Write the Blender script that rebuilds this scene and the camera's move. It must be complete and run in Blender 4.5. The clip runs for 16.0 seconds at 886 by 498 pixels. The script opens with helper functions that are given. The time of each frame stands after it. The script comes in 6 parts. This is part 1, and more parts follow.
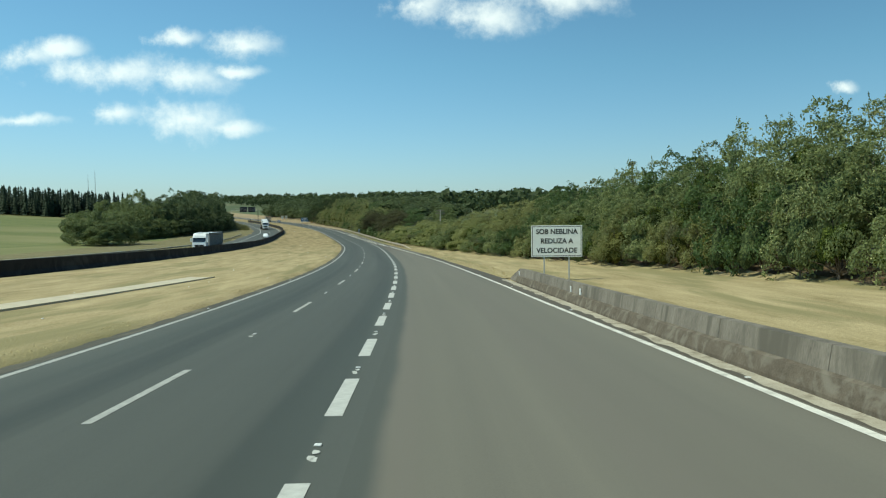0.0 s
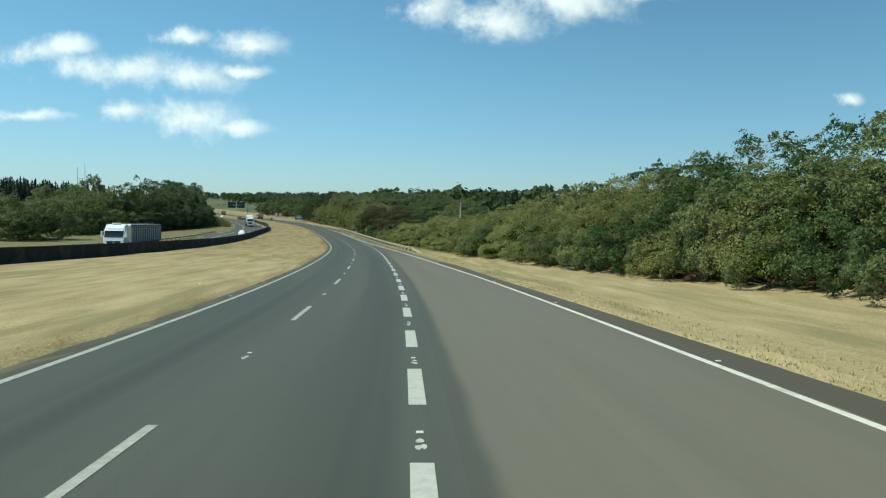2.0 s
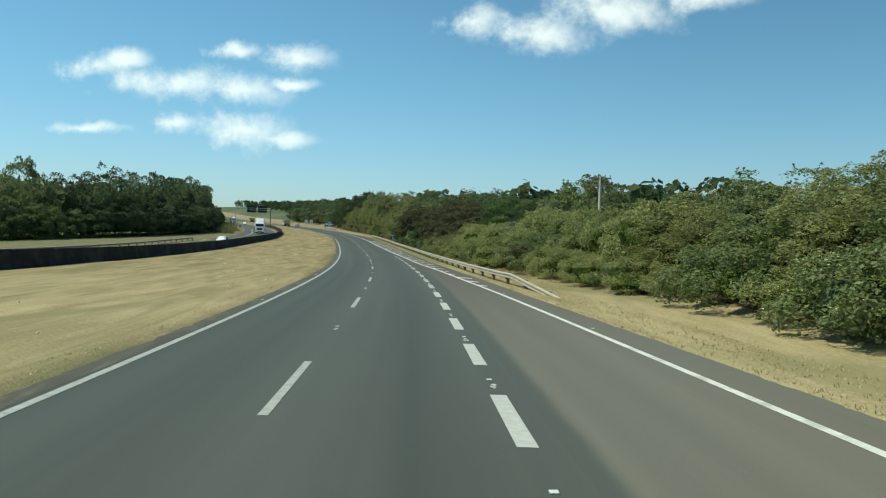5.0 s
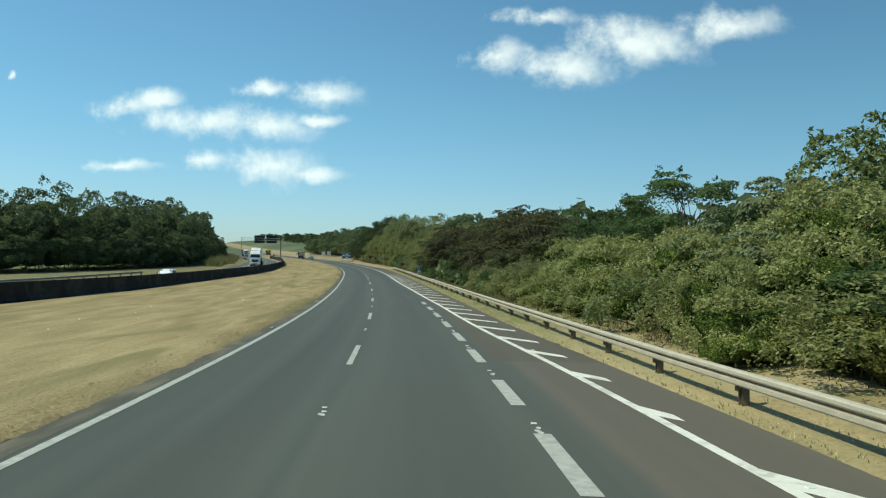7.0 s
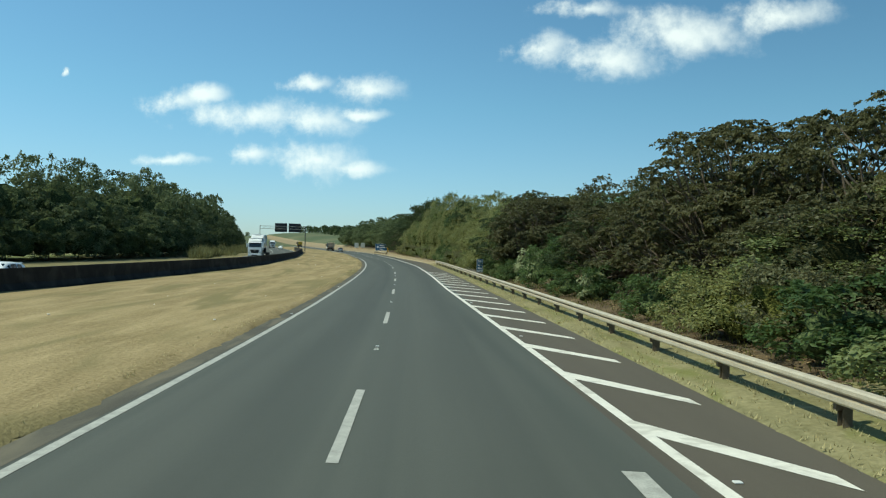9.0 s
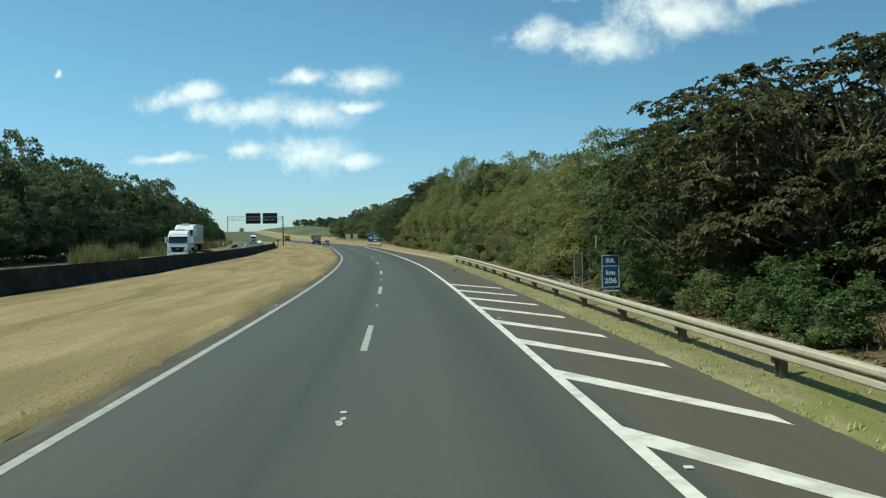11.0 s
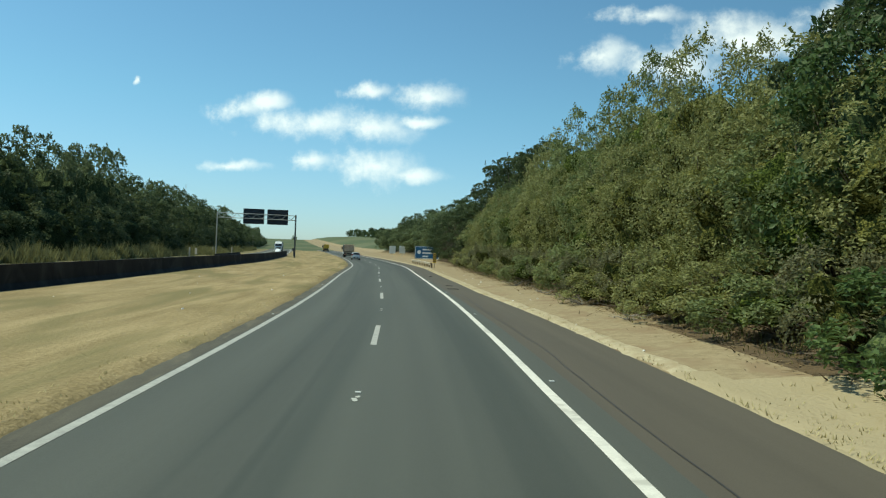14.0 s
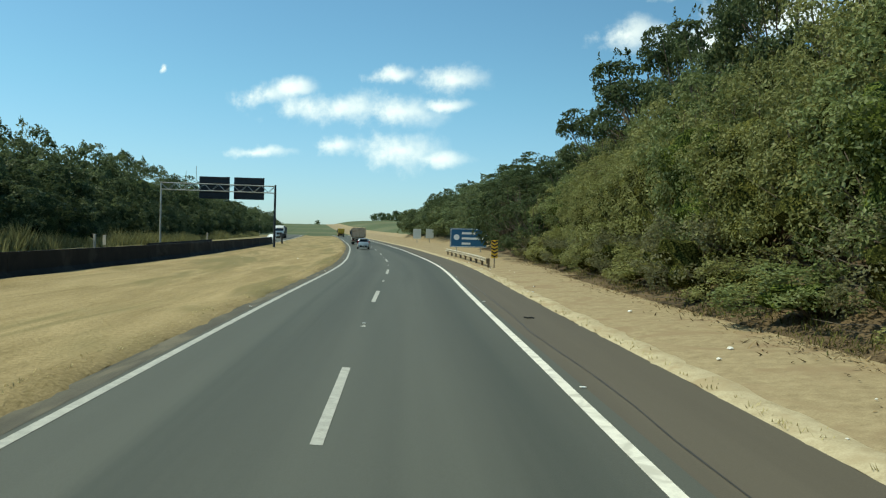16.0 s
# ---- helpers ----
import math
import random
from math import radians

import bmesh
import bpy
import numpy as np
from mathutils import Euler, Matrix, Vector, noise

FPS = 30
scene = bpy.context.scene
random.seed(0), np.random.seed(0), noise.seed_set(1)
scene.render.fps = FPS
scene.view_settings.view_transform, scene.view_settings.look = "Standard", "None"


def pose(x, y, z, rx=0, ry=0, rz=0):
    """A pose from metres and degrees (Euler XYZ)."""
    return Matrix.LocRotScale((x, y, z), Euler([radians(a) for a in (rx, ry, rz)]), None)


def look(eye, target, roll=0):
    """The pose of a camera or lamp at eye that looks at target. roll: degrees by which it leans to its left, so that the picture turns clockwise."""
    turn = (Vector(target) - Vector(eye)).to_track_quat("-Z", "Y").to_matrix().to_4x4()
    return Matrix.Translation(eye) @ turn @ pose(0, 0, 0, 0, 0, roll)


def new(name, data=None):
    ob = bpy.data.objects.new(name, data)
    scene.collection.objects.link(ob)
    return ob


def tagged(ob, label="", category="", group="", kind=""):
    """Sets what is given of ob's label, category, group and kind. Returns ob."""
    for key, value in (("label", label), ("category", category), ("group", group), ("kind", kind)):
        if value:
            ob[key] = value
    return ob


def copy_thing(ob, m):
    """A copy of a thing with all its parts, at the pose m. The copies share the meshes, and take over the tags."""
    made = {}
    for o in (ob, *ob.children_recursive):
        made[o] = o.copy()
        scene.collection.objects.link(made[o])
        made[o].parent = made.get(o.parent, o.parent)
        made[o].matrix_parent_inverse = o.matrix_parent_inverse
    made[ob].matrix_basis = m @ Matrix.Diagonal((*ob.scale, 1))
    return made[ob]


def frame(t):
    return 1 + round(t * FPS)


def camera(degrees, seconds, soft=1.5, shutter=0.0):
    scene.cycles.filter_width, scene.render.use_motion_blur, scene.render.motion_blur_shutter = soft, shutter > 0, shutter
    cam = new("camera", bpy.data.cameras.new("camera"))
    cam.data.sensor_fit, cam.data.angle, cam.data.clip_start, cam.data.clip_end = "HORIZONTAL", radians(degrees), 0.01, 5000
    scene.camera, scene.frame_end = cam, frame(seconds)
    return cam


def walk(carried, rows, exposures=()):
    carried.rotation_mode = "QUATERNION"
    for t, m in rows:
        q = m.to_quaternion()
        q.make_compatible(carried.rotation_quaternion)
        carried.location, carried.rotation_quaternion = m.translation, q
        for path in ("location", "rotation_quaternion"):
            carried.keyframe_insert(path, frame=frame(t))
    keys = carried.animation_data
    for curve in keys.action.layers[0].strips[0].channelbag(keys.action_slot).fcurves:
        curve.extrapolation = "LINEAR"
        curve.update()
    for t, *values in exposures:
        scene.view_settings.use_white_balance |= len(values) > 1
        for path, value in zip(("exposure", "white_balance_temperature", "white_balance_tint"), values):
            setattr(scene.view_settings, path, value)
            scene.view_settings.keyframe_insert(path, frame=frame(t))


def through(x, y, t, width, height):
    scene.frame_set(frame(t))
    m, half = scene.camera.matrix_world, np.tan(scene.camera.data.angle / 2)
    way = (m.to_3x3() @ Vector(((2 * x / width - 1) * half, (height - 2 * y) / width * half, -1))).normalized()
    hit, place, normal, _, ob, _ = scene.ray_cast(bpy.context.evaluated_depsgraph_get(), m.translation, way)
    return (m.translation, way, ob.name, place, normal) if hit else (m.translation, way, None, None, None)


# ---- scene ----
cam = camera(61.3, 16.0, soft=1.2)
PATH = [
    (0, (0.000, -0.001, 2.545), (0.438, 9.982, 2.148), -0.48),
    (0.5, (-0.255, 10.728, 2.113), (0.080, 20.712, 1.658), 0.04),
    (1, (-0.529, 21.443, 1.727), (-0.112, 31.433, 1.545), 1.67),
    (1.5, (-0.836, 32.165, 1.384), (-0.613, 42.151, 0.892), 1.56),
    (2, (-1.178, 43.053, 1.080), (-0.774, 53.039, 0.731), 0.72),
    (2.5, (-1.559, 54.237, 0.796), (-1.423, 64.228, 0.415), -0.36),
    (3, (-2.010, 65.597, 0.530), (-1.522, 75.576, 0.106), 0.31),
    (3.5, (-2.561, 76.979, 0.287), (-2.571, 86.973, -0.064), 0.82),
    (3.7, (-2.808, 81.523, 0.196), (-2.579, 91.512, -0.218), 1.83),
    (4.25, (-3.548, 93.972, -0.033), (-3.557, 103.968, -0.338), 1.27),
    (4.75, (-4.283, 105.202, -0.217), (-4.399, 115.198, -0.451), 1.22),
    (5.25, (-5.061, 116.324, -0.378), (-5.285, 126.320, -0.541), 1.17),
    (5.8, (-5.975, 128.457, -0.530), (-6.170, 138.455, -0.628), 1.15),
    (6, (-6.326, 132.850, -0.579), (-6.673, 142.843, -0.693), 2.18),
    (6.5, (-7.253, 143.805, -0.687), (-7.834, 153.787, -0.852), 1.02),
    (7, (-8.269, 154.756, -0.775), (-8.819, 164.738, -0.544), 0.69),
    (7.5, (-9.485, 166.420, -0.847), (-10.185, 176.395, -0.922), 2.07),
    (8, (-10.765, 177.012, -0.890), (-11.736, 186.961, -0.617), 3.31),
    (8.5, (-12.331, 188.478, -0.904), (-13.566, 198.398, -0.656), 2.50),
    (8.7, (-13.008, 193.112, -0.900), (-14.232, 203.037, -0.889), 1.66),
    (9.2, (-14.781, 204.738, -0.866), (-15.829, 214.680, -0.653), 0.81),
    (9.75, (-16.784, 217.456, -0.789), (-17.834, 227.400, -0.630), 0.39),
    (10.3, (-18.763, 229.963, -0.672), (-19.814, 239.907, -0.568), -0.03),
    (10.8, (-20.545, 241.177, -0.533), (-21.549, 251.126, -0.425), 0.12),
    (11, (-21.260, 245.635, -0.471), (-22.360, 255.574, -0.468), -0.93),
    (11.5, (-23.063, 256.747, -0.307), (-24.189, 266.683, -0.275), 0.03),
    (12, (-24.807, 267.876, -0.130), (-25.997, 277.797, 0.254), 1.37),
    (12.5, (-26.876, 279.070, 0.061), (-28.325, 288.962, 0.313), 1.88),
    (13, (-29.008, 290.460, 0.269), (-30.588, 300.334, 0.405), 1.31),
    (13.5, (-31.362, 302.092, 0.495), (-33.005, 311.955, 0.355), 1.46),
    (14, (-33.934, 313.895, 0.730), (-35.777, 323.721, 0.949), 1.96),
    (14.5, (-36.707, 325.765, 0.968), (-38.613, 335.581, 0.913), 2.83),
    (15, (-39.657, 337.618, 1.206), (-41.582, 347.430, 1.066), 1.34),
    (15.5, (-42.730, 349.446, 1.446), (-44.483, 359.287, 1.137), 1.12),
    (16, (-45.864, 361.263, 1.686), (-48.042, 371.023, 1.674), 1.33),
]
EXPOSURES = [(0.0, 0.27, 6600, -6.5), (9.0, 0.25, 6650, -6.5), (13.0, 0.28, 6700, -6.8), (16.0, 0.37, 6930, -6.5)]
walk(cam, [(t, look(eye, target, roll)) for t, eye, target, roll in PATH], EXPOSURES)

# ---------------------------------------------------------------- light
SUN_EL, SUN_X, SUN_Y = radians(54), -0.93, -0.37
world = bpy.data.worlds.new("sky")
scene.world = world
world.use_nodes = True
wn, wl = world.node_tree.nodes, world.node_tree.links
wn.clear()


def wnode(kind, **sets):
    n = wn.new(kind)
    for key, value in sets.items():
        if key == "op":
            n.operation = value
        else:
            n.inputs[int(key[1:])].default_value = value
    return n


sky = wn.new("ShaderNodeTexSky")
sky.sky_type, sky.sun_disc = "NISHITA", False
sky.sun_elevation, sky.sun_rotation = SUN_EL, math.atan2(SUN_X, SUN_Y) % (2 * math.pi)
sky.air_density, sky.dust_density, sky.ozone_density = 1.0, 0.7, 1.6
# cumulus puffs: slope right, slope up, half width, half height
PUFFS = [
    (0.014, 0.283, 0.038, 0.020), (0.104, 0.268, 0.063, 0.022), (0.191, 0.301, 0.079, 0.032), (0.319, 0.322, 0.060, 0.021),
    (0.071, 0.336, 0.048, 0.011), (-0.495, 0.217, 0.040, 0.016), (-0.450, 0.226, 0.036, 0.013), (-0.387, 0.195, 0.083, 0.019),
    (-0.294, 0.189, 0.056, 0.021), (-0.297, 0.240, 0.030, 0.010), (-0.213, 0.231, 0.046, 0.016), (-0.227, 0.198, 0.038, 0.008),
    (-0.290, 0.134, 0.060, 0.024), (-0.238, 0.123, 0.048, 0.012), (-0.383, 0.142, 0.032, 0.012), (-0.509, 0.134, 0.060, 0.008),
    (-0.657, 0.258, 0.006, 0.005), (0.594, 0.175, 0.017, 0.007)]
coord = wn.new("ShaderNodeTexCoord")
split = wn.new("ShaderNodeSeparateXYZ")
wl.new(coord.outputs["Generated"], split.inputs[0])
ahead = wnode("ShaderNodeMath", op="MAXIMUM", _1=0.02)
wl.new(split.outputs[1], ahead.inputs[0])
across, upward = wnode("ShaderNodeMath", op="DIVIDE"), wnode("ShaderNodeMath", op="DIVIDE")
wl.new(split.outputs[0], across.inputs[0]), wl.new(ahead.outputs[0], across.inputs[1])
wl.new(split.outputs[2], upward.inputs[0]), wl.new(ahead.outputs[0], upward.inputs[1])
flat = wn.new("ShaderNodeCombineXYZ")
wl.new(across.outputs[0], flat.inputs[0]), wl.new(upward.outputs[0], flat.inputs[1])
billow = wn.new("ShaderNodeTexNoise")
billow.inputs["Scale"].default_value, billow.inputs["Detail"].default_value, billow.inputs["Roughness"].default_value = 19, 8, 0.62
wl.new(flat.outputs[0], billow.inputs["Vector"])
shift = wnode("ShaderNodeVectorMath", op="SUBTRACT", _1=(0.5, 0.5, 0.5))
wl.new(billow.outputs["Color"], shift.inputs[0])
shift2 = wnode("ShaderNodeVectorMath", op="MULTIPLY", _1=(0.06, 0.026, 0))
wl.new(shift.outputs[0], shift2.inputs[0])
warped = wnode("ShaderNodeVectorMath", op="ADD")
wl.new(flat.outputs[0], warped.inputs[0]), wl.new(shift2.outputs[0], warped.inputs[1])
cover = None
for u, v, a, b in PUFFS:
    off = wnode("ShaderNodeVectorMath", op="SUBTRACT", _1=(u, v, 0))
    scaled = wnode("ShaderNodeVectorMath", op="MULTIPLY", _1=(1 / a, 1 / b, 0))
    size = wnode("ShaderNodeVectorMath", op="LENGTH")
    wl.new(warped.outputs[0], off.inputs[0]), wl.new(off.outputs[0], scaled.inputs[0]), wl.new(scaled.outputs[0], size.inputs[0])
    left = wnode("ShaderNodeMath", op="SUBTRACT", _0=1.34)
    wl.new(size.outputs["Value"], left.inputs[1])
    if cover is None:
        cover = left
    else:
        both = wn.new("ShaderNodeMath")
        both.operation = "SMOOTH_MAX"
        both.inputs[2].default_value = 0.3
        wl.new(cover.outputs[0], both.inputs[0]), wl.new(left.outputs[0], both.inputs[1])
        cover = both
fray = wnode("ShaderNodeMath", op="MULTIPLY_ADD", _1=2.7, _2=-1.5)
wl.new(billow.outputs["Fac"], fray.inputs[0])
dense = wnode("ShaderNodeMath", op="ADD")
wl.new(cover.outputs[0], dense.inputs[0]), wl.new(fray.outputs[0], dense.inputs[1])
veil = wn.new("ShaderNodeMapRange")
veil.interpolation_type = "SMOOTHSTEP"
veil.inputs["From Min"].default_value, veil.inputs["From Max"].default_value = -0.22, 1.3
veil.inputs["To Max"].default_value = 0.84
wl.new(dense.outputs[0], veil.inputs["Value"])
white = wn.new("ShaderNodeMix")
white.data_type = "RGBA"
white.inputs["B"].default_value = (8.2, 8.4, 8.7, 1)
deep = wn.new("ShaderNodeMix")
deep.data_type, deep.blend_type = "RGBA", "MULTIPLY"
deep.inputs["Factor"].default_value = 1.0
fade = wn.new("ShaderNodeMapRange")
fade.inputs["From Min"].default_value, fade.inputs["From Max"].default_value = 0.0, 0.20
wl.new(split.outputs[2], fade.inputs["Value"])
tone = wn.new("ShaderNodeMix")
tone.data_type = "RGBA"
tone.inputs["A"].default_value, tone.inputs["B"].default_value = (0.73, 0.855, 1.11, 1), (0.69, 0.975, 1.085, 1)
wl.new(fade.outputs[0], tone.inputs["Factor"])
away = wn.new("ShaderNodeMapRange")
away.interpolation_type = "SMOOTHSTEP"
away.inputs["From Min"].default_value, away.inputs["From Max"].default_value = -0.35, 0.6
away.inputs["To Min"].default_value, away.inputs["To Max"].default_value = 1.05, 0.76
wl.new(split.outputs[0], away.inputs["Value"])
dimmed = wnode("ShaderNodeVectorMath", op="SCALE")
wl.new(tone.outputs["Result"], dimmed.inputs[0]), wl.new(away.outputs[0], dimmed.inputs["Scale"])
wl.new(dimmed.outputs[0], deep.inputs["B"])
wl.new(sky.outputs[0], deep.inputs["A"])
wl.new(veil.outputs[0], white.inputs["Factor"]), wl.new(deep.outputs["Result"], white.inputs["A"])
back = wnode("ShaderNodeBackground", _1=0.112)
wout = wn.new("ShaderNodeOutputWorld")
wl.new(white.outputs["Result"], back.inputs[0]), wl.new(back.outputs[0], wout.inputs[0])

sun = new("sun", bpy.data.lights.new("sun", "SUN"))
sun.data.energy, sun.data.angle, sun.data.color = 3.6, radians(0.5), (1.0, 0.94, 0.79)
sun.matrix_world = look((SUN_X * math.cos(SUN_EL) * 50, SUN_Y * math.cos(SUN_EL) * 50, 50 * math.sin(SUN_EL)), (0, 0, 0))

# ---------------------------------------------------------------- materials


def material(name, dark, light, rough=0.8, scale=3.0, fine=40.0, bump=0.2, metal=0.0, patch=None, patch_scale=0.15, island=0.0, piece=0.0,
             stretch=(1, 1, 1), through=0.0, spec=0.5, bump_size=0.02, coat=0.0, along=False):
    """A node material: two tones mixed by coarse and fine noise, a third tone in patches, relief from the fine noise."""
    m = bpy.data.materials.new(name)
    m.use_nodes = True
    n, l = m.node_tree.nodes, m.node_tree.links
    b = n["Principled BSDF"]
    b.inputs["Roughness"].default_value, b.inputs["Metallic"].default_value = rough, metal
    b.inputs["Specular IOR Level"].default_value = spec
    b.inputs["Coat Weight"].default_value = coat
    tc, mp = n.new("ShaderNodeTexCoord"), n.new("ShaderNodeMapping")
    mp.inputs["Scale"].default_value = stretch
    l.new(tc.outputs["UV" if along else "Object"], mp.inputs["Vector"])

    def noise_at(size, detail=5, dist=0.0, plain=False):
        t = n.new("ShaderNodeTexNoise")
        t.inputs["Scale"].default_value, t.inputs["Detail"].default_value, t.inputs["Distortion"].default_value = size, detail, dist
        t.inputs["Roughness"].default_value = 0.6
        l.new(tc.outputs["Object"] if plain else mp.outputs[0], t.inputs["Vector"])
        return t

    coarse, grain = noise_at(scale, 5, 0.4), noise_at(fine, 4, 0.0, along)
    total = n.new("ShaderNodeMath")
    total.operation = "MULTIPLY_ADD"
    total.inputs[1].default_value = 0.55
    half = n.new("ShaderNodeMath")
    half.operation = "MULTIPLY"
    half.inputs[1].default_value = 0.45
    l.new(grain.outputs["Fac"], half.inputs[0])
    l.new(coarse.outputs["Fac"], total.inputs[0])
    l.new(half.outputs[0], total.inputs[2])
    spread = n.new("ShaderNodeMapRange")
    spread.inputs["From Min"].default_value, spread.inputs["From Max"].default_value = 0.32, 0.68
    l.new(total.outputs[0], spread.inputs["Value"])
    mix = n.new("ShaderNodeMix")
    mix.data_type = "RGBA"
    mix.inputs["A"].default_value, mix.inputs["B"].default_value = (*dark, 1), (*light, 1)
    factor = spread.outputs[0]
    if island or piece:
        src = n.new("ShaderNodeNewGeometry").outputs["Random Per Island"] if island else n.new("ShaderNodeObjectInfo").outputs["Random"]
        blend = n.new("ShaderNodeMix")
        blend.inputs["Factor"].default_value = island or piece
        l.new(factor, blend.inputs["A"])
        l.new(src, blend.inputs["B"])
        factor = blend.outputs["Result"]
        if through:
            curve = n.new("ShaderNodeMath")
            curve.operation = "POWER"
            curve.inputs[1].default_value = 1.9
            l.new(factor, curve.inputs[0])
            factor = curve.outputs[0]
    l.new(factor, mix.inputs["Factor"])
    colour = mix.outputs["Result"]
    if patch:
        big = noise_at(patch_scale, 3, 0.8)
        edge = n.new("ShaderNodeMapRange")
        edge.interpolation_type = "SMOOTHSTEP"
        edge.inputs["From Min"].default_value, edge.inputs["From Max"].default_value = 0.48, 0.66
        l.new(big.outputs["Fac"], edge.inputs["Value"])
        mix2 = n.new("ShaderNodeMix")
        mix2.data_type = "RGBA"
        mix2.inputs["B"].default_value = (*patch, 1)
        l.new(edge.outputs[0], mix2.inputs["Factor"])
        l.new(colour, mix2.inputs["A"])
        colour = mix2.outputs["Result"]
    l.new(colour, b.inputs["Base Color"])
    if bump:
        bp = n.new("ShaderNodeBump")
        bp.inputs["Strength"].default_value, bp.inputs["Distance"].default_value = bump, bump_size
        l.new(total.outputs[0], bp.inputs["Height"])
        l.new(bp.outputs[0], b.inputs["Normal"])
    if through:
        tr, add = n.new("ShaderNodeBsdfTranslucent"), n.new("ShaderNodeMixShader")
        add.inputs[0].default_value = through
        l.new(colour, tr.inputs["Color"])
        l.new(b.outputs[0], add.inputs[1]), l.new(tr.outputs[0], add.inputs[2])
        l.new(add.outputs[0], n["Material Output"].inputs["Surface"])
    return m


ASPHALT = material("asphalt", (0.055, 0.0585, 0.049), (0.092, 0.0955, 0.079), 0.82, 0.75, 45, 0.45, patch=(0.054, 0.060, 0.050), patch_scale=0.55, stretch=(1, 0.012, 1), along=True)
BAND = ASPHALT.copy()
n, l = BAND.node_tree.nodes, BAND.node_tree.links
spot = n["Principled BSDF"].inputs["Base Color"]
place, apart, drift, stray, bell, oil = (n.new("ShaderNode" + k) for k in ("TexCoord", "SeparateXYZ", "TexNoise", "Math", "Math", "Mix"))
drift.inputs["Scale"].default_value, drift.inputs["Detail"].default_value = 0.12, 4
stray.operation, bell.operation = "MULTIPLY_ADD", "PINGPONG"
stray.inputs[1].default_value, bell.inputs[1].default_value = 0.9, 1.85
oil.data_type, oil.blend_type = "RGBA", "MULTIPLY"
oil.inputs["B"].default_value = (0.80, 0.81, 0.81, 1)
worn, moved = n.new("ShaderNodeMapRange"), n.new("ShaderNodeMath")
moved.inputs[1].default_value = -1.0
worn.interpolation_type = "SMOOTHSTEP"
worn.inputs["From Min"].default_value, worn.inputs["From Max"].default_value = 0.55, 1.75
l.new(place.outputs["UV"], apart.inputs[0]), l.new(place.outputs["Object"], drift.inputs["Vector"])
l.new(drift.outputs["Fac"], stray.inputs[0]), l.new(apart.outputs[0], moved.inputs[0]), l.new(moved.outputs[0], stray.inputs[2]), l.new(stray.outputs[0], bell.inputs[0])
l.new(bell.outputs[0], worn.inputs["Value"]), l.new(worn.outputs[0], oil.inputs["Factor"])
l.new(spot.links[0].from_socket, oil.inputs["A"]), l.new(oil.outputs["Result"], spot)
ASPHALT_OLD = material("worn_brown_asphalt", (0.116, 0.107, 0.083), (0.164, 0.150, 0.114), 0.86, 0.8, 45, 0.35, patch=(0.142, 0.128, 0.100), patch_scale=0.4, stretch=(1, 0.015, 1), along=True)
GUTTER = material("dirty_asphalt_edge", (0.048, 0.043, 0.031), (0.105, 0.093, 0.066), 0.9, 1.6, 30, 0.6, patch=(0.13, 0.112, 0.076), patch_scale=1.1, stretch=(1, 0.25, 1), along=True)
ASPHALT_SHOULDER = material("dark_brown_asphalt", (0.067, 0.0563, 0.041), (0.101, 0.0853, 0.062), 0.88, 1.0, 45, 0.35, stretch=(1, 0.04, 1), along=True)
PAINT = material("road_paint", (0.38, 0.37, 0.33), (0.58, 0.57, 0.51), 0.6, 6, 60, 0.15)
PAINT_WORN = material("worn_road_paint", (0.24, 0.235, 0.21), (0.50, 0.49, 0.44), 0.7, 5, 50, 0.2)
PAINT_MAIN = material("bright_road_paint", (0.58, 0.555, 0.49), (0.80, 0.765, 0.675), 0.6, 5, 40, 0.15, patch=(0.50, 0.475, 0.41), patch_scale=1.5)
GRASS_DRY = material("dry_mown_grass", (0.215, 0.168, 0.082), (0.50, 0.405, 0.232), 0.95, 0.8, 9, 1.2, patch=(0.245, 0.212, 0.108), patch_scale=0.30, stretch=(1, 0.16, 1), spec=0.1, bump_size=0.08, along=True)
GRASS_WEEDY = material("weedy_verge_grass", (0.125, 0.115, 0.056), (0.295, 0.262, 0.142), 0.95, 1.2, 8, 1.0, patch=(0.165, 0.165, 0.062), patch_scale=0.8, stretch=(1, 0.3, 1), spec=0.1, bump_size=0.08, along=True)
GRASS_BLADES = material("dry_grass_blades", (0.33, 0.28, 0.14), (0.58, 0.50, 0.28), 0.9, 2, 10, 0, island=0.7, through=0.25, spec=0.2)
LITTER_AND_SHADE = material("leaf_litter_and_shade", (0.055, 0.040, 0.024), (0.17, 0.125, 0.078), 0.95, 1.2, 14, 1.0, patch=(0.12, 0.085, 0.05), patch_scale=0.6, spec=0.1, bump_size=0.06)
EARTH = material("bare_earth", (0.205, 0.158, 0.094), (0.360, 0.290, 0.178), 0.95, 3.5, 30, 0.4, patch=(0.245, 0.180, 0.110), patch_scale=0.5, spec=0.1, bump_size=0.02)
EARTH_RIM = material("pale_gritty_earth", (0.30, 0.245, 0.152), (0.50, 0.43, 0.295), 0.95, 3.0, 30, 0.6, patch=(0.33, 0.26, 0.16), patch_scale=0.8, spec=0.1, bump_size=0.02)
CONCRETE = material("weathered_concrete", (0.105, 0.092, 0.074), (0.25, 0.22, 0.18), 0.9, 1.6, 25, 0.5, patch=(0.11, 0.098, 0.078), patch_scale=0.9, spec=0.25, stretch=(1, 1, 0.25))
# near-black: grime, with the shade of the barrier's road side put into the colour
CONCRETE_BLACK = material("shaded_grimy_concrete", (0.016, 0.015, 0.014), (0.036, 0.033, 0.029), 0.92, 1.0, 20, 0.4, patch=(0.05, 0.046, 0.04), patch_scale=0.35, spec=0.2)
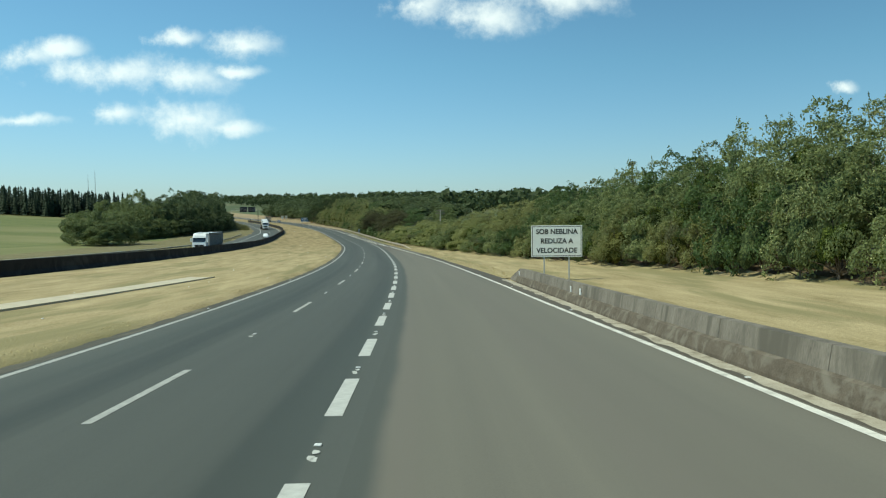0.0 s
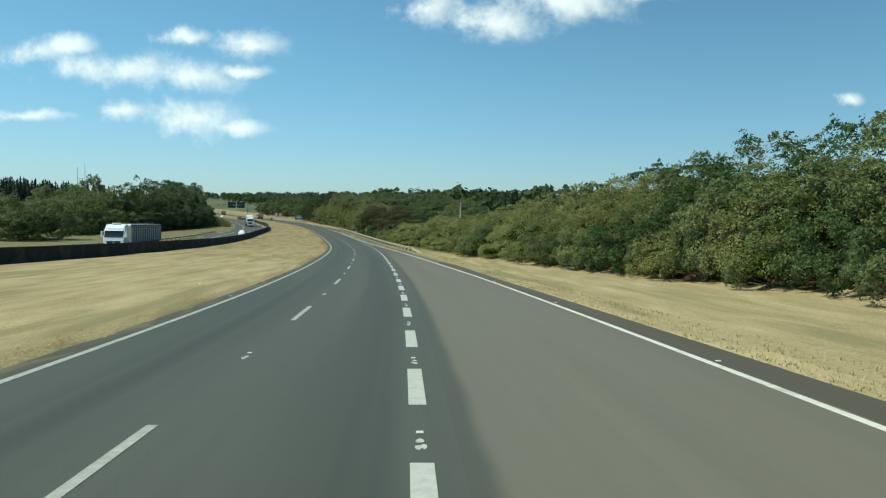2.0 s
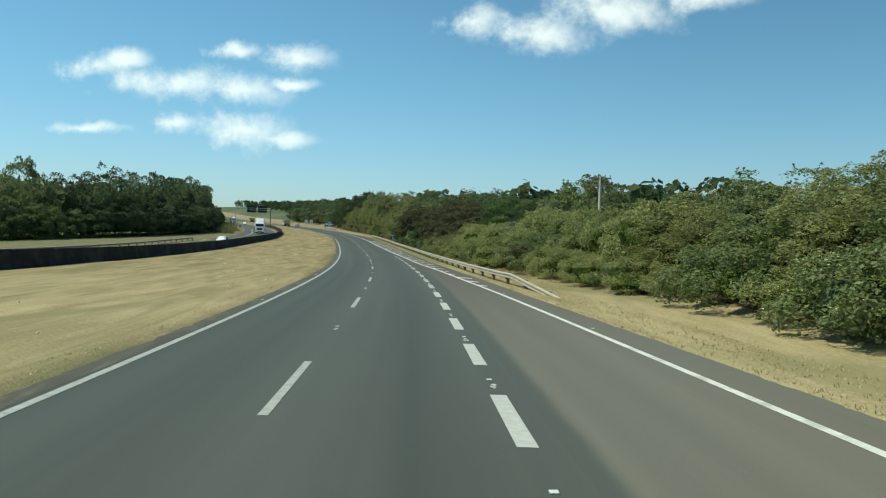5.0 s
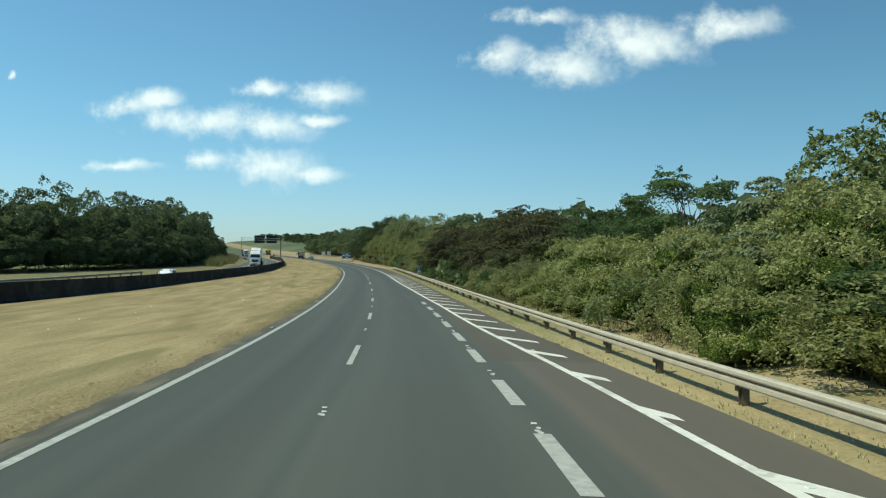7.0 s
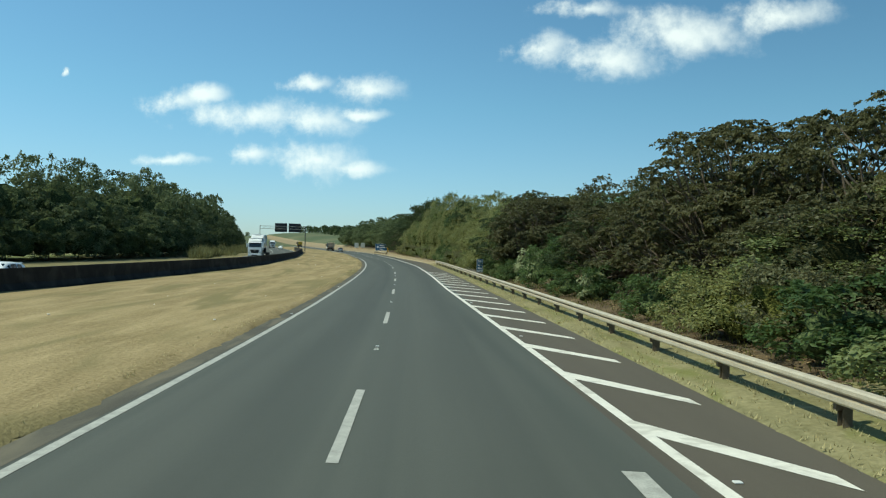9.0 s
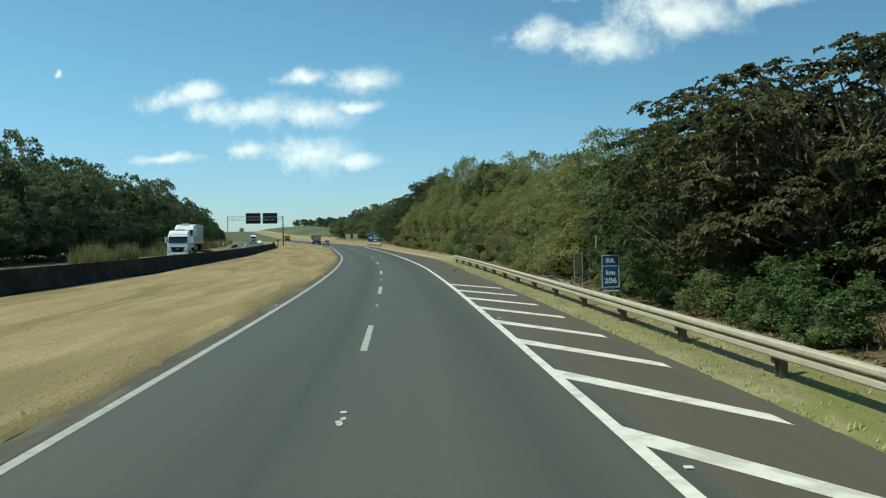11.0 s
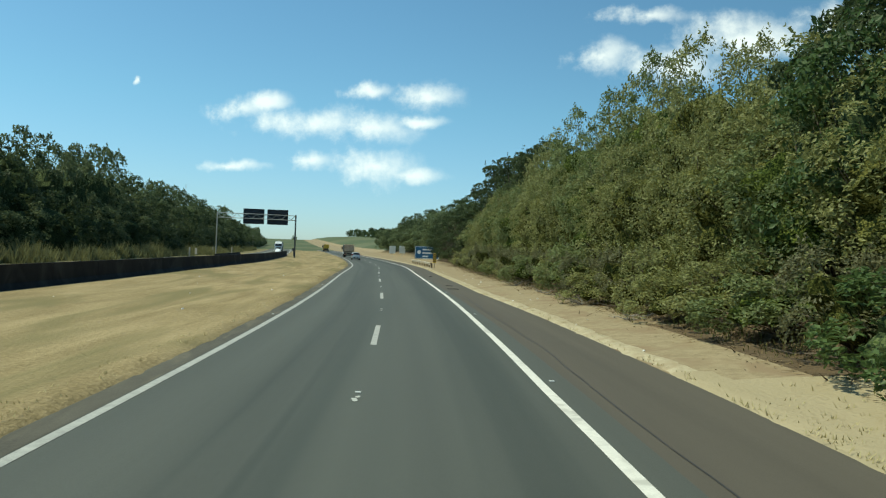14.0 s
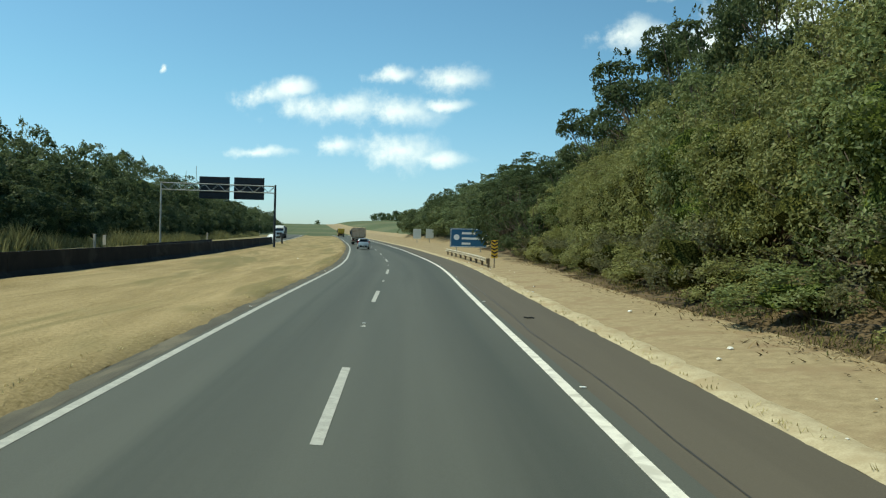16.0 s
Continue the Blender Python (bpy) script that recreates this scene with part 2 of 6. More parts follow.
STEEL = material("weathered_galvanised_steel", (0.40, 0.345, 0.255), (0.60, 0.525, 0.40), 0.55, 2, 30, 0.1, metal=0.25)
STEEL_RUST = material("brown_weathered_steel", (0.10, 0.075, 0.05), (0.19, 0.15, 0.10), 0.75, 3, 30, 0.15, metal=0.2)
BLOSSOM = material("cream_blossom", (0.34, 0.36, 0.15), (0.62, 0.62, 0.33), 0.7, 2, 10, 0, island=0.7, through=0.3, spec=0.2)
LEAF_PINE = material("pine_needles", (0.016, 0.030, 0.016), (0.040, 0.060, 0.030), 0.7, 0.3, 3, 0, island=0.6, through=0.1, spec=0.2)


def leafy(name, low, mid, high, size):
    """A mass of small leaves seen as one surface: each cell of a few centimetres is a leaf of its own tone, dark as in
    a crown's inner shade.
    """
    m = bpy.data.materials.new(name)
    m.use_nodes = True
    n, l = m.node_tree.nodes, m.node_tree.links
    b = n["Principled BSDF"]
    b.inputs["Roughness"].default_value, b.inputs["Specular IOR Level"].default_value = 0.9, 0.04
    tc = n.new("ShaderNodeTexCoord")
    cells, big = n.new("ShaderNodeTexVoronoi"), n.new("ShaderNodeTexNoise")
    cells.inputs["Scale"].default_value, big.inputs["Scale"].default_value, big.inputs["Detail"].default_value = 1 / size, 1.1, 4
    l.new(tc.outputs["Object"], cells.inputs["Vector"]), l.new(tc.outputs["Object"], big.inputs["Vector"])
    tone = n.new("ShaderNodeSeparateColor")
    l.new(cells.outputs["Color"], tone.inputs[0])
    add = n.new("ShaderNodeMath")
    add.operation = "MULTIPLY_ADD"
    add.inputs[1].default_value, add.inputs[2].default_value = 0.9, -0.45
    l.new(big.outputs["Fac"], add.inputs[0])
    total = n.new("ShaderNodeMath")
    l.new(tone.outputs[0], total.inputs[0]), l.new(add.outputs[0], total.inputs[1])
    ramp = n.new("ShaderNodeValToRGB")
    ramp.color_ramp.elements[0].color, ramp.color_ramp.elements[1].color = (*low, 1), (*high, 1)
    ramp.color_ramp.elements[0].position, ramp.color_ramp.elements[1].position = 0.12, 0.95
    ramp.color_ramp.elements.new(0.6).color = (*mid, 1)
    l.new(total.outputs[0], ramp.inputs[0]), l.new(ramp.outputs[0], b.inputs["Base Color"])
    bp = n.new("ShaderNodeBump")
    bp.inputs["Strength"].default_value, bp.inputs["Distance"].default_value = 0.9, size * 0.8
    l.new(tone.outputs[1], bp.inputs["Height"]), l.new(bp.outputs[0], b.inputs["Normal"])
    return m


# core colours hold the crowns' inner shade; the dark one is lifted for haze
SHADED_MASS = leafy("shaded_green_leaf_mass", (0.0109, 0.0202, 0.0042), (0.0437, 0.0605, 0.0134), (0.1260, 0.1512, 0.0353), 0.05)
SHADED_MASS_YELLOW = leafy("shaded_yellow_green_leaf_mass", (0.0139, 0.0182, 0.0043), (0.0521, 0.0573, 0.0139), (0.1354, 0.1310, 0.0382), 0.045)
SHADED_MASS_DARK = leafy("shaded_dark_leaf_mass", (0.026, 0.040, 0.018), (0.056, 0.075, 0.032), (0.110, 0.135, 0.056), 0.06)
SHADED_MASS_BROWN = leafy("shaded_bronze_leaf_mass", (0.020, 0.024, 0.009), (0.036, 0.036, 0.013), (0.09, 0.08, 0.032), 0.055)
BARK = material("bark", (0.060, 0.045, 0.032), (0.16, 0.125, 0.09), 0.9, 2, 20, 0.5, stretch=(1, 1, 0.25))

# ---------------------------------------------------------------- the road's line and level
ROAD_Y = np.array([-10.0, 30, 75, 120, 165, 210, 255, 300, 345, 390, 415, 440, 470, 520, 600, 700])
ROAD_X = np.array([-5.19, -4.64, -5.14, -7.34, -10.81, -16.51, -23.72, -31.9, -42.37, -54.98, -62.0, -70.3, -80.9, -99.7, -131.0, -172.0])
GRADE_Y = np.array([-60.0, -20, 40, 100, 170, 240, 300, 380, 520, 700, 1000, 1400, 1700, 2200])
GRADE = np.array([-0.05, -0.05, -0.0269, -0.0163, -0.0046, 0.0136, 0.0199, 0.0205, 0.021, 0.026, 0.040, 0.040, 0.0, -0.004])


def natural(kx, kv):
    n, h = len(kx), np.diff(kx)
    a, r = np.eye(n), np.zeros(n)
    for i in range(1, n - 1):
        a[i, i - 1 : i + 2] = h[i - 1], 2 * (h[i - 1] + h[i]), h[i]
        r[i] = 6 * ((kv[i + 1] - kv[i]) / h[i] - (kv[i] - kv[i - 1]) / h[i - 1])
    return np.linalg.solve(a, r)


BEND = natural(ROAD_Y, ROAD_X)
LEVEL_Y = np.arange(-400.0, 3600.0, 4.0)
SLOPE = np.interp(LEVEL_Y, GRADE_Y, GRADE)
LEVEL = np.concatenate([[0], np.cumsum((SLOPE[1:] + SLOPE[:-1]) * 2.0)])
LEVEL -= np.interp(0.0, LEVEL_Y, LEVEL)


def line(y):
    """The x of the lane line at y, and its slope."""
    c = min(max(y, ROAD_Y[0]), ROAD_Y[-1])
    i = min(max(int(np.searchsorted(ROAD_Y, c)) - 1, 0), len(ROAD_Y) - 2)
    h = ROAD_Y[i + 1] - ROAD_Y[i]
    a, b = (ROAD_Y[i + 1] - c) / h, (c - ROAD_Y[i]) / h
    v = a * ROAD_X[i] + b * ROAD_X[i + 1] + ((a**3 - a) * BEND[i] + (b**3 - b) * BEND[i + 1]) * h * h / 6
    d = (ROAD_X[i + 1] - ROAD_X[i]) / h + (-(3 * a * a - 1) * BEND[i] + (3 * b * b - 1) * BEND[i + 1]) * h / 6
    return v + d * (y - c), d


def level(y):
    return float(np.interp(y, LEVEL_Y, LEVEL))


def at(y, o, up=0.0):
    """The place o metres to the right of the lane line at y, up metres over the road."""
    v, d = line(y)
    return Vector((v + o * math.sqrt(1 + d * d), y, level(y) + up))


def turn(y):
    """The road's heading at y, in degrees to the left."""
    return -math.degrees(math.atan(line(y)[1]))


def table(*pairs):
    ks, vs = [p[0] for p in pairs], [p[1] for p in pairs]
    return lambda y: float(np.interp(y, ks, vs))


BARRIER = table((-60, -31), (60, -29), (100, -28), (130, -26.6), (180, -24), (220, -22), (250, -20.8), (290, -18.4), (345, -17), (700, -16.6))
EDGE_LINE = table((-60, 11.6), (10, 11.05), (20, 10.88), (35, 10.52), (45, 10.32), (87, 9.34), (95, 9.12), (102, 8.87), (118, 8.25), (147, 6.95), (164, 6.06), (170, 5.82), (175, 5.6), (186, 4.96), (194, 4.72), (205, 4.54), (215, 4.3), (252, 3.68), (298, 3.63), (306, 3.66), (318, 3.55), (328, 3.46), (340, 3.49), (355, 3.62), (369, 3.72), (376, 3.80), (385, 3.84), (700, 3.8))
PAVED = table((-60, 12.2), (50, 11.5), (90, 10.25), (112, 9.9), (148, 8.1), (190, 6.55), (220, 6.45), (262, 6.35), (300, 6.15), (310, 6.3), (325, 6.7), (345, 6.35), (360, 5.95), (374, 6.1), (700, 6.2))
THICKET = table((-60, 30), (35, 27.3), (53, 24), (65, 21.6), (80, 20.3), (95, 16.8), (110, 15.4), (124, 12.9), (140, 12.2), (158, 11.6), (172, 9.8), (185, 9.0),
                (285, 8.7), (300, 8.8), (325, 9.1), (345, 9.4), (376, 9.4), (402, 10.2), (425, 11.5), (450, 14.5), (480, 15), (520, 17), (700, 22))
LEFT_EDGE = -4.3


def smooth(a, b, v):
    k = min(max((v - a) / (b - a), 0.0), 1.0)
    return k * k * (3 - 2 * k)


def bank(y, o):
    """How far the land lies over the road."""
    f = THICKET(y)
    if o > PAVED(y):
        rise = 0.25 * smooth(PAVED(y), f, o)
        late = smooth(275, 320, y)
        steep = (0.22 + 0.20 * late) * max(0.0, o - f - 0.6)
        top = 4.6 + 1.6 * late
        return rise + top * (1 - math.exp(-steep / top)) + 5.0 * smooth(40, 400, o) * smooth(0, 300, y)
    b = BARRIER(y)
    if o < b - 12:
        return 0.15 + 8.0 * smooth(25, 190, b - 12 - o) * smooth(-40, 160, y)
    if o < LEFT_EDGE:
        return 0.06 - 0.10 * math.sin(math.pi * min(1, max(0, (LEFT_EDGE - o) / (LEFT_EDGE - b)))) + (0.17 * smooth(290, 330, y) * smooth(7, LEFT_EDGE - b, LEFT_EDGE - o) if o > b - 0.3 else 0.0)
    return 0.0


# ---------------------------------------------------------------- builders


def mesh_of(name, verts, faces, mats, smooth_faces=False, index=None, along=None):
    me = bpy.data.meshes.new(name)
    me.from_pydata(verts, [], faces)
    for m in mats if isinstance(mats, (list, tuple)) else [mats]:
        me.materials.append(m)
    if index is not None:
        me.polygons.foreach_set("material_index", index)
    if smooth_faces:
        me.polygons.foreach_set("use_smooth", [True] * len(me.polygons))
    if along is not None:
        uv = me.uv_layers.new(name="along")
        loops = np.empty(len(me.loops), dtype=np.int32)
        me.loops.foreach_get("vertex_index", loops)
        uv.data.foreach_set("uv", np.array(along, dtype=np.float32)[loops].ravel())
    me.update()
    return me


def part(name, bm, mat, parent=None, label="", smooth_faces=False):
    """Links a bmesh as one mesh object, under a thing or a part if one is given."""
    me = bpy.data.meshes.new(name)
    bm.to_mesh(me)
    bm.free()
    for m in mat if isinstance(mat, (list, tuple)) else [mat]:
        me.materials.append(m)
    if smooth_faces:
        me.polygons.foreach_set("use_smooth", [True] * len(me.polygons))
    ob = new(name, me)
    ob.parent = parent
    if label:
        ob["label"] = label
    return ob


def box(bm, lo, hi, bevel=0.0, m=None):
    """A box from corner to corner, its edges rounded by bevel, then moved by m."""
    made = bmesh.ops.create_cube(bm, size=1.0)["verts"]
    lo, hi = Vector(lo), Vector(hi)
    for v in made:
        v.co = Vector(((lo[i] + hi[i]) / 2 + v.co[i] * (hi[i] - lo[i]) for i in range(3)))
    if bevel:
        edges = {e for v in made for e in v.link_edges}
        out = bmesh.ops.bevel(bm, geom=list(edges), offset=bevel, segments=2, affect="EDGES", profile=0.6)
        made = list({v for f in out["faces"] for v in f.verts} | {v for v in made if v.is_valid})
    if m is not None:
        bmesh.ops.transform(bm, matrix=m, verts=[v for v in made if v.is_valid])
    return bm


def tube(bm, a, b, r0, r1=None, sides=12):
    """A round bar from a to b."""
    a, b = Vector(a), Vector(b)
    r1 = r0 if r1 is None else r1
    made = bmesh.ops.create_cone(bm, cap_ends=True, segments=sides, radius1=r0, radius2=r1, depth=(b - a).length)["verts"]
    m = Matrix.Translation((a + b) / 2) @ (b - a).to_track_quat("Z", "Y").to_matrix().to_4x4()
    bmesh.ops.transform(bm, matrix=m, verts=made)
    return bm


def ribbon(name, mat, y0, y1, left, right, up, step=4.0, parent=None, kind="structure", label="", category="", thick=0.0):
    """A strip along the road between two distances from the lane line."""
    left_of = left if callable(left) else (lambda y: left)
    right_of = right if callable(right) else (lambda y: right)
    n = max(1, int(math.ceil((y1 - y0) / step)))
    verts, faces, flat_at = [], [], []
    for i in range(n + 1):
        y = y0 + (y1 - y0) * i / n
        flat_at += [(left_of(y), y), (right_of(y), y)] * (2 if thick else 1)
        verts += [at(y, left_of(y), up), at(y, right_of(y), up)]
        if thick:
            verts += [at(y, right_of(y), up - thick), at(y, left_of(y), up - thick)]
    k = 4 if thick else 2
    for i in range(n):
        p = i * k
        faces.append((p, p + 1, p + k + 1, p + k))
        if thick:
            faces += [(p + 1, p + 2, p + k + 2, p + k + 1), (p + 3, p, p + k, p + k + 3)]
    if thick:
        faces += [(0, 3, 2, 1), (n * k, n * k + 1, n * k + 2, n * k + 3)]
    ob = new(name, mesh_of(name, verts, faces, mat, along=flat_at))
    ob.parent = parent
    if parent is None:
        tagged(ob, label, category, kind=kind)
    elif label:
        ob["label"] = label
    return ob


def sweep(name, mat, profile, y0, y1, offset, step=4.0, parent=None, base=0.0, closed=True):
    """A profile of (across, up) pairs drawn along the road."""
    n = max(1, int(math.ceil((y1 - y0) / step)))
    k, verts, faces = len(profile), [], []
    for i in range(n + 1):
        y = y0 + (y1 - y0) * i / n
        o = offset(y) if callable(offset) else offset
        b = base(y) if callable(base) else base
        verts += [at(y, o + a, b + u) for a, u in profile]
    for i in range(n):
        for j in range(k if closed else k - 1):
            a, b = i * k + j, i * k + (j + 1) % k
            faces.append((a, b, b + k, a + k))
    if closed:
        faces += [tuple(range(k))[::-1], tuple(n * k + j for j in range(k))]
    ob = new(name, mesh_of(name, verts, faces, mat))
    ob.parent = parent
    return ob


def thing(name, label, category, group="", m=None, kind=""):
    ob = new(name)
    ob.empty_display_size = 0.2
    if m is not None:
        ob.matrix_basis = m
    return tagged(ob, label, category, group, kind)


# ---------------------------------------------------------------- land and carriageways
ys = [-300, -200, -120, -80, -50] + [-30 + 5 * i for i in range(127)] + [620, 650, 690, 740, 800, 880, 980, 1100, 1250, 1420, 1600, 1900, 2400, 3400]
offs = [-2600, -1500, -900, -600, -420, -300, -220, -160, -120, -90, -75, -62, -54, -48, -44] + [-42 + 1.0 * i for i in range(77)] + [37, 40, 44, 50, 60, 75, 100, 140, 200, 300, 450, 700, 1200, 2400]
verts, faces, which = [], [], []
for y in ys:
    for o in offs:
        p = at(y, o)
        wide = 0.05 * noise.noise((p.x * 0.3, p.y * 0.3, 0)) if abs(o) < 60 else 0.0
        on_road = BARRIER(y) - 12.3 < o < BARRIER(y) + 0.2 or LEFT_EDGE < o < PAVED(y) + 0.3
        far = 0.0 if abs(o) < 80 else 3.0 * noise.noise((p.x * 0.004, p.y * 0.004, 3))
        verts.append((p.x, p.y, p.z + bank(y, o) + far + (-0.10 if on_road else 0.02 + wide)))
w = len(offs)
for i in range(len(ys) - 1):
    for j in range(w - 1):
        faces.append((i * w + j, i * w + j + 1, (i + 1) * w + j + 1, (i + 1) * w + j))
        y, o = (ys[i] + ys[i + 1]) / 2, (offs[j] + offs[j + 1]) / 2
        late = y > 330
        # dark litter, widened below the layered trees to colour in the shade there
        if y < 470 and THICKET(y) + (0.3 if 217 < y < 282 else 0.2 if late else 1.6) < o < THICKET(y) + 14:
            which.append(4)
        elif o > PAVED(y) - 0.5 and 170 < y < 330 and o < THICKET(y) + 3:
            which.append(3)
        elif o > PAVED(y) - 0.5 and late and o < THICKET(y) + 4:
            which.append(1)
        elif 60 < y < 640 and BARRIER(y) - 36 < o < BARRIER(y) - 12:
            which.append(5)
        elif y < 560 and o < BARRIER(y) - 13:
            which.append(6)
        elif o < BARRIER(y) - 13 or abs(o) > 60 or y > 640 or o > THICKET(y) + 14 or (late and o > THICKET(y)):
            which.append(2)
        else:
            which.append(0)
GRASS_ROUGH = material("rough_roadside_grass", (0.120, 0.108, 0.055), (0.25, 0.215, 0.115), 0.95, 0.8, 6, 0.8, patch=(0.15, 0.140, 0.068), patch_scale=0.3, spec=0.1, bump_size=0.08)
PASTURE = material("pasture_grass", (0.098, 0.118, 0.043), (0.180, 0.190, 0.078), 0.95, 0.05, 1.2, 0.4, patch=(0.205, 0.195, 0.092), patch_scale=0.012, spec=0.1, bump_size=0.2, stretch=(0.5, 1, 1))
FIELD = material("cane_field_green", (0.060, 0.082, 0.042), (0.108, 0.128, 0.070), 0.95, 0.05, 1.2, 0.4, patch=(0.125, 0.132, 0.075), patch_scale=0.012, spec=0.1, bump_size=0.2, stretch=(0.5, 1, 1))
ground = new("ground", mesh_of("ground", verts, faces, [GRASS_DRY, EARTH, FIELD, GRASS_WEEDY, LITTER_AND_SHADE, GRASS_ROUGH, PASTURE], True, which, [(o, y) for y in ys for o in offs]))
tagged(ground, "rolling land with mown dry grass, bare earth and green pasture", "ground", kind="structure")

# the weedy grass grows out of mown grass and thins out into pale earth past the guardrail
n, l = GRASS_WEEDY.node_tree.nodes, GRASS_WEEDY.node_tree.links
spot = n["Principled BSDF"].inputs["Base Color"]
place, apart = n.new("ShaderNodeTexCoord"), n.new("ShaderNodeSeparateXYZ")
l.new(place.outputs["UV"], apart.inputs[0])
patchy, ragged = n.new("ShaderNodeTexNoise"), n.new("ShaderNodeMath")
patchy.inputs["Scale"].default_value, patchy.inputs["Detail"].default_value = 0.5, 5
ragged.operation, ragged.inputs[1].default_value = "MULTIPLY_ADD", 16
l.new(place.outputs["Object"], patchy.inputs["Vector"])
l.new(patchy.outputs["Fac"], ragged.inputs[0]), l.new(apart.outputs[1], ragged.inputs[2])
for start, end, low, high, tone in ((180, 204, 1.0, 0.0, (0.315, 0.258, 0.142, 1)), (318, 336, 0.0, 1.0, (0.345, 0.285, 0.178, 1))):
    thin, grade = n.new("ShaderNodeMix"), n.new("ShaderNodeMapRange")
    thin.data_type, grade.interpolation_type = "RGBA", "SMOOTHSTEP"
    thin.inputs["B"].default_value = tone
    for key, value in (("From Min", start), ("From Max", end), ("To Min", low), ("To Max", high)):
        grade.inputs[key].default_value = value
    l.new(ragged.outputs[0], grade.inputs["Value"]), l.new(grade.outputs[0], thin.inputs["Factor"])
    l.new(spot.links[0].from_socket, thin.inputs["A"]), l.new(thin.outputs["Result"], spot)
# the mown grass is drier and browner further on
n, l = GRASS_DRY.node_tree.nodes, GRASS_DRY.node_tree.links
spot = n["Principled BSDF"].inputs["Base Color"]
tint = n.new("ShaderNodeMix")
tint.data_type, tint.blend_type = "RGBA", "MULTIPLY"
tint.inputs["B"].default_value, tint.inputs["Factor"].default_value = (0.80, 0.77, 0.74, 1), 1.0
l.new(spot.links[0].from_socket, tint.inputs["A"])
place, apart, grade = n.new("ShaderNodeTexCoord"), n.new("ShaderNodeSeparateXYZ"), n.new("ShaderNodeMapRange")
grade.interpolation_type = "SMOOTHSTEP"
grade.inputs["From Min"].default_value, grade.inputs["From Max"].default_value = 90, 210
l.new(place.outputs["UV"], apart.inputs[0]), l.new(apart.outputs[1], grade.inputs["Value"])
l.new(grade.outputs[0], tint.inputs["Factor"]), l.new(tint.outputs["Result"], spot)

# tyres and oil have darkened the middle of the slow lane
n, l = ASPHALT.node_tree.nodes, ASPHALT.node_tree.links
spot = n["Principled BSDF"].inputs["Base Color"]
worn, ramp, place, apart, grade, sway = (n.new("ShaderNode" + k) for k in ("Mix", "ValToRGB", "TexCoord", "SeparateXYZ", "MapRange", "TexNoise"))
worn.data_type, worn.blend_type = "RGBA", "MULTIPLY"
worn.inputs["Factor"].default_value = 1.0
l.new(spot.links[0].from_socket, worn.inputs["A"])
grade.inputs["From Min"].default_value, grade.inputs["From Max"].default_value = -4.3, 4.1
sway.inputs["Scale"].default_value, sway.inputs["Detail"].default_value = 0.15, 3
shove = n.new("ShaderNodeMath")
shove.operation = "MULTIPLY_ADD"
shove.inputs[1].default_value = 1.4
l.new(place.outputs["UV"], apart.inputs[0]), l.new(place.outputs["UV"], sway.inputs["Vector"])
l.new(sway.outputs["Fac"], shove.inputs[0]), l.new(apart.outputs[0], shove.inputs[2])
l.new(shove.outputs[0], grade.inputs["Value"]), l.new(grade.outputs[0], ramp.inputs[0])
ramp.color_ramp.interpolation = "B_SPLINE"
ramp.color_ramp.elements[0].color, ramp.color_ramp.elements[1].color = (1.0, 1.0, 1.0, 1), (0.98, 0.98, 0.98, 1)
for k, v in ((0.28, 0.97), (0.5, 1.0), (0.60, 1.0), (0.78, 0.80), (0.90, 1.0)):
    ramp.color_ramp.elements.new(k).color = (v, v, v, 1)
l.new(ramp.outputs[0], worn.inputs["B"]), l.new(worn.outputs["Result"], spot)
road = ribbon("road", BAND, -60, 700, LEFT_EDGE, 4.1, 0.0, 4.0, label="grey asphalt carriageway with painted lane lines", category="road", thick=0.25)
# the merging lane's asphalt turns darker and browner towards its end
LANE = ASPHALT_OLD.copy()
n, l = LANE.node_tree.nodes, LANE.node_tree.links
spot = n["Principled BSDF"].inputs["Base Color"]
tint = n.new("ShaderNodeMix")
tint.data_type, tint.blend_type = "RGBA", "MULTIPLY"
tint.inputs["B"].default_value = (0.71, 0.66, 0.655, 1)
l.new(spot.links[0].from_socket, tint.inputs["A"])
place, apart, grade = n.new("ShaderNodeTexCoord"), n.new("ShaderNodeSeparateXYZ"), n.new("ShaderNodeMapRange")
grade.interpolation_type = "SMOOTHSTEP"
grade.inputs["From Min"].default_value, grade.inputs["From Max"].default_value = 120, 168
l.new(place.outputs["UV"], apart.inputs[0]), l.new(apart.outputs[1], grade.inputs["Value"])
l.new(grade.outputs[0], tint.inputs["Factor"]), l.new(tint.outputs["Result"], spot)
spot = n["Principled BSDF"].inputs["Base Color"]
seam, waver, brink = n.new("ShaderNodeMix"), n.new("ShaderNodeTexNoise"), n.new("ShaderNodeMapRange")
seam.data_type, brink.interpolation_type = "RGBA", "SMOOTHSTEP"
waver.inputs["Scale"].default_value, waver.inputs["Detail"].default_value = 0.35, 4
seam.inputs["B"].default_value = (0.070, 0.0735, 0.061, 1)
brink.inputs["From Min"].default_value, brink.inputs["From Max"].default_value = 4.40, 4.72
brink.inputs["To Min"].default_value, brink.inputs["To Max"].default_value = 1.0, 0.0
stray = n.new("ShaderNodeMath")
stray.operation = "MULTIPLY_ADD"
stray.inputs[1].default_value = 0.22
l.new(place.outputs["Object"], waver.inputs["Vector"])
l.new(waver.outputs["Fac"], stray.inputs[0]), l.new(apart.outputs[0], stray.inputs[2]), l.new(stray.outputs[0], brink.inputs["Value"])
l.new(spot.links[0].from_socket, seam.inputs["A"]), l.new(brink.outputs[0], seam.inputs["Factor"]), l.new(seam.outputs["Result"], spot)
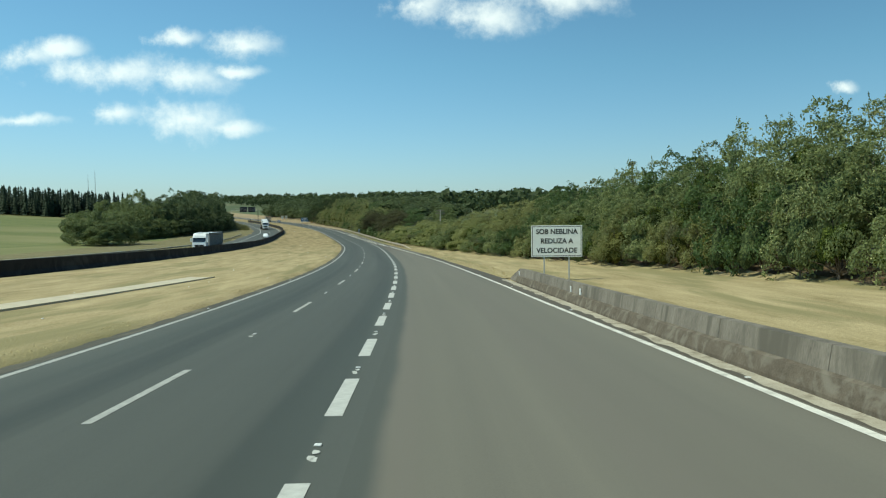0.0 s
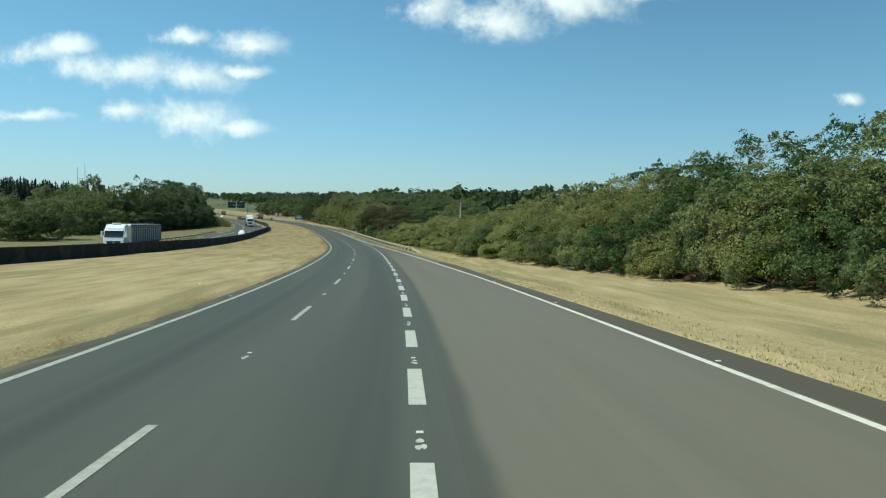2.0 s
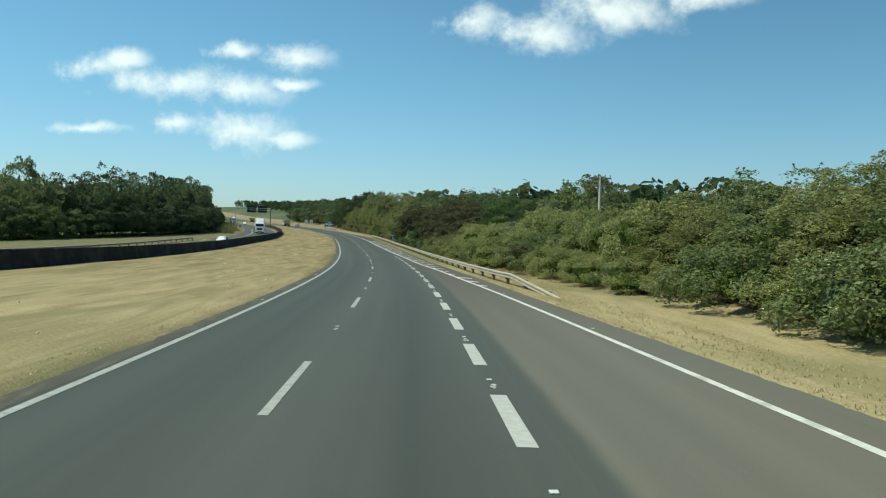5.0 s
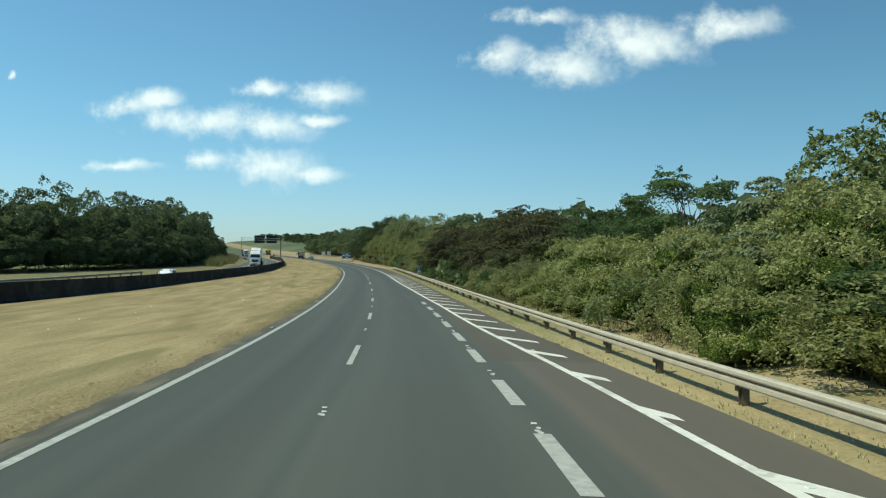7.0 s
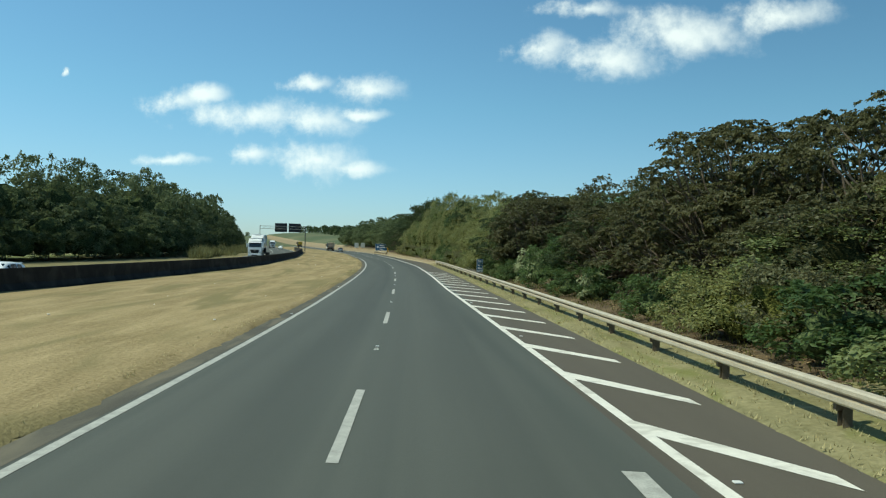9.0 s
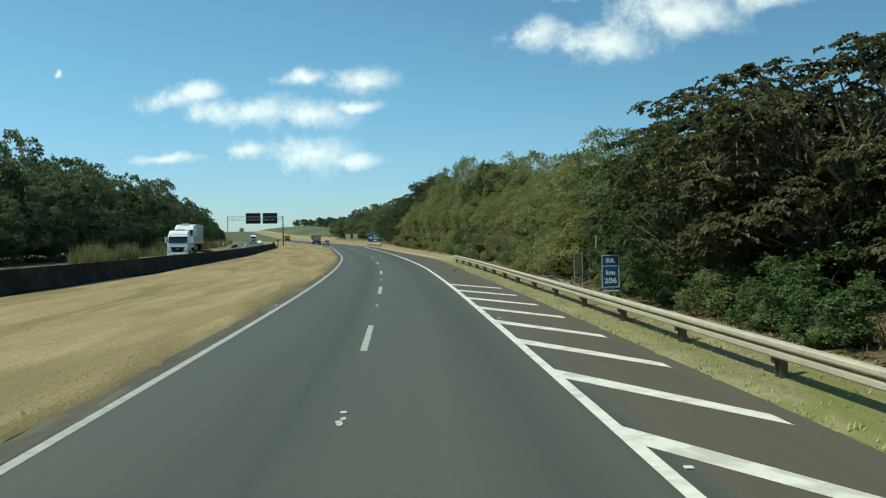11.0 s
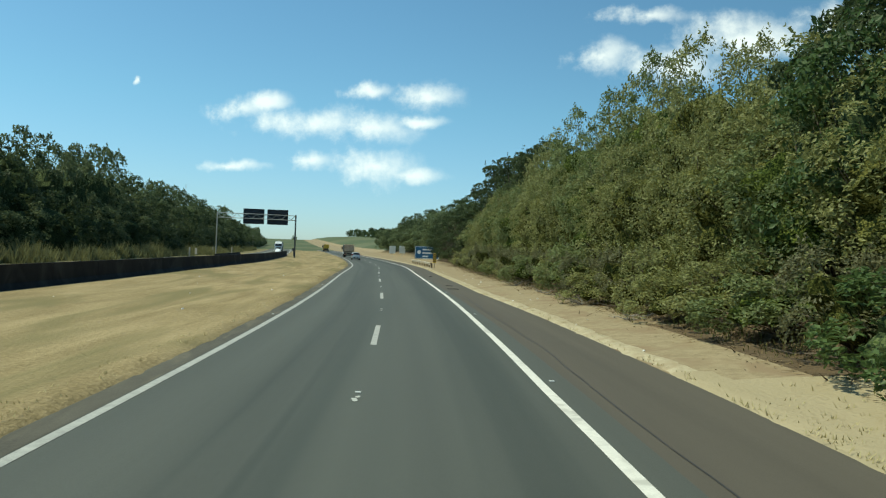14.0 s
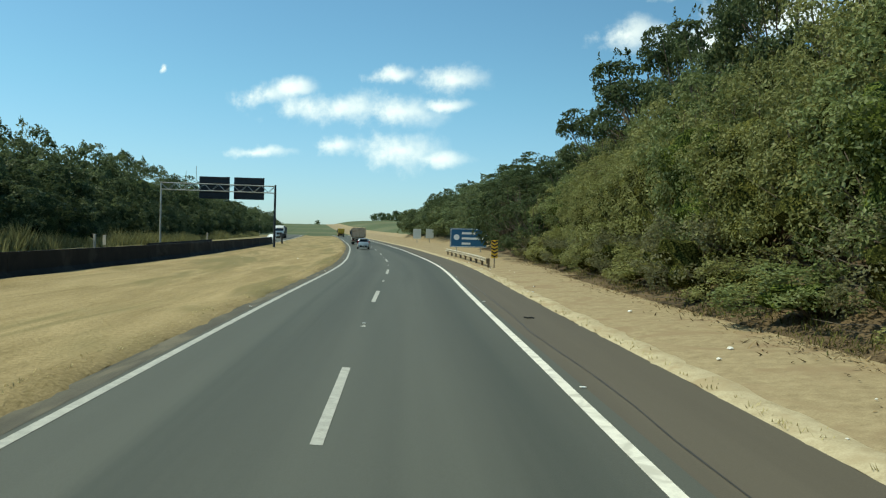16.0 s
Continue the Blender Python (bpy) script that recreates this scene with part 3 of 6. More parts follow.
ribbon("merging_lane", LANE, -60, 176, 4.1, PAVED, 0.0, 4.0, road, label="worn brownish asphalt", thick=0.25)
ribbon("shoulder", ASPHALT_SHOULDER, 176, 700, 4.1, PAVED, 0.0, 4.0, road, label="dark brown asphalt shoulder", thick=0.25)
far_road = ribbon("opposite_road", ASPHALT, -60, 700, lambda y: BARRIER(y) - 12, lambda y: BARRIER(y) - 0.45, 0.0, 4.0, label="grey asphalt carriageway of the oncoming traffic", category="road", thick=0.2)
ribbon("edge_line", PAINT, -60, 700, lambda y: BARRIER(y) - 1.5, lambda y: BARRIER(y) - 1.32, 0.006, 4.0, far_road)
ribbon("edge_line", PAINT, -60, 700, lambda y: BARRIER(y) - 8.9, lambda y: BARRIER(y) - 8.7, 0.006, 4.0, far_road)
for i in range(40):
    ribbon("lane_dash", PAINT, -50 + 18.2 * i, -45 + 18.2 * i, lambda y: BARRIER(y) - 5.2, lambda y: BARRIER(y) - 5.05, 0.006, 5, far_road)



def verge(name, mat, edge, way, wide, label, y0=-60.0, y1=640.0, rag=0.16):
    """The ragged rim of the land that creeps over the asphalt; way: -1 to the left of the road, 1 to the right."""
    verts, faces, flat_at, n = [], [], [], int((y1 - y0) / 0.28)
    for i in range(n + 1):
        y = y0 + (y1 - y0) * i / n
        e = (edge(y) if callable(edge) else edge) + way * (rag * noise.noise((y * 0.9, 1.7 * way, 0)) + 0.5 * rag * noise.noise((y * 3.1, 5.0, way)) + 0.3 * rag * noise.noise((y * 8.3, 7.0, way)))
        lift = 0.035 + 0.03 * noise.noise((y * 2.3, 8.0, way))
        for d, u in ((0.0, -0.02), (0.12, lift), (0.5, max(0.0, bank(y, e + way * 0.5)) + 0.06), (wide, bank(y, e + way * wide) - 0.06)):
            verts.append(at(y, e + way * d, u))
            flat_at.append((e + way * d, y))
    for i in range(n):
        for j in range(3):
            a = 4 * i + j
            faces.append((a, a + 1, a + 5, a + 4) if way > 0 else (a, a + 4, a + 5, a + 1))
    tagged(new(name, mesh_of(name, verts, faces, mat, True, None, flat_at)), label, "verge", kind="structure")


verge("verge_left", GRASS_DRY, LEFT_EDGE + 0.05, -1, 1.9, "ragged rim of mown dry grass along the asphalt", rag=0.24)
verge("verge_right", GRASS_DRY, lambda y: PAVED(y), 1, 1.7, "ragged rim of dry grass along the merging lane", 53, 172)
verge("verge_rail", GRASS_WEEDY, lambda y: PAVED(y), 1, 1.7, "ragged weedy grass under the guardrail", 172, 331)
verge("verge_far", EARTH_RIM, lambda y: PAVED(y), 1, 0.9, "pale bare earth along the shoulder", 331, 640)

# painted lines
ribbon("gutter", GUTTER, -60, 700, LEFT_EDGE + 0.01, -3.82, 0.004, 4.0, road, "dark brown dirty asphalt edge")
LEFT_LINE = table((-60, -3.61), (180, -3.63), (260, -3.70), (320, -3.70), (360, -3.62), (700, -3.62))
ribbon("edge_line", PAINT_WORN, -60, 700, lambda y: LEFT_LINE(y) - 0.09, lambda y: LEFT_LINE(y) + 0.09, 0.006, 4.0, road, "worn white edge line")
ribbon("edge_line", PAINT_MAIN, -60, 700, lambda y: EDGE_LINE(y) - 0.097, lambda y: EDGE_LINE(y) + 0.097, 0.006, 4.0, road, "bright white edge line")
DASH = table((0, 11.2), (1, 29.8), (2, 48.4), (3, 66.6), (4, 85.0), (5, 103.6), (6, 121.6), (7, 139.4), (8, 157.0), (9, 174.6), (10, 191.6), (11, 209.0), (12, 227), (13, 245), (14, 262.4), (15, 279.4), (16, 297.2), (17, 315.2), (18, 333.0), (19, 350.8),
             (20, 369.6), (21, 387.2), (22, 405), (23, 423), (36, 660))
for i in range(-3, 36):
    y = DASH(i) if i >= 0 else 11.2 + 18.6 * i
    ribbon("lane_dash", PAINT_WORN, y, y + 4.9, -0.08, 0.08, 0.006, 5, road)
MERGE = table((-3, -8.2), (0, 11.4), (1, 17.7), (2, 24.4), (3, 30.4), (4, 36.7), (5, 42.4), (6, 48.3), (7, 54.6), (8, 60.9), (9, 67.9), (10, 74.3), (11, 80.6), (12, 87.2), (13, 94.4), (14, 101.2), (21, 145.6), (22, 151.8), (24, 163.4), (25, 169.1), (26, 175.6), (28, 187.7),
              (29, 194.0), (30, 199.9), (31, 206), (32, 212))
for i in range(-3, 32):
    y = MERGE(i)
    ribbon("merge_dash", PAINT_WORN if y > 150 else PAINT, y, y + 3.25, 3.49, 3.77, 0.007, 4, road)
HATCH = table((0, 152.0), (1, 156.2), (2, 160.5), (3, 165), (4, 169.5), (5, 174.3), (6, 179.3), (7, 184), (8, 189), (9, 193.8), (10, 198.5), (11, 203), (12, 207.5), (13, 212.3), (14, 217.2), (15, 222.3), (16, 227.4),
              (17, 232.5), (18, 237.4), (19, 242.2), (20, 247), (21, 251.6), (22, 256), (23, 260.3), (24, 264.6), (25, 268.8), (26, 273.2), (27, 277.4), (28, 281.8), (29, 286.2))
for i in range(1, 30):
    y, end = HATCH(i) - 1.1, EDGE_LINE(HATCH(i) - 1.1)
    reach = min(PAVED(y) - 0.35, 6.05 if y > 200 else 6.3 if y > 165 else 7.0)
    if reach - end < 0.35:
        continue
    back = 1.45 * (reach - end)
    v = [at(y, end + 0.05, 0.007), at(y + 0.95, end + 0.05, 0.007), at(y + 0.70 - back, reach, 0.007), at(y + 0.1 - back, reach, 0.007)]
    ob = new("hatch_stripe", mesh_of("hatch_stripe", v, [(3, 2, 1, 0)], PAINT_MAIN))
    ob.parent = road

# ---------------------------------------------------------------- barriers
JERSEY = [(-0.30, -0.1), (-0.30, 0.10), (-0.12, 0.34), (-0.085, 1.0), (0.085, 1.0), (0.12, 0.34), (0.30, 0.10), (0.30, -0.1)]
median = thing("median_barrier", "long grimy black concrete barrier along the grass median, shade in its colour", "barrier", kind="structure")
y = -60.0
while y < 478:
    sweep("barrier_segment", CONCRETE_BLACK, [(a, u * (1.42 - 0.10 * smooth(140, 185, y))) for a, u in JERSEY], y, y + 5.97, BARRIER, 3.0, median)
    y += 6.0
wall = thing("retaining_barrier", "grey weathered concrete road barrier with sloping end", "barrier", kind="structure")
WALL = [(0.0, -0.1), (0.0, 0.09), (0.11, 0.37), (0.18, 0.40), (0.25, 0.87), (0.55, 0.87), (0.55, -0.1)]
for i in range(-16, 12):
    y = 49 - 4.6 * (i + 16)
    sweep("wall_segment", CONCRETE, WALL, y - 4.575, y, lambda v: 11.62 + 0.35 * smooth(20, -20, v), 2.3, wall)
DIRT = material("brown_dirt_on_concrete", (0.075, 0.062, 0.048), (0.155, 0.13, 0.10), 0.95, 2.0, 25, 0.8, patch=(0.17, 0.15, 0.12), patch_scale=1.4, spec=0.1, bump_size=0.03)
for i in range(12):
    y = 49 - 9.2 * i
    sweep("dirt_bank", DIRT, [(-0.03, -0.1), (-0.03, 0.08), (0.085, 0.38), (0.17, 0.425), (0.19, -0.1)], y - 9.2, y, lambda v: 11.62 + 0.35 * smooth(20, -20, v), 2.3, wall)
bm = bmesh.new()
ring0 = [bm.verts.new(at(49.03, 11.62 + a, u)) for a, u in WALL]
ring1 = [bm.verts.new(at(53.6, 11.75 + a, -0.1 + (u + 0.1) * 0.22)) for a, u in WALL]
for j in range(7):
    bm.faces.new((ring0[j], ring0[(j + 1) % 7], ring1[(j + 1) % 7], ring1[j]))
bm.faces.new(ring0[::-1]), bm.faces.new(ring1)
part("sloping_end", bm, CONCRETE, wall)

DUST = material("pale_grit", (0.27, 0.24, 0.18), (0.50, 0.45, 0.36), 0.95, 1.5, 30, 0.6, patch=(0.20, 0.17, 0.125), patch_scale=1.2, spec=0.1, bump_size=0.02)
ribbon("dust_strip", DUST, -60, 52, lambda y: PAVED(y) - 0.48 + 0.2 * noise.noise((y * 0.8, 0, 0)) + 0.06 * noise.noise((y * 3.0, 4, 0)), lambda y: PAVED(y) - 0.02, 0.006, 0.4, road, "pale dust and grit along the barrier")
ribbon("dirty_edge", ASPHALT_SHOULDER, -60, 120, lambda y: EDGE_LINE(y) + 0.16 + 0.04 * noise.noise((y * 0.8, 2, 0)), lambda y: PAVED(y) - 0.02, 0.003, 0.8, road, "dark brown dirty asphalt edge")


def guardrail(name, label, y0, y1, offset, pitch=4.0, side=-1, tall=0.72, ramp=0.0, mats=(STEEL, STEEL_RUST)):
    """A W-beam on posts; side: the way the beam faces; ramp: length over which its near end rises out of the ground."""
    rail = thing(name, label, "guardrail", kind="structure")
    wave = [(0.0, 0.0), (0.07, 0.02), (0.09, 0.05), (0.09, 0.118), (0.0, 0.132), (0.0, 0.168), (0.065, 0.185), (0.09, 0.215), (0.09, 0.27), (0.065, 0.298), (0.0, 0.31)]
    prof = [(side * a, u + tall - 0.31) for a, u in wave] + [(side * (a - 0.012), u + tall - 0.31) for a, u in wave[::-1]]
    off = offset if callable(offset) else (lambda y: offset)
    n = max(1, round((y1 - y0) / pitch))
    lift = lambda y: 0.05 - (tall + 0.12) * (1 - min(1.0, max(0.0, (y - y0) / ramp))) if ramp else 0.05
    for i in range(n):
        a, b = y0 + (y1 - y0) * i / n, y0 + (y1 - y0) * (i + 1) / n
        sweep("beam", mats[0], prof, a, b + 0.04, off, 2.0, rail, base=lift)
        # brown strip added in the beam's hollow: dirt and shade by colour
        sweep("shaded_dirty_groove", mats[1], [(side * 0.0, tall - 0.186), (side * 0.012, tall - 0.184), (side * 0.012, tall - 0.136), (side * 0.0, tall - 0.134)], a, b, off, 2.0, rail, base=lift)
    for i in range(n + 1):
        y = y0 + (y1 - y0) * i / n
        if lift(y) < -0.5:
            continue
        bm = bmesh.new()
        p = at(y, off(y) - side * 0.16, lift(y) - 0.05)
        m = Matrix.Translation(p) @ Matrix.Rotation(radians(turn(y)), 4, "Z")
        box(bm, (-0.075, -0.075, -0.3), (0.075, -0.067, tall), 0.0, m)
        box(bm, (-0.004, -0.067, -0.3), (0.004, 0.067, tall), 0.0, m)
        box(bm, (-0.075, 0.067, -0.3), (0.075, 0.075, tall), 0.0, m)
        box(bm, (-0.075 if side > 0 else 0.075, -0.04, tall - 0.36), (side * 0.15, 0.04, tall + 0.01), 0.01, m)
        part("post", bm, mats[1], rail)
    return rail


RAIL = table((140, 9.8), (145, 9.35), (148.5, 9.0), (153, 8.55), (158, 8.18), (163, 7.92), (172, 7.58), (185, 7.42), (200, 7.3), (240, 7.2), (262, 7.05), (285, 6.92), (306, 7.03), (320, 7.0))
guardrail("guardrail", "weathered galvanised steel guardrail on brown steel posts", 143.6, 314.2, RAIL, 4.27, ramp=11.0)
guardrail("guardrail", "weathered steel guardrail beside the oncoming lanes", 60, 262, lambda y: BARRIER(y) - 12.9, 4.0, 1)
guardrail("guardrail", "short steel guardrail in front of the blue sign", 416, 446, table((416, 7.2), (446, 7.6)), 4.0)

# ---------------------------------------------------------------- trees and shrubs


def leaf_material(name, dark, light, through=0.42, gloss=0.3):
    """Leaves: tone by clump, by leaf and by plant, with light shining through."""
    m = bpy.data.materials.new(name)
    m.use_nodes = True
    n, l = m.node_tree.nodes, m.node_tree.links
    b = n["Principled BSDF"]
    b.inputs["Roughness"].default_value, b.inputs["Specular IOR Level"].default_value = 0.5, gloss
    tc, clump = n.new("ShaderNodeTexCoord"), n.new("ShaderNodeTexNoise")
    clump.inputs["Scale"].default_value, clump.inputs["Detail"].default_value = 0.8, 3
    l.new(tc.outputs["Object"], clump.inputs["Vector"])
    factor = None
    for source, share in ((clump.outputs["Fac"], 0.75), (n.new("ShaderNodeNewGeometry").outputs["Random Per Island"], 0.45), (n.new("ShaderNodeObjectInfo").outputs["Random"], 0.3)):
        add = n.new("ShaderNodeMath")
        add.operation = "MULTIPLY_ADD"
        add.inputs[1].default_value, add.inputs[2].default_value = share, -0.25
        l.new(source, add.inputs[0])
        if factor is not None:
            l.new(factor, add.inputs[2])
        factor = add.outputs[0]
    mix = n.new("ShaderNodeMix")
    mix.data_type = "RGBA"
    mix.inputs["A"].default_value, mix.inputs["B"].default_value = (*dark, 1), (*light, 1)
    l.new(factor, mix.inputs["Factor"]), l.new(mix.outputs["Result"], b.inputs["Base Color"])
    tr, add = n.new("ShaderNodeBsdfTranslucent"), n.new("ShaderNodeMixShader")
    add.inputs[0].default_value = through
    l.new(mix.outputs["Result"], tr.inputs["Color"])
    l.new(b.outputs[0], add.inputs[1]), l.new(tr.outputs[0], add.inputs[2])
    l.new(add.outputs[0], n["Material Output"].inputs["Surface"])
    return m


LEAF = leaf_material("green_leaves", (0.070, 0.100, 0.034), (0.255, 0.290, 0.112))
LEAF_YELLOW = leaf_material("yellow_green_leaves", (0.100, 0.116, 0.034), (0.345, 0.345, 0.135))
LEAF_DARK = leaf_material("dark_green_leaves", (0.032, 0.064, 0.020), (0.125, 0.182, 0.056))
LEAF_BROWN = leaf_material("bronze_leaves", (0.040, 0.047, 0.020), (0.150, 0.142, 0.062))
# leaf green darkened to carry the deep shade of overhanging branches
LEAF_SHADE = leaf_material("shaded_green_leaves", (0.030, 0.048, 0.022), (0.100, 0.128, 0.054), gloss=0.12)
LEAF_PALE = leaf_material("pale_grey_green_leaves", (0.085, 0.110, 0.050), (0.255, 0.290, 0.150))
LEAF_CREAM = leaf_material("cream_green_leaves", (0.16, 0.19, 0.085), (0.46, 0.49, 0.27))
LEAF_DULL = leaf_material("dull_dry_leaves", (0.075, 0.080, 0.036), (0.200, 0.195, 0.095))
LEAF_LIME = leaf_material("lime_green_leaves", (0.122, 0.142, 0.042), (0.410, 0.410, 0.155))
# tones raised so the colour stands in for haze over the wood
LEAF_WOOD = leaf_material("hazy_wood_leaves", (0.060, 0.086, 0.042), (0.190, 0.222, 0.105), gloss=0.12)


def reach(d, seed, height, spread, rough):
    """How far a crown reaches from its middle in the direction d: a squarish dome with lumps and hollows."""
    up = 0.56 if d[2] > 0 else 0.44
    p = 2.4 if d[2] > 0 else 4.0
    r = 1 / ((math.hypot(d[0], d[1]) / spread) ** p + (abs(d[2]) / (height * up)) ** p) ** (1 / p)
    q = Vector(d) * r
    s = Vector((seed * 3.1, seed * 1.7, 0))
    return r * 0.93 + rough * (1.3 * noise.noise(q * 0.45 + s) + 0.7 * noise.noise(q * 1.2 + s))


def unit(v):
    return v / (np.linalg.norm(v, axis=-1, keepdims=True) + 1e-9)


def blades(rng, q, normal, size, slim=0.5):
    """A pointed leaf at each place q, facing normal."""
    t = unit(np.cross(normal, rng.normal(size=q.shape)))
    s = np.cross(normal, t)
    ln = size * (0.6 + 0.8 * rng.random((len(q), 1)))
    return np.stack([q - t * ln, q + s * ln * slim, q + t * ln - normal * ln * 0.25, q - s * ln * slim], 1)


def whorls(rng, tips, axis, size, count=6, slim=0.2, droop=0.55):
    """Leaves that spread from each shoot's tip and hang at their ends."""
    n = len(tips)
    e1 = unit(np.cross(axis, rng.normal(size=tips.shape)))
    e2 = np.cross(axis, e1)
    a = (np.arange(count)[None] + rng.random((n, count)) * 0.8) * 6.283 / count
    out = e1[:, None] * np.cos(a)[..., None] + e2[:, None] * np.sin(a)[..., None]
    ln = (size * (0.6 + 0.7 * rng.random((n, count))))[..., None]
    side = np.cross(out, axis[:, None]) * ln * slim
    root = np.repeat(tips[:, None], count, 1)
    mid = root + (out * 0.8 + axis[:, None] * 0.35) * ln * 0.6
    end = root + (out + axis[:, None] * 0.15) * ln - np.array((0, 0, droop)) * ln
    return np.stack([root, mid + side, end, mid - side], 2).reshape(-1, 4, 3)


def limb_path(bm, rng, a, b, r0, r1, bends=3, sides=6):
    a, b = Vector(a), Vector(b)
    last, rad = a, r0
    for i in range(1, bends + 1):
        k = i / bends
        p = a.lerp(b, k) + Vector(rng.normal(size=3)) * (b - a).length * 0.05 * (1 if i < bends else 0)
        r = r0 + (r1 - r0) * k
        tube(bm, last, p, rad, r, sides)
        last, rad = p, r


HEIGHT, SIDED = {}, set()


def plant(name, label, category, seed, height, spread, leaf, mass=None, puffs=40, puff=0.27, leaves=4500, size=0.085, foot=0.0, flat=0.85, rough=0.8,
          shoots=50, shoot=0.7, style="blade", slim=0.5, trunk=0.1, bark=None, small=False, sided=False, blossom=0, twigs=0, inside=1.0, lowest=-0.7, limbs=True):
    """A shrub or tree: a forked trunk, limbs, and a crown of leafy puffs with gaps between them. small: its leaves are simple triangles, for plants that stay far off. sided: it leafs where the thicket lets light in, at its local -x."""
    rng = np.random.default_rng(seed)
    root = thing(name, label, category)
    tall = height * (1 - foot)
    mid = np.array((0, 0, foot * height + 0.44 * tall))
    bm = bmesh.new()
    fork = (0.05 * spread, 0.03 * spread, foot * height * 0.85 + 0.1 * tall)
    limb_path(bm, rng, (0, 0, -0.4), fork, trunk, trunk * 0.75, 3)
    # the puffs' middles, spread evenly over the crown
    d = []
    k = 0
    while len(d) < puffs:
        k += 1
        z = 1 - (1 - lowest) * ((k * 0.6180339) % 1.0)
        a = 6.283 * ((k * 0.7548777) % 1.0)
        v = np.array((math.sqrt(1 - z * z) * math.cos(a), math.sqrt(1 - z * z) * math.sin(a), z)) + rng.normal(size=3) * 0.09
        v /= np.linalg.norm(v)
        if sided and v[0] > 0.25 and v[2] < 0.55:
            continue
        d.append(v)
    d = np.array(d)
    r = np.array([reach(v, seed, tall, spread, rough) for v in d])[:, None]
    pr = puff * spread * (0.62 + 0.75 * rng.random((puffs, 1)))
    centres = mid + d * (r - pr * 0.55)
    share = (pr ** 2 / (pr ** 2).sum())[:, 0]
    per = np.maximum(3, (share * leaves / (6 if style == "whorl" else 1)).astype(int))
    idx = np.repeat(np.arange(puffs), per)
    dd, cc, rr = d[idx], centres[idx], pr[idx]
    e = unit(rng.normal(size=dd.shape) + dd * 1.0 + np.array((0, 0, 0.45)))
    where = cc + e * rr * (0.62 + 0.42 * rng.random((len(idx), 1)) ** 0.6) * np.array((1, 1, flat))
    if style == "whorl":
        quads = [whorls(rng, where, unit(e * 0.5 + np.array((0, 0, 0.8)) + rng.normal(size=e.shape) * 0.2), size, slim=slim)]
    else:
        quads = [blades(rng, where, unit(e * 0.75 + np.array((0, 0, 0.35)) + rng.normal(size=e.shape) * 0.5), size, slim)]
    if shoots:
        pick = rng.choice(puffs, shoots, p=unit(np.maximum(0.05, d[:, 2] + 0.5)) / unit(np.maximum(0.05, d[:, 2] + 0.5)).sum())
        base = centres[pick] + unit(d[pick] + rng.normal(size=(shoots, 3)) * 0.5) * pr[pick] * 0.8
        way = unit(d[pick] * 0.6 + np.array((0, 0, 0.7)) + rng.normal(size=(shoots, 3)) * 0.4)
        n = 11
        along = (np.arange(n)[None, :, None] + 0.5) / n * (shoot * (0.4 + 0.9 * rng.random((shoots, 1, 1))))
        q = (base[:, None] + way[:, None] * along + rng.normal(size=(shoots, n, 3)) * size * 0.5 - np.array((0, 0, 0.35)) * along ** 2).reshape(-1, 3)
        quads.append(blades(rng, q, unit(rng.normal(size=q.shape) + np.array((0, 0, 0.5))), size, slim))
    leafy_faces = sum(len(x) for x in quads)
    corners = 3 if small else 4
    if blossom:
        pick = rng.choice(len(where), blossom)
        keep = pick[e[pick][:, 2] > -0.2]
        spot = np.repeat(where[keep] + e[keep] * 0.06, 5, 0) + rng.normal(size=(len(keep) * 5, 3)) * 0.05
        quads.append(blades(rng, spot, unit(rng.normal(size=spot.shape)), 0.038, 0.7))
    v = np.concatenate(quads)[:, :corners].reshape(-1, 3)
    f = np.arange(len(v)).reshape(-1, corners).tolist()
    v = v.tolist()
    which = [0] * leafy_faces + [2] * (len(f) - leafy_faces)
    # backing ball whose dark colour gives the shade behind the puffs' gaps
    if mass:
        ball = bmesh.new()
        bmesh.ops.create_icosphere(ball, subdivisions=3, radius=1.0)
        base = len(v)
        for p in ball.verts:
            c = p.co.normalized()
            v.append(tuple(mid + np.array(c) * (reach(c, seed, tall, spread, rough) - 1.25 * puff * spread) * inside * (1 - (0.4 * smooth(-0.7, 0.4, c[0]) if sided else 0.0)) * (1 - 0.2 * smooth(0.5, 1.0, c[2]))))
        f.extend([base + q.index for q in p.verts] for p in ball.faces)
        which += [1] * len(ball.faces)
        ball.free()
    if limbs:
        for c in centres[:: 1 if foot else 3]:
            limb_path(bm, rng, fork, c, trunk * 0.42, trunk * 0.1, 4 if foot else 2, 5)
    for i in range(twigs):
        a, z = rng.random() * 6.28, height * (0.05 + 0.5 * rng.random())
        far = spread * (0.85 + 0.35 * rng.random())
        limb_path(bm, rng, (0.2 * math.cos(a), 0.2 * math.sin(a), z * 0.4), (far * math.cos(a), far * math.sin(a), z), 0.03, 0.006, 3, 3)
    part("trunk", bm, bark or BARK, root)
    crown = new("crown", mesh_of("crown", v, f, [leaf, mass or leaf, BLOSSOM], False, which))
    crown.parent = root
    HEIGHT[id(root)] = height
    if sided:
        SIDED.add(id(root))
    return root


BARK_PALE = material("pale_grey_bark", (0.16, 0.145, 0.12), (0.34, 0.31, 0.27), 0.9, 2, 20, 0.4, stretch=(1, 1, 0.25))
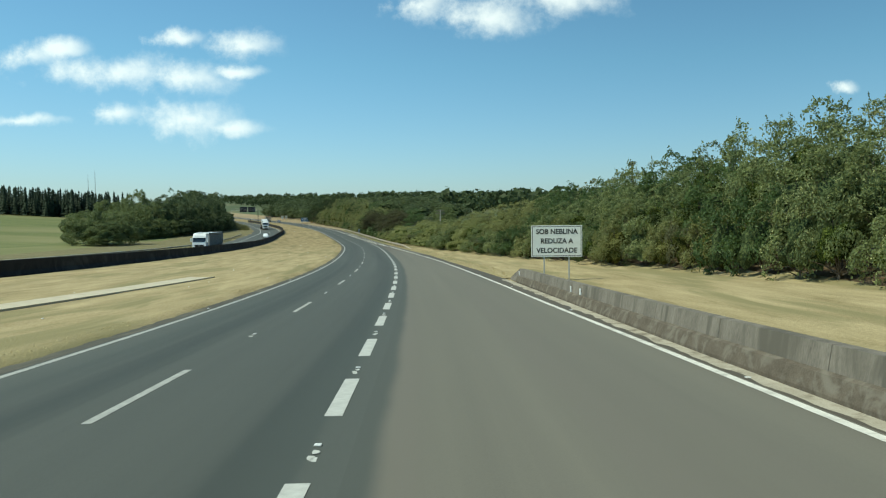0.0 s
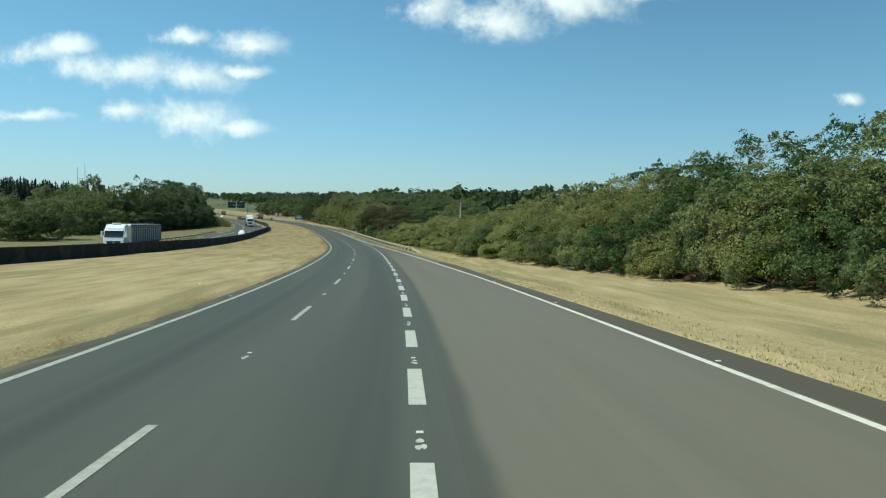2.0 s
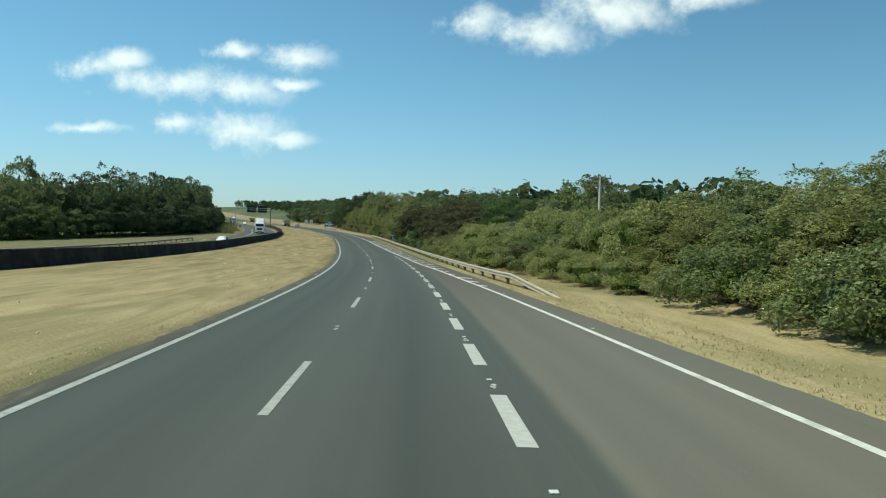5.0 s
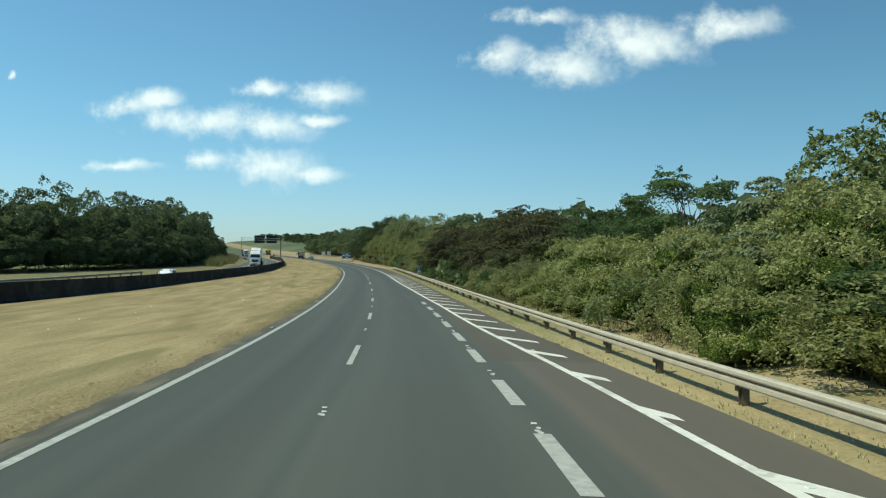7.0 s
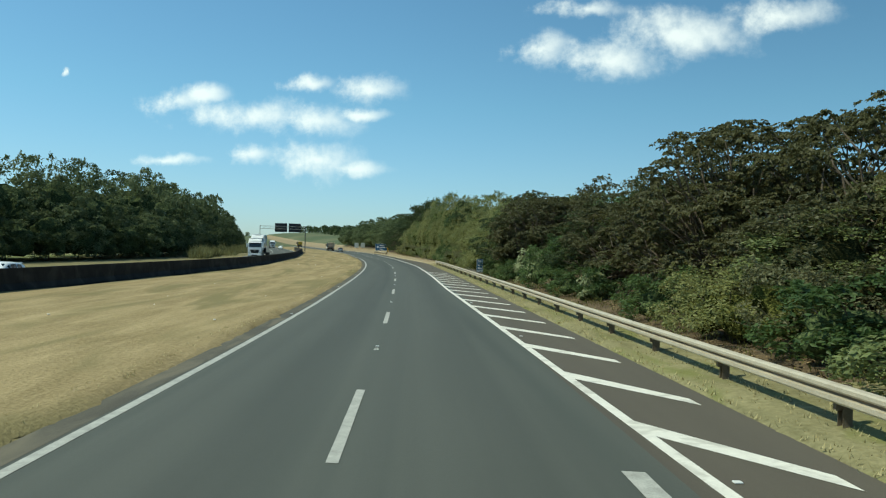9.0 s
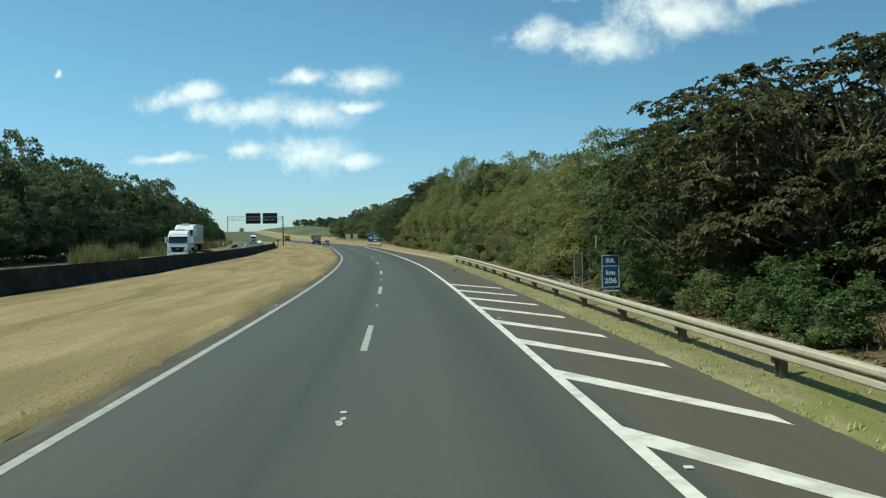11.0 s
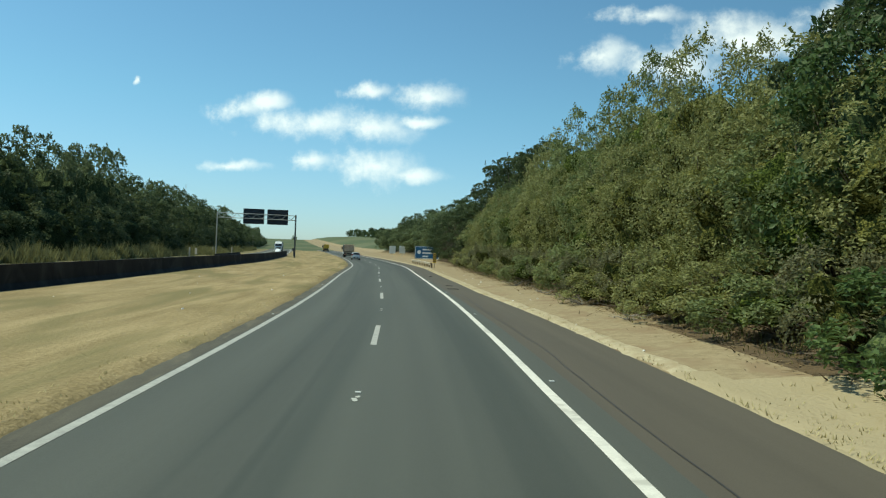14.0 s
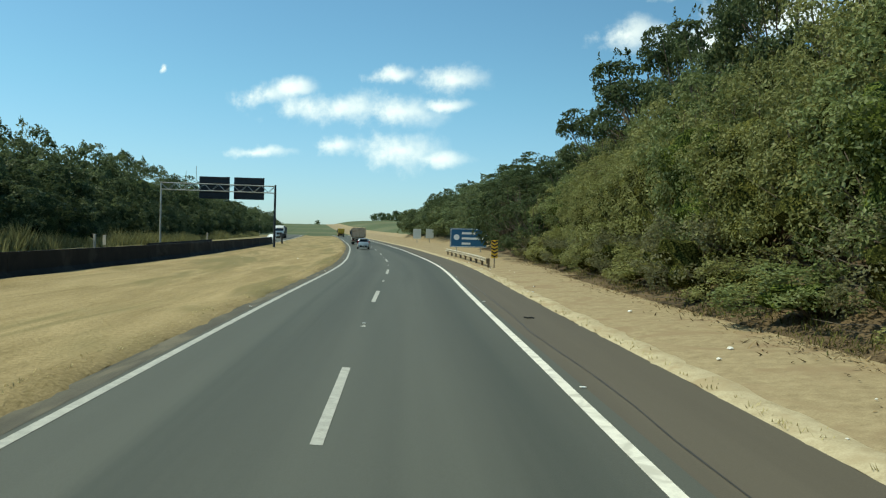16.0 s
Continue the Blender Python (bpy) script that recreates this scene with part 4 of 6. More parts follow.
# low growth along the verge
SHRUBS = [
    plant("shrub", "leafy green roadside shrub at the thicket's foot", "shrub", 11, 3.2, 1.9, LEAF, SHADED_MASS, 22, 0.32, 2300, 0.080, sided=True, shoots=24, twigs=5),
    plant("shrub", "yellow-green roadside shrub with small leaves", "shrub", 12, 3.2, 2.0, LEAF_YELLOW, SHADED_MASS_YELLOW, 24, 0.30, 2800, 0.066, sided=True, shoots=30, twigs=6),
    plant("shrub", "dark green leafy shrub beside the verge", "shrub", 13, 3.4, 1.9, LEAF_DARK, SHADED_MASS_DARK, 20, 0.34, 2100, 0.092, sided=True, shoots=20, twigs=5),
    plant("shrub", "dull dry-leaved shrub with bare twigs", "shrub", 14, 3.0, 1.8, LEAF_DULL, SHADED_MASS_YELLOW, 22, 0.30, 2300, 0.060, sided=True, shoots=40, twigs=22),
    plant("shrub", "leafy green shrub dotted with cream blossom", "shrub", 15, 3.4, 2.0, LEAF, SHADED_MASS_DARK, 22, 0.32, 2200, 0.085, sided=True, shoots=26, blossom=260, twigs=4),
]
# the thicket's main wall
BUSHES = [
    plant("tall_bush", "tall green bush with clumped leaves on the bank", "bush", 41, 8.0, 3.0, LEAF, SHADED_MASS, 46, 0.25, 5200, 0.095, sided=True),
    plant("tall_bush", "tall yellow-green bush with small leaves on the bank", "bush", 42, 8.0, 3.1, LEAF_YELLOW, SHADED_MASS_YELLOW, 52, 0.23, 6500, 0.080, sided=True, shoots=70),
    plant("tall_bush", "tall dark green bush in the thicket", "bush", 43, 8.2, 2.9, LEAF_DARK, SHADED_MASS_DARK, 40, 0.28, 4700, 0.105, sided=True, flat=0.7),
    plant("tall_bush", "tall bronze-green bush in the thicket", "bush", 44, 8.0, 3.1, LEAF_BROWN, SHADED_MASS_BROWN, 42, 0.26, 5000, 0.100, sided=True, flat=0.7),
    plant("tall_bush", "tall green bush with pale blossom on its clumps", "bush", 45, 8.0, 3.0, LEAF, SHADED_MASS_DARK, 44, 0.26, 4800, 0.100, sided=True, blossom=420),
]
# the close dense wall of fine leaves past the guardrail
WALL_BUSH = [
    plant("tall_bush", "dense yellow-green bush with fine leaves close to the shoulder", "bush", 51, 8.0, 2.9, LEAF_YELLOW, SHADED_MASS_YELLOW, 75, 0.20, 8000, 0.072, sided=True, shoots=110, shoot=0.6, twigs=10),
    plant("tall_bush", "dense green bush with fine leaves close to the shoulder", "bush", 52, 8.0, 3.0, LEAF, SHADED_MASS, 70, 0.21, 7800, 0.075, sided=True, shoots=90, shoot=0.6, twigs=10),
    plant("tall_bush", "dense olive-green bush with arching shoots close to the shoulder", "bush", 53, 8.0, 2.9, LEAF_YELLOW, SHADED_MASS_YELLOW, 66, 0.22, 7800, 0.075, sided=True, shoots=130, shoot=0.9, twigs=10),
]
TREES = [
    plant("tree", "leafy green tree in the roadside wood", "tree", 21, 14.0, 5.6, LEAF_WOOD, SHADED_MASS_DARK, 60, 0.22, 3400, 0.26, shoots=16, shoot=0.7, slim=0.85, limbs=False, rough=0.8, small=True, inside=0.9),
    plant("tree", "dark green tree in the roadside wood", "tree", 22, 14.0, 5.8, LEAF_SHADE, SHADED_MASS_DARK, 56, 0.23, 3400, 0.26, shoots=16, shoot=0.7, slim=0.85, limbs=False, rough=0.8, small=True, inside=0.9),
    plant("tree", "olive-green broad-crowned tree in the roadside wood", "tree", 23, 12.0, 5.4, LEAF_WOOD, SHADED_MASS_DARK, 56, 0.22, 3400, 0.25, shoots=16, shoot=0.7, slim=0.85, limbs=False, rough=0.9, small=True, inside=0.9),
]
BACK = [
    plant("tall_bush", "green bush far back in the thicket", "bush", 46, 8.0, 3.2, LEAF, SHADED_MASS, 40, 0.25, 3000, 0.12, slim=0.85, sided=True, small=True, shoots=40, limbs=False, inside=0.86),
    plant("tall_bush", "yellow-green bush far back in the thicket", "bush", 47, 8.0, 3.2, LEAF_YELLOW, SHADED_MASS_YELLOW, 44, 0.24, 3000, 0.11, slim=0.85, sided=True, small=True, shoots=50, limbs=False, inside=0.86),
    plant("tall_bush", "dark green bush far back in the thicket", "bush", 48, 8.0, 3.2, LEAF_DARK, SHADED_MASS_DARK, 40, 0.26, 2800, 0.13, slim=0.85, sided=True, small=True, shoots=36, limbs=False, inside=0.86),
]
LAYERED = [
    plant("tall_tree", "bronze-green tree with layered drooping sprays of leaves", "tree", 32, 9.5, 4.4, LEAF_BROWN, SHADED_MASS_BROWN, 60, 0.26, 11000, 0.18, foot=0.06, flat=0.5, shoots=0, style="whorl", slim=0.40, trunk=0.2, inside=0.5),
    plant("tall_tree", "dark green tree with layered drooping branches", "tree", 33, 9.0, 4.3, LEAF_SHADE, SHADED_MASS_DARK, 56, 0.27, 10000, 0.18, foot=0.06, flat=0.5, shoots=0, style="whorl", slim=0.40, trunk=0.2, inside=0.5),
]
OPEN = [
    plant("tall_tree", "tall dark tree with flat feathery pads of leaves on bare limbs", "tree", 31, 11.0, 4.4, LEAF_DARK, None, 34, 0.26, 9000, 0.125, foot=0.40, flat=0.45, shoots=30, shoot=0.6, trunk=0.13, lowest=-0.35, rough=1.1),
    plant("tall_tree", "tall deep green tree with an open feathery crown", "tree", 34, 12.0, 4.8, LEAF_SHADE, None, 38, 0.25, 9500, 0.125, foot=0.34, flat=0.5, shoots=40, shoot=0.8, trunk=0.22, lowest=-0.4, rough=1.3),
]
UMBRELLA = [plant("umbrella_tree", "slender pale-stemmed tree with umbrella clusters of large leaves", "tree", 35, 8.0, 2.2, LEAF_PALE, None, 14, 0.40, 1500, 0.27, foot=0.42, flat=0.45, shoots=0, style="whorl", slim=0.3, trunk=0.09,
                  bark=BARK_PALE, lowest=-0.2, rough=0.5)]
PLUME = [plant("plume_tree", "blue-green tree with long feathery upright shoots", "tree", 36, 8.0, 2.6, LEAF_DARK, None, 26, 0.26, 2600, 0.10, foot=0.2, flat=0.9, shoots=170, shoot=1.7, trunk=0.12, rough=0.7)]
CREAM = [plant("cream_shrub", "shrub with whorls of large cream-green leaves", "shrub", 37, 3.0, 1.7, LEAF_CREAM, SHADED_MASS_DARK, 24, 0.27, 1500, 0.17, flat=0.6, shoots=0, style="whorl", slim=0.26, foot=0.05, bark=BARK_PALE)]
PALE_BUSH = [plant("pale_bush", "broad pale green bush dotted with yellowish leaf tips", "bush", 38, 4.4, 2.9, LEAF_LIME, SHADED_MASS, 46, 0.24, 4800, 0.085, shoots=90, shoot=0.5, blossom=420)]
GREY_BUSH = [plant("grey_bush", "low grey-green bush of fine dry twigs", "bush", 39, 3.2, 2.3, LEAF_DULL, SHADED_MASS_YELLOW, 36, 0.26, 4200, 0.052, shoots=150, shoot=0.7, twigs=50)]
EDGE_TREE = [plant("tree", "leafy olive-green tree at the end of the wood", "tree", 24, 10.0, 4.6, LEAF, SHADED_MASS_DARK, 60, 0.25, 7000, 0.19, shoots=60, shoot=0.8, limbs=False, rough=0.7, inside=0.72)]
CANOPY = table((10, 12.2), (50, 11.6), (61, 10.2), (76, 9.5), (86, 9.4), (95, 8.6), (104, 7.6), (116, 7.1), (129, 6.4), (148, 6.0), (160, 5.4), (174, 5.4), (188, 5.6), (193, 5.4), (197, 4.0), (220, 4.0), (226, 7.8), (230, 8.9), (243, 8.8), (248, 7.6), (252, 5.4), (260, 5.4),
               (264, 7.2), (271, 7.4), (276, 8.0), (281, 8.2), (290, 8.4), (302, 8.6), (315, 8.8), (328, 10.2), (345, 12.0), (360, 13.2), (400, 12.6), (415, 11), (430, 10.5), (470, 14), (560, 15), (700, 12))
rng = np.random.default_rng(5)
used = set()


def put(kinds, choice, y, o, top, wide=1.0, sink=0.15):
    """A plant of the given kind at a place, grown so that it reaches top metres over the road."""
    src = kinds[choice]
    p = land(y, o)
    h = max(1.4, (top - bank(y, o) + sink) * (0.94 + 0.18 * rng.random()))
    s = h / HEIGHT[id(src)]
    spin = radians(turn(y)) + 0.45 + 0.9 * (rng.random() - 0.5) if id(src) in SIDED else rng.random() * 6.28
    m = Matrix.LocRotScale((p.x, p.y, p.z - sink), Euler((0, 0, spin)), None)
    if id(src) in used:
        ob = copy_thing(src, m)
    else:
        ob = src
        ob.matrix_basis = m
        used.add(id(src))
    w = wide * (0.88 + 0.24 * rng.random())
    ob.scale = (w, w, s)
    return ob


def land(y, o):
    """A place on the land."""
    p = at(y, o)
    return Vector((p.x, p.y, p.z + bank(y, o)))


def leaf_mix(y):
    """Shares of green, yellow-green, dark, bronze and blossoming tall bushes."""
    if 206 < y < 280:
        return [0.15, 0.0, 0.45, 0.40, 0.0]
    if y < 95:
        return [0.38, 0.06, 0.32, 0.0, 0.24]
    if y < 172:
        return [0.26, 0.66, 0.04, 0.0, 0.04]
    return [0.45, 0.35, 0.20, 0.0, 0.0]


def shrub_mix(y):
    """Shares of green, yellow-green, dark, dull and blossoming shrubs."""
    if 306 < y < 336:
        return [0.15, 0.15, 0.45, 0.25, 0.0]
    if y > 284:
        return [0.06, 0.52, 0.02, 0.40, 0.0]
    if y < 130:
        return [0.36, 0.14, 0.22, 0.10, 0.18]
    return [0.32, 0.34, 0.22, 0.12, 0.0]


def layered(y):
    """Stretches where layered trees stand right behind the verge, with only low growth before them."""
    return 225 < y < 249 or 262 < y < 280


# the verge's low growth
y = 20.0
while y < 428:
    if layered(y):
        if not 265 < y < 276 and rng.random() < 0.7:
            put(SHRUBS, 2, y, THICKET(y) + 1.3 + 0.8 * rng.random(), 1.9, 0.7)
    elif 112 < y < 186 and rng.random() < 0.4:
        put(PALE_BUSH, 0, y, THICKET(y) + (0.3 if y > 140 else 1.2) + rng.random(), 1.8 + 1.0 * rng.random(), 0.6)
    elif not (250 < y < 262 or 186 < y < 204):
        put(SHRUBS, int(rng.choice(5, p=shrub_mix(y))), y, THICKET(y) + (0.4 if 281 < y < 332 else 1.0) + rng.random(), (0.30 + 0.16 * rng.random()) * max(6.0, CANOPY(y)) if y < 284 else 2.0 + 1.2 * rng.random(), 0.95)
    y += 2.6 + 1.0 * rng.random()
# the wall behind it
y = 14.0
while y < 430:
    h = CANOPY(y)
    if layered(y):
        put(LAYERED, 0 if rng.random() < (0.6 if y < 250 else 0.3) else 1, y, THICKET(y) + 3.9 + rng.random(), 0.62 * h, 0.68)
    elif y > 284:
        put(WALL_BUSH, int(rng.choice(3, p=[0.45, 0.25, 0.30])), y, THICKET(y) + 3.1 + 0.9 * rng.random(), 0.66 * h, 0.88)
    elif 112 < y < 185 and rng.random() < 0.6:
        put(PALE_BUSH, 0, y, THICKET(y) + 3.4 + rng.random(), (0.55 + 0.25 * rng.random()) * h, 0.8)
    elif not (185 < y < 221 or 254 < y < 262):
        put(BUSHES, int(rng.choice(5, p=leaf_mix(y))), y, THICKET(y) + 3.6 + rng.random(), (0.6 if 172 < y < 194 else 0.70) * h, 0.88)
    y += 3.7 + 0.9 * rng.random()
y = 12.0
while y < 436:
    h = CANOPY(y)
    if layered(y):
        put(LAYERED, 0 if rng.random() < 0.75 else 1, y, THICKET(y) + 6.8 + 1.2 * rng.random(), 0.97 * h, 0.9, 0.3)
    elif y > 284:
        put(WALL_BUSH, int(rng.choice(3, p=[0.45, 0.25, 0.30])), y, THICKET(y) + 6.2 + 1.2 * rng.random(), h, 1.05)
    elif 112 < y < 185 and rng.random() < 0.45:
        put(PALE_BUSH, 0, y, THICKET(y) + 6.6 + rng.random(), (0.85 + 0.2 * rng.random()) * h, 1.0)
    elif not 185 < y < 221:
        put(BUSHES, int(rng.choice(5, p=leaf_mix(y))), y, THICKET(y) + 6.8 + 1.4 * rng.random(), (0.9 if 172 < y < 194 else 1.0) * h, 1.05)
    y += 4.6 + 1.2 * rng.random()
y = 10.0
while y < 470:
    if y > 284:
        put(BACK, int(rng.choice(3, p=[0.4, 0.45, 0.15])), y, THICKET(y) + 11.5 + 3 * rng.random(), 1.05 * CANOPY(y), 1.15)
    else:
        put(BACK, int(rng.choice(3, p=[0.45, 0.2, 0.35])), y, THICKET(y) + 12 + 3 * rng.random(), (0.7 if 212 < y < 240 else 1.04) * CANOPY(y - (16 if 195 < y < 250 else 0)), 1.12)
    y += 6.8 + 2 * rng.random()
# low growth behind the kilometre marker
for y, o, k, top, w in ((264.5, 10.4, 0, 2.0, 0.6), (268, 10.5, 2, 2.2, 0.6), (272.5, 10.6, 0, 2.1, 0.6), (276, 10.5, 2, 2.4, 0.6),
                       (263, 9.5, 2, 1.4, 0.5), (266.2, 9.6, 0, 1.5, 0.55), (269.6, 9.6, 2, 1.4, 0.5), (273, 9.7, 2, 1.5, 0.55), (276.4, 9.8, 0, 1.6, 0.5), (260.8, 9.4, 2, 1.1, 0.45)):
    put(SHRUBS, k, y, o, top, w)
# plants that stand out
for kinds, k, y, o, top, w in (
        (OPEN, 0, 192.5, 15.8, 6.9, 0.78), (EDGE_TREE, 0, 187.5, 21.6, 9.3, 0.75), (EDGE_TREE, 0, 181.5, 21.5, 8.4, 0.6), (UMBRELLA, 0, 189, 19.0, 7.2, 1.1), (UMBRELLA, 0, 187, 17.4, 6.4, 0.9), (UMBRELLA, 0, 183.5, 18.0, 6.2, 0.8), (UMBRELLA, 0, 185, 14.0, 4.4, 0.7), (UMBRELLA, 0, 180.5, 13.4, 4.2, 0.7),
        (BUSHES, 3, 246.5, 13.6, 7.0, 0.9), (BUSHES, 3, 221.5, 12.2, 4.4, 0.8), (LAYERED, 0, 222.8, 15.4, 7.8, 0.8), (LAYERED, 0, 228.5, 17.0, 8.3, 0.9), (LAYERED, 0, 231, 13.6, 8.2, 0.85), (LAYERED, 0, 265.4, 12.6, 7.7, 0.85), (LAYERED, 0, 266.4, 13.6, 7.5, 0.85), (LAYERED, 0, 268.5, 12.4, 7.4, 0.85), (LAYERED, 0, 262.5, 13.6, 5.0, 0.6), (LAYERED, 1, 270.5, 11.0, 6.2, 0.75), (LAYERED, 0, 274, 13.8, 7.8, 0.9), (LAYERED, 0, 278, 14.0, 8.2, 0.9), (OPEN, 1, 332, 15.6, 10.2, 0.7), (OPEN, 1, 338, 15.6, 11.0, 0.7), (BUSHES, 2, 335, 13.2, 9.6, 0.9), (PALE_BUSH, 0, 200.5, 12.5, 4.5, 0.95), (PALE_BUSH, 0, 196.2, 12.3, 4.5, 1.0), (PALE_BUSH, 0, 191.8, 12.0, 4.0, 0.95), (PALE_BUSH, 0, 187.6, 11.5, 2.9, 0.8), (PALE_BUSH, 0, 196, 16.5, 4.6, 1.0), (PALE_BUSH, 0, 202, 10.4, 2.0, 0.6), (PALE_BUSH, 0, 198.6, 10.5, 2.2, 0.6), (PALE_BUSH, 0, 194.6, 10.5, 2.2, 0.62), (PALE_BUSH, 0, 190.6, 10.6, 2.0, 0.6), (PLUME, 0, 213, 17.6, 6.8, 0.9), (PLUME, 0, 216.5, 18.6, 7.0, 0.9), (PLUME, 0, 209.5, 18.6, 6.4, 0.9), (PLUME, 0, 204, 18.8, 5.8, 0.9),
        (GREY_BUSH, 0, 205.6, 10.8, 2.4, 0.7), (GREY_BUSH, 0, 208.6, 11.4, 2.7, 0.8), (GREY_BUSH, 0, 212.5, 12.2, 3.0, 0.85), (CREAM, 0, 258.8, 10.5, 2.7, 0.8), (CREAM, 0, 256.8, 10.4, 2.0, 0.7), (CREAM, 0, 260.2, 11.4, 2.5, 0.7), (CREAM, 0, 237.5, 10.0, 1.6, 0.6),
        (OPEN, 0, 66, 31, 10.2, 0.6), (OPEN, 0, 95, 25, 8.8, 0.6), (OPEN, 0, 116, 30, 10.4, 0.7), (UMBRELLA, 0, 133, 19, 6.4, 0.8), (UMBRELLA, 0, 126, 21, 6.8, 0.8),
        (OPEN, 1, 395, 18.0, 14.2, 0.85), (OPEN, 1, 403, 17.4, 14.8, 0.9), (OPEN, 1, 412, 17.2, 15.2, 0.9), (OPEN, 1, 421, 17.0, 13.2, 0.85), (OPEN, 1, 429, 17.0, 10.6, 0.8), (OPEN, 1, 438, 17.6, 9.6, 0.85),
        (LAYERED, 1, 424, 12.6, 6.5, 0.8), (LAYERED, 1, 431, 13.0, 7.5, 0.85), (LAYERED, 1, 439, 13.6, 8.5, 0.9), (LAYERED, 1, 447, 15.0, 9.0, 0.9)):
    put(kinds, k, y, o, top, w, 0.3)
# beyond the bend
y = 442.0
while y < 640:
    for o in (THICKET(y) + 3, THICKET(y) + 9, THICKET(y) + 17):
        put(TREES, int(rng.choice(3, p=[0.35, 0.45, 0.2])), y, o + 2 * rng.random(), (0.72 if o < THICKET(y) + 5 else 1.0) * CANOPY(y), 1.0, 0.3)
    y += 8.5
# the wood behind the thicket
y = 300.0
while y < 440:
    for o in (THICKET(y) + 24, THICKET(y) + 38):
        put(TREES, int(rng.choice(3)), y, o + 6 * rng.random(), CANOPY(y) + 1.0 + 0.03 * o, 1.15, 0.3)
    y += 13 + 3 * rng.random()
# wood beside the oncoming lanes
WOOD = table((225, -62), (270, -51), (302, -42), (330, -38.5), (700, -37.5))
WOOD_TOP = table((225, 8.8), (245, 11.2), (268, 14.4), (320, 15.6), (420, 16.0), (480, 16.0), (540, 15), (640, 13.5), (900, 13.5))
for back, share, wide, step in ((1.5, 0.5, 0.7, 5.6), (6.5, 0.92, 0.95, 7.2), (14, 1.03, 1.15, 9.5)):
    y = 226.0 + back
    while y < 900:
        early = y < 262
        put(EDGE_TREE if early else TREES, 0 if early else int(rng.choice(3)), y, WOOD(y) - back - 1.5 * rng.random(), share * WOOD_TOP(y) * (0.88 + 0.25 * rng.random()), wide, 0.3)
        y += (step + rng.random()) * (1.6 if y > 640 else 1.0)
for y, o, top, w in ((184, -60, 6.2, 1.1), (189, -66, 7.4, 1.2), (194, -59, 6.8, 1.1), (199, -64, 8.2, 1.2), (204, -71, 7.8, 1.2)):
    put(EDGE_TREE, 0, y, o, top * (1.0 + 0.25 * rng.random()), w * 0.95, 0.3)
put(EDGE_TREE, 0, 1640, -4.5, 9.0, 1.0, 0.3)
# rounded clumps of tall grass before the wood
verts, faces = [], []
for k in range(60):
    y0 = 326 + 300 * (k + rng.random()) / 60
    o0, wide, tall = -32.4 - 3.6 * rng.random(), 1.4 + 2.2 * rng.random(), (1.4 if y0 < 460 else 0.8) + 1.5 * rng.random()
    for i in range(340):
        a, q = 6.28 * rng.random(), rng.random() ** 0.6
        p = land(y0 + 1.7 * wide * q * math.sin(a), o0 + 0.8 * wide * q * math.cos(a))
        h = tall * (1.05 - 0.55 * q * q) * (0.55 + 0.5 * rng.random())
        b = 6.28 * rng.random()
        side, lean = Vector((math.cos(b), math.sin(b), 0)) * 0.08, Vector((math.cos(b * 3), math.sin(b * 3), 0)) * h * 0.45
        base = len(verts)
        verts += [p - side, p + side, p + lean + Vector((0, 0, h))]
        faces.append((base, base + 1, base + 2))
TALL_GRASS = material("tall_yellow_green_grass", (0.145, 0.148, 0.062), (0.36, 0.345, 0.165), 0.85, 0.4, 3, 0, island=0.5, through=0.35, spec=0.2)
tagged(new("tall_grass", mesh_of("tall_grass", verts, faces, TALL_GRASS)), "clumps of tall pale olive grass before the wood", "grass", kind="stuff")

# fallen leaves and low weeds along the foot of the thicket
LITTER = material("fallen_leaves_and_twigs", (0.05, 0.036, 0.02), (0.30, 0.22, 0.12), 0.9, 2, 10, 0, island=0.9, spec=0.15)
WEEDS = material("low_green_weeds", (0.05, 0.06, 0.015), (0.27, 0.25, 0.08), 0.8, 1, 8, 0, island=0.8, through=0.35, spec=0.2)
for name, label, mat, count in (("fallen_leaves", "brown fallen leaves and twigs below the shrubs", LITTER, 30000), ("weeds", "low straggling weeds at the foot of the shrubs", WEEDS, 14000)):
    verts, faces = [], []
    for k in range(count):
        y = 150 + 280 * rng.random()
        edge = THICKET(y) + 0.9 * noise.noise((y * 0.35, 7.0, 2)) + 0.5 * noise.noise((y * 1.3, 3.0, 2))
        far = abs(rng.normal())
        o = edge + 1.3 - (0.85 if mat is LITTER else 0.55) * far
        if y < 330 and o < PAVED(y) + 1.9:
            continue
        p = land(y, o) + Vector((0, 0, 0.035))
        a = 6.28 * rng.random()
        base = len(verts)
        if mat is LITTER:
            ln = (0.03 + 0.04 * rng.random()) * (1 if rng.random() < 0.85 else 5)
            side = Vector((-math.sin(a), math.cos(a), 0)) * min(ln * 0.5, 0.022)
            way = Vector((math.cos(a), math.sin(a), 0.5 * rng.random())) * ln
            verts += [p - way, p + side + Vector((0, 0, 0.01)), p + way, p - side]
            faces.append((base, base + 1, base + 2, base + 3))
        else:
            h = (0.08 + 0.25 * rng.random()) * (1.2 - 0.3 * min(far, 2.5))
            way = Vector((math.cos(a), math.sin(a), 0)) * h * 0.7
            side = Vector((-math.sin(a), math.cos(a), 0)) * 0.014
            verts += [p, p + way * 0.6 + side + Vector((0, 0, h * 0.8)), p + way + Vector((0, 0, h)), p + way * 0.6 - side + Vector((0, 0, h * 0.8))]
            faces.append((base, base + 1, base + 2, base + 3))
    tagged(new(name, mesh_of(name, verts, faces, mat)), label, "litter" if mat is LITTER else "weeds", kind="stuff")

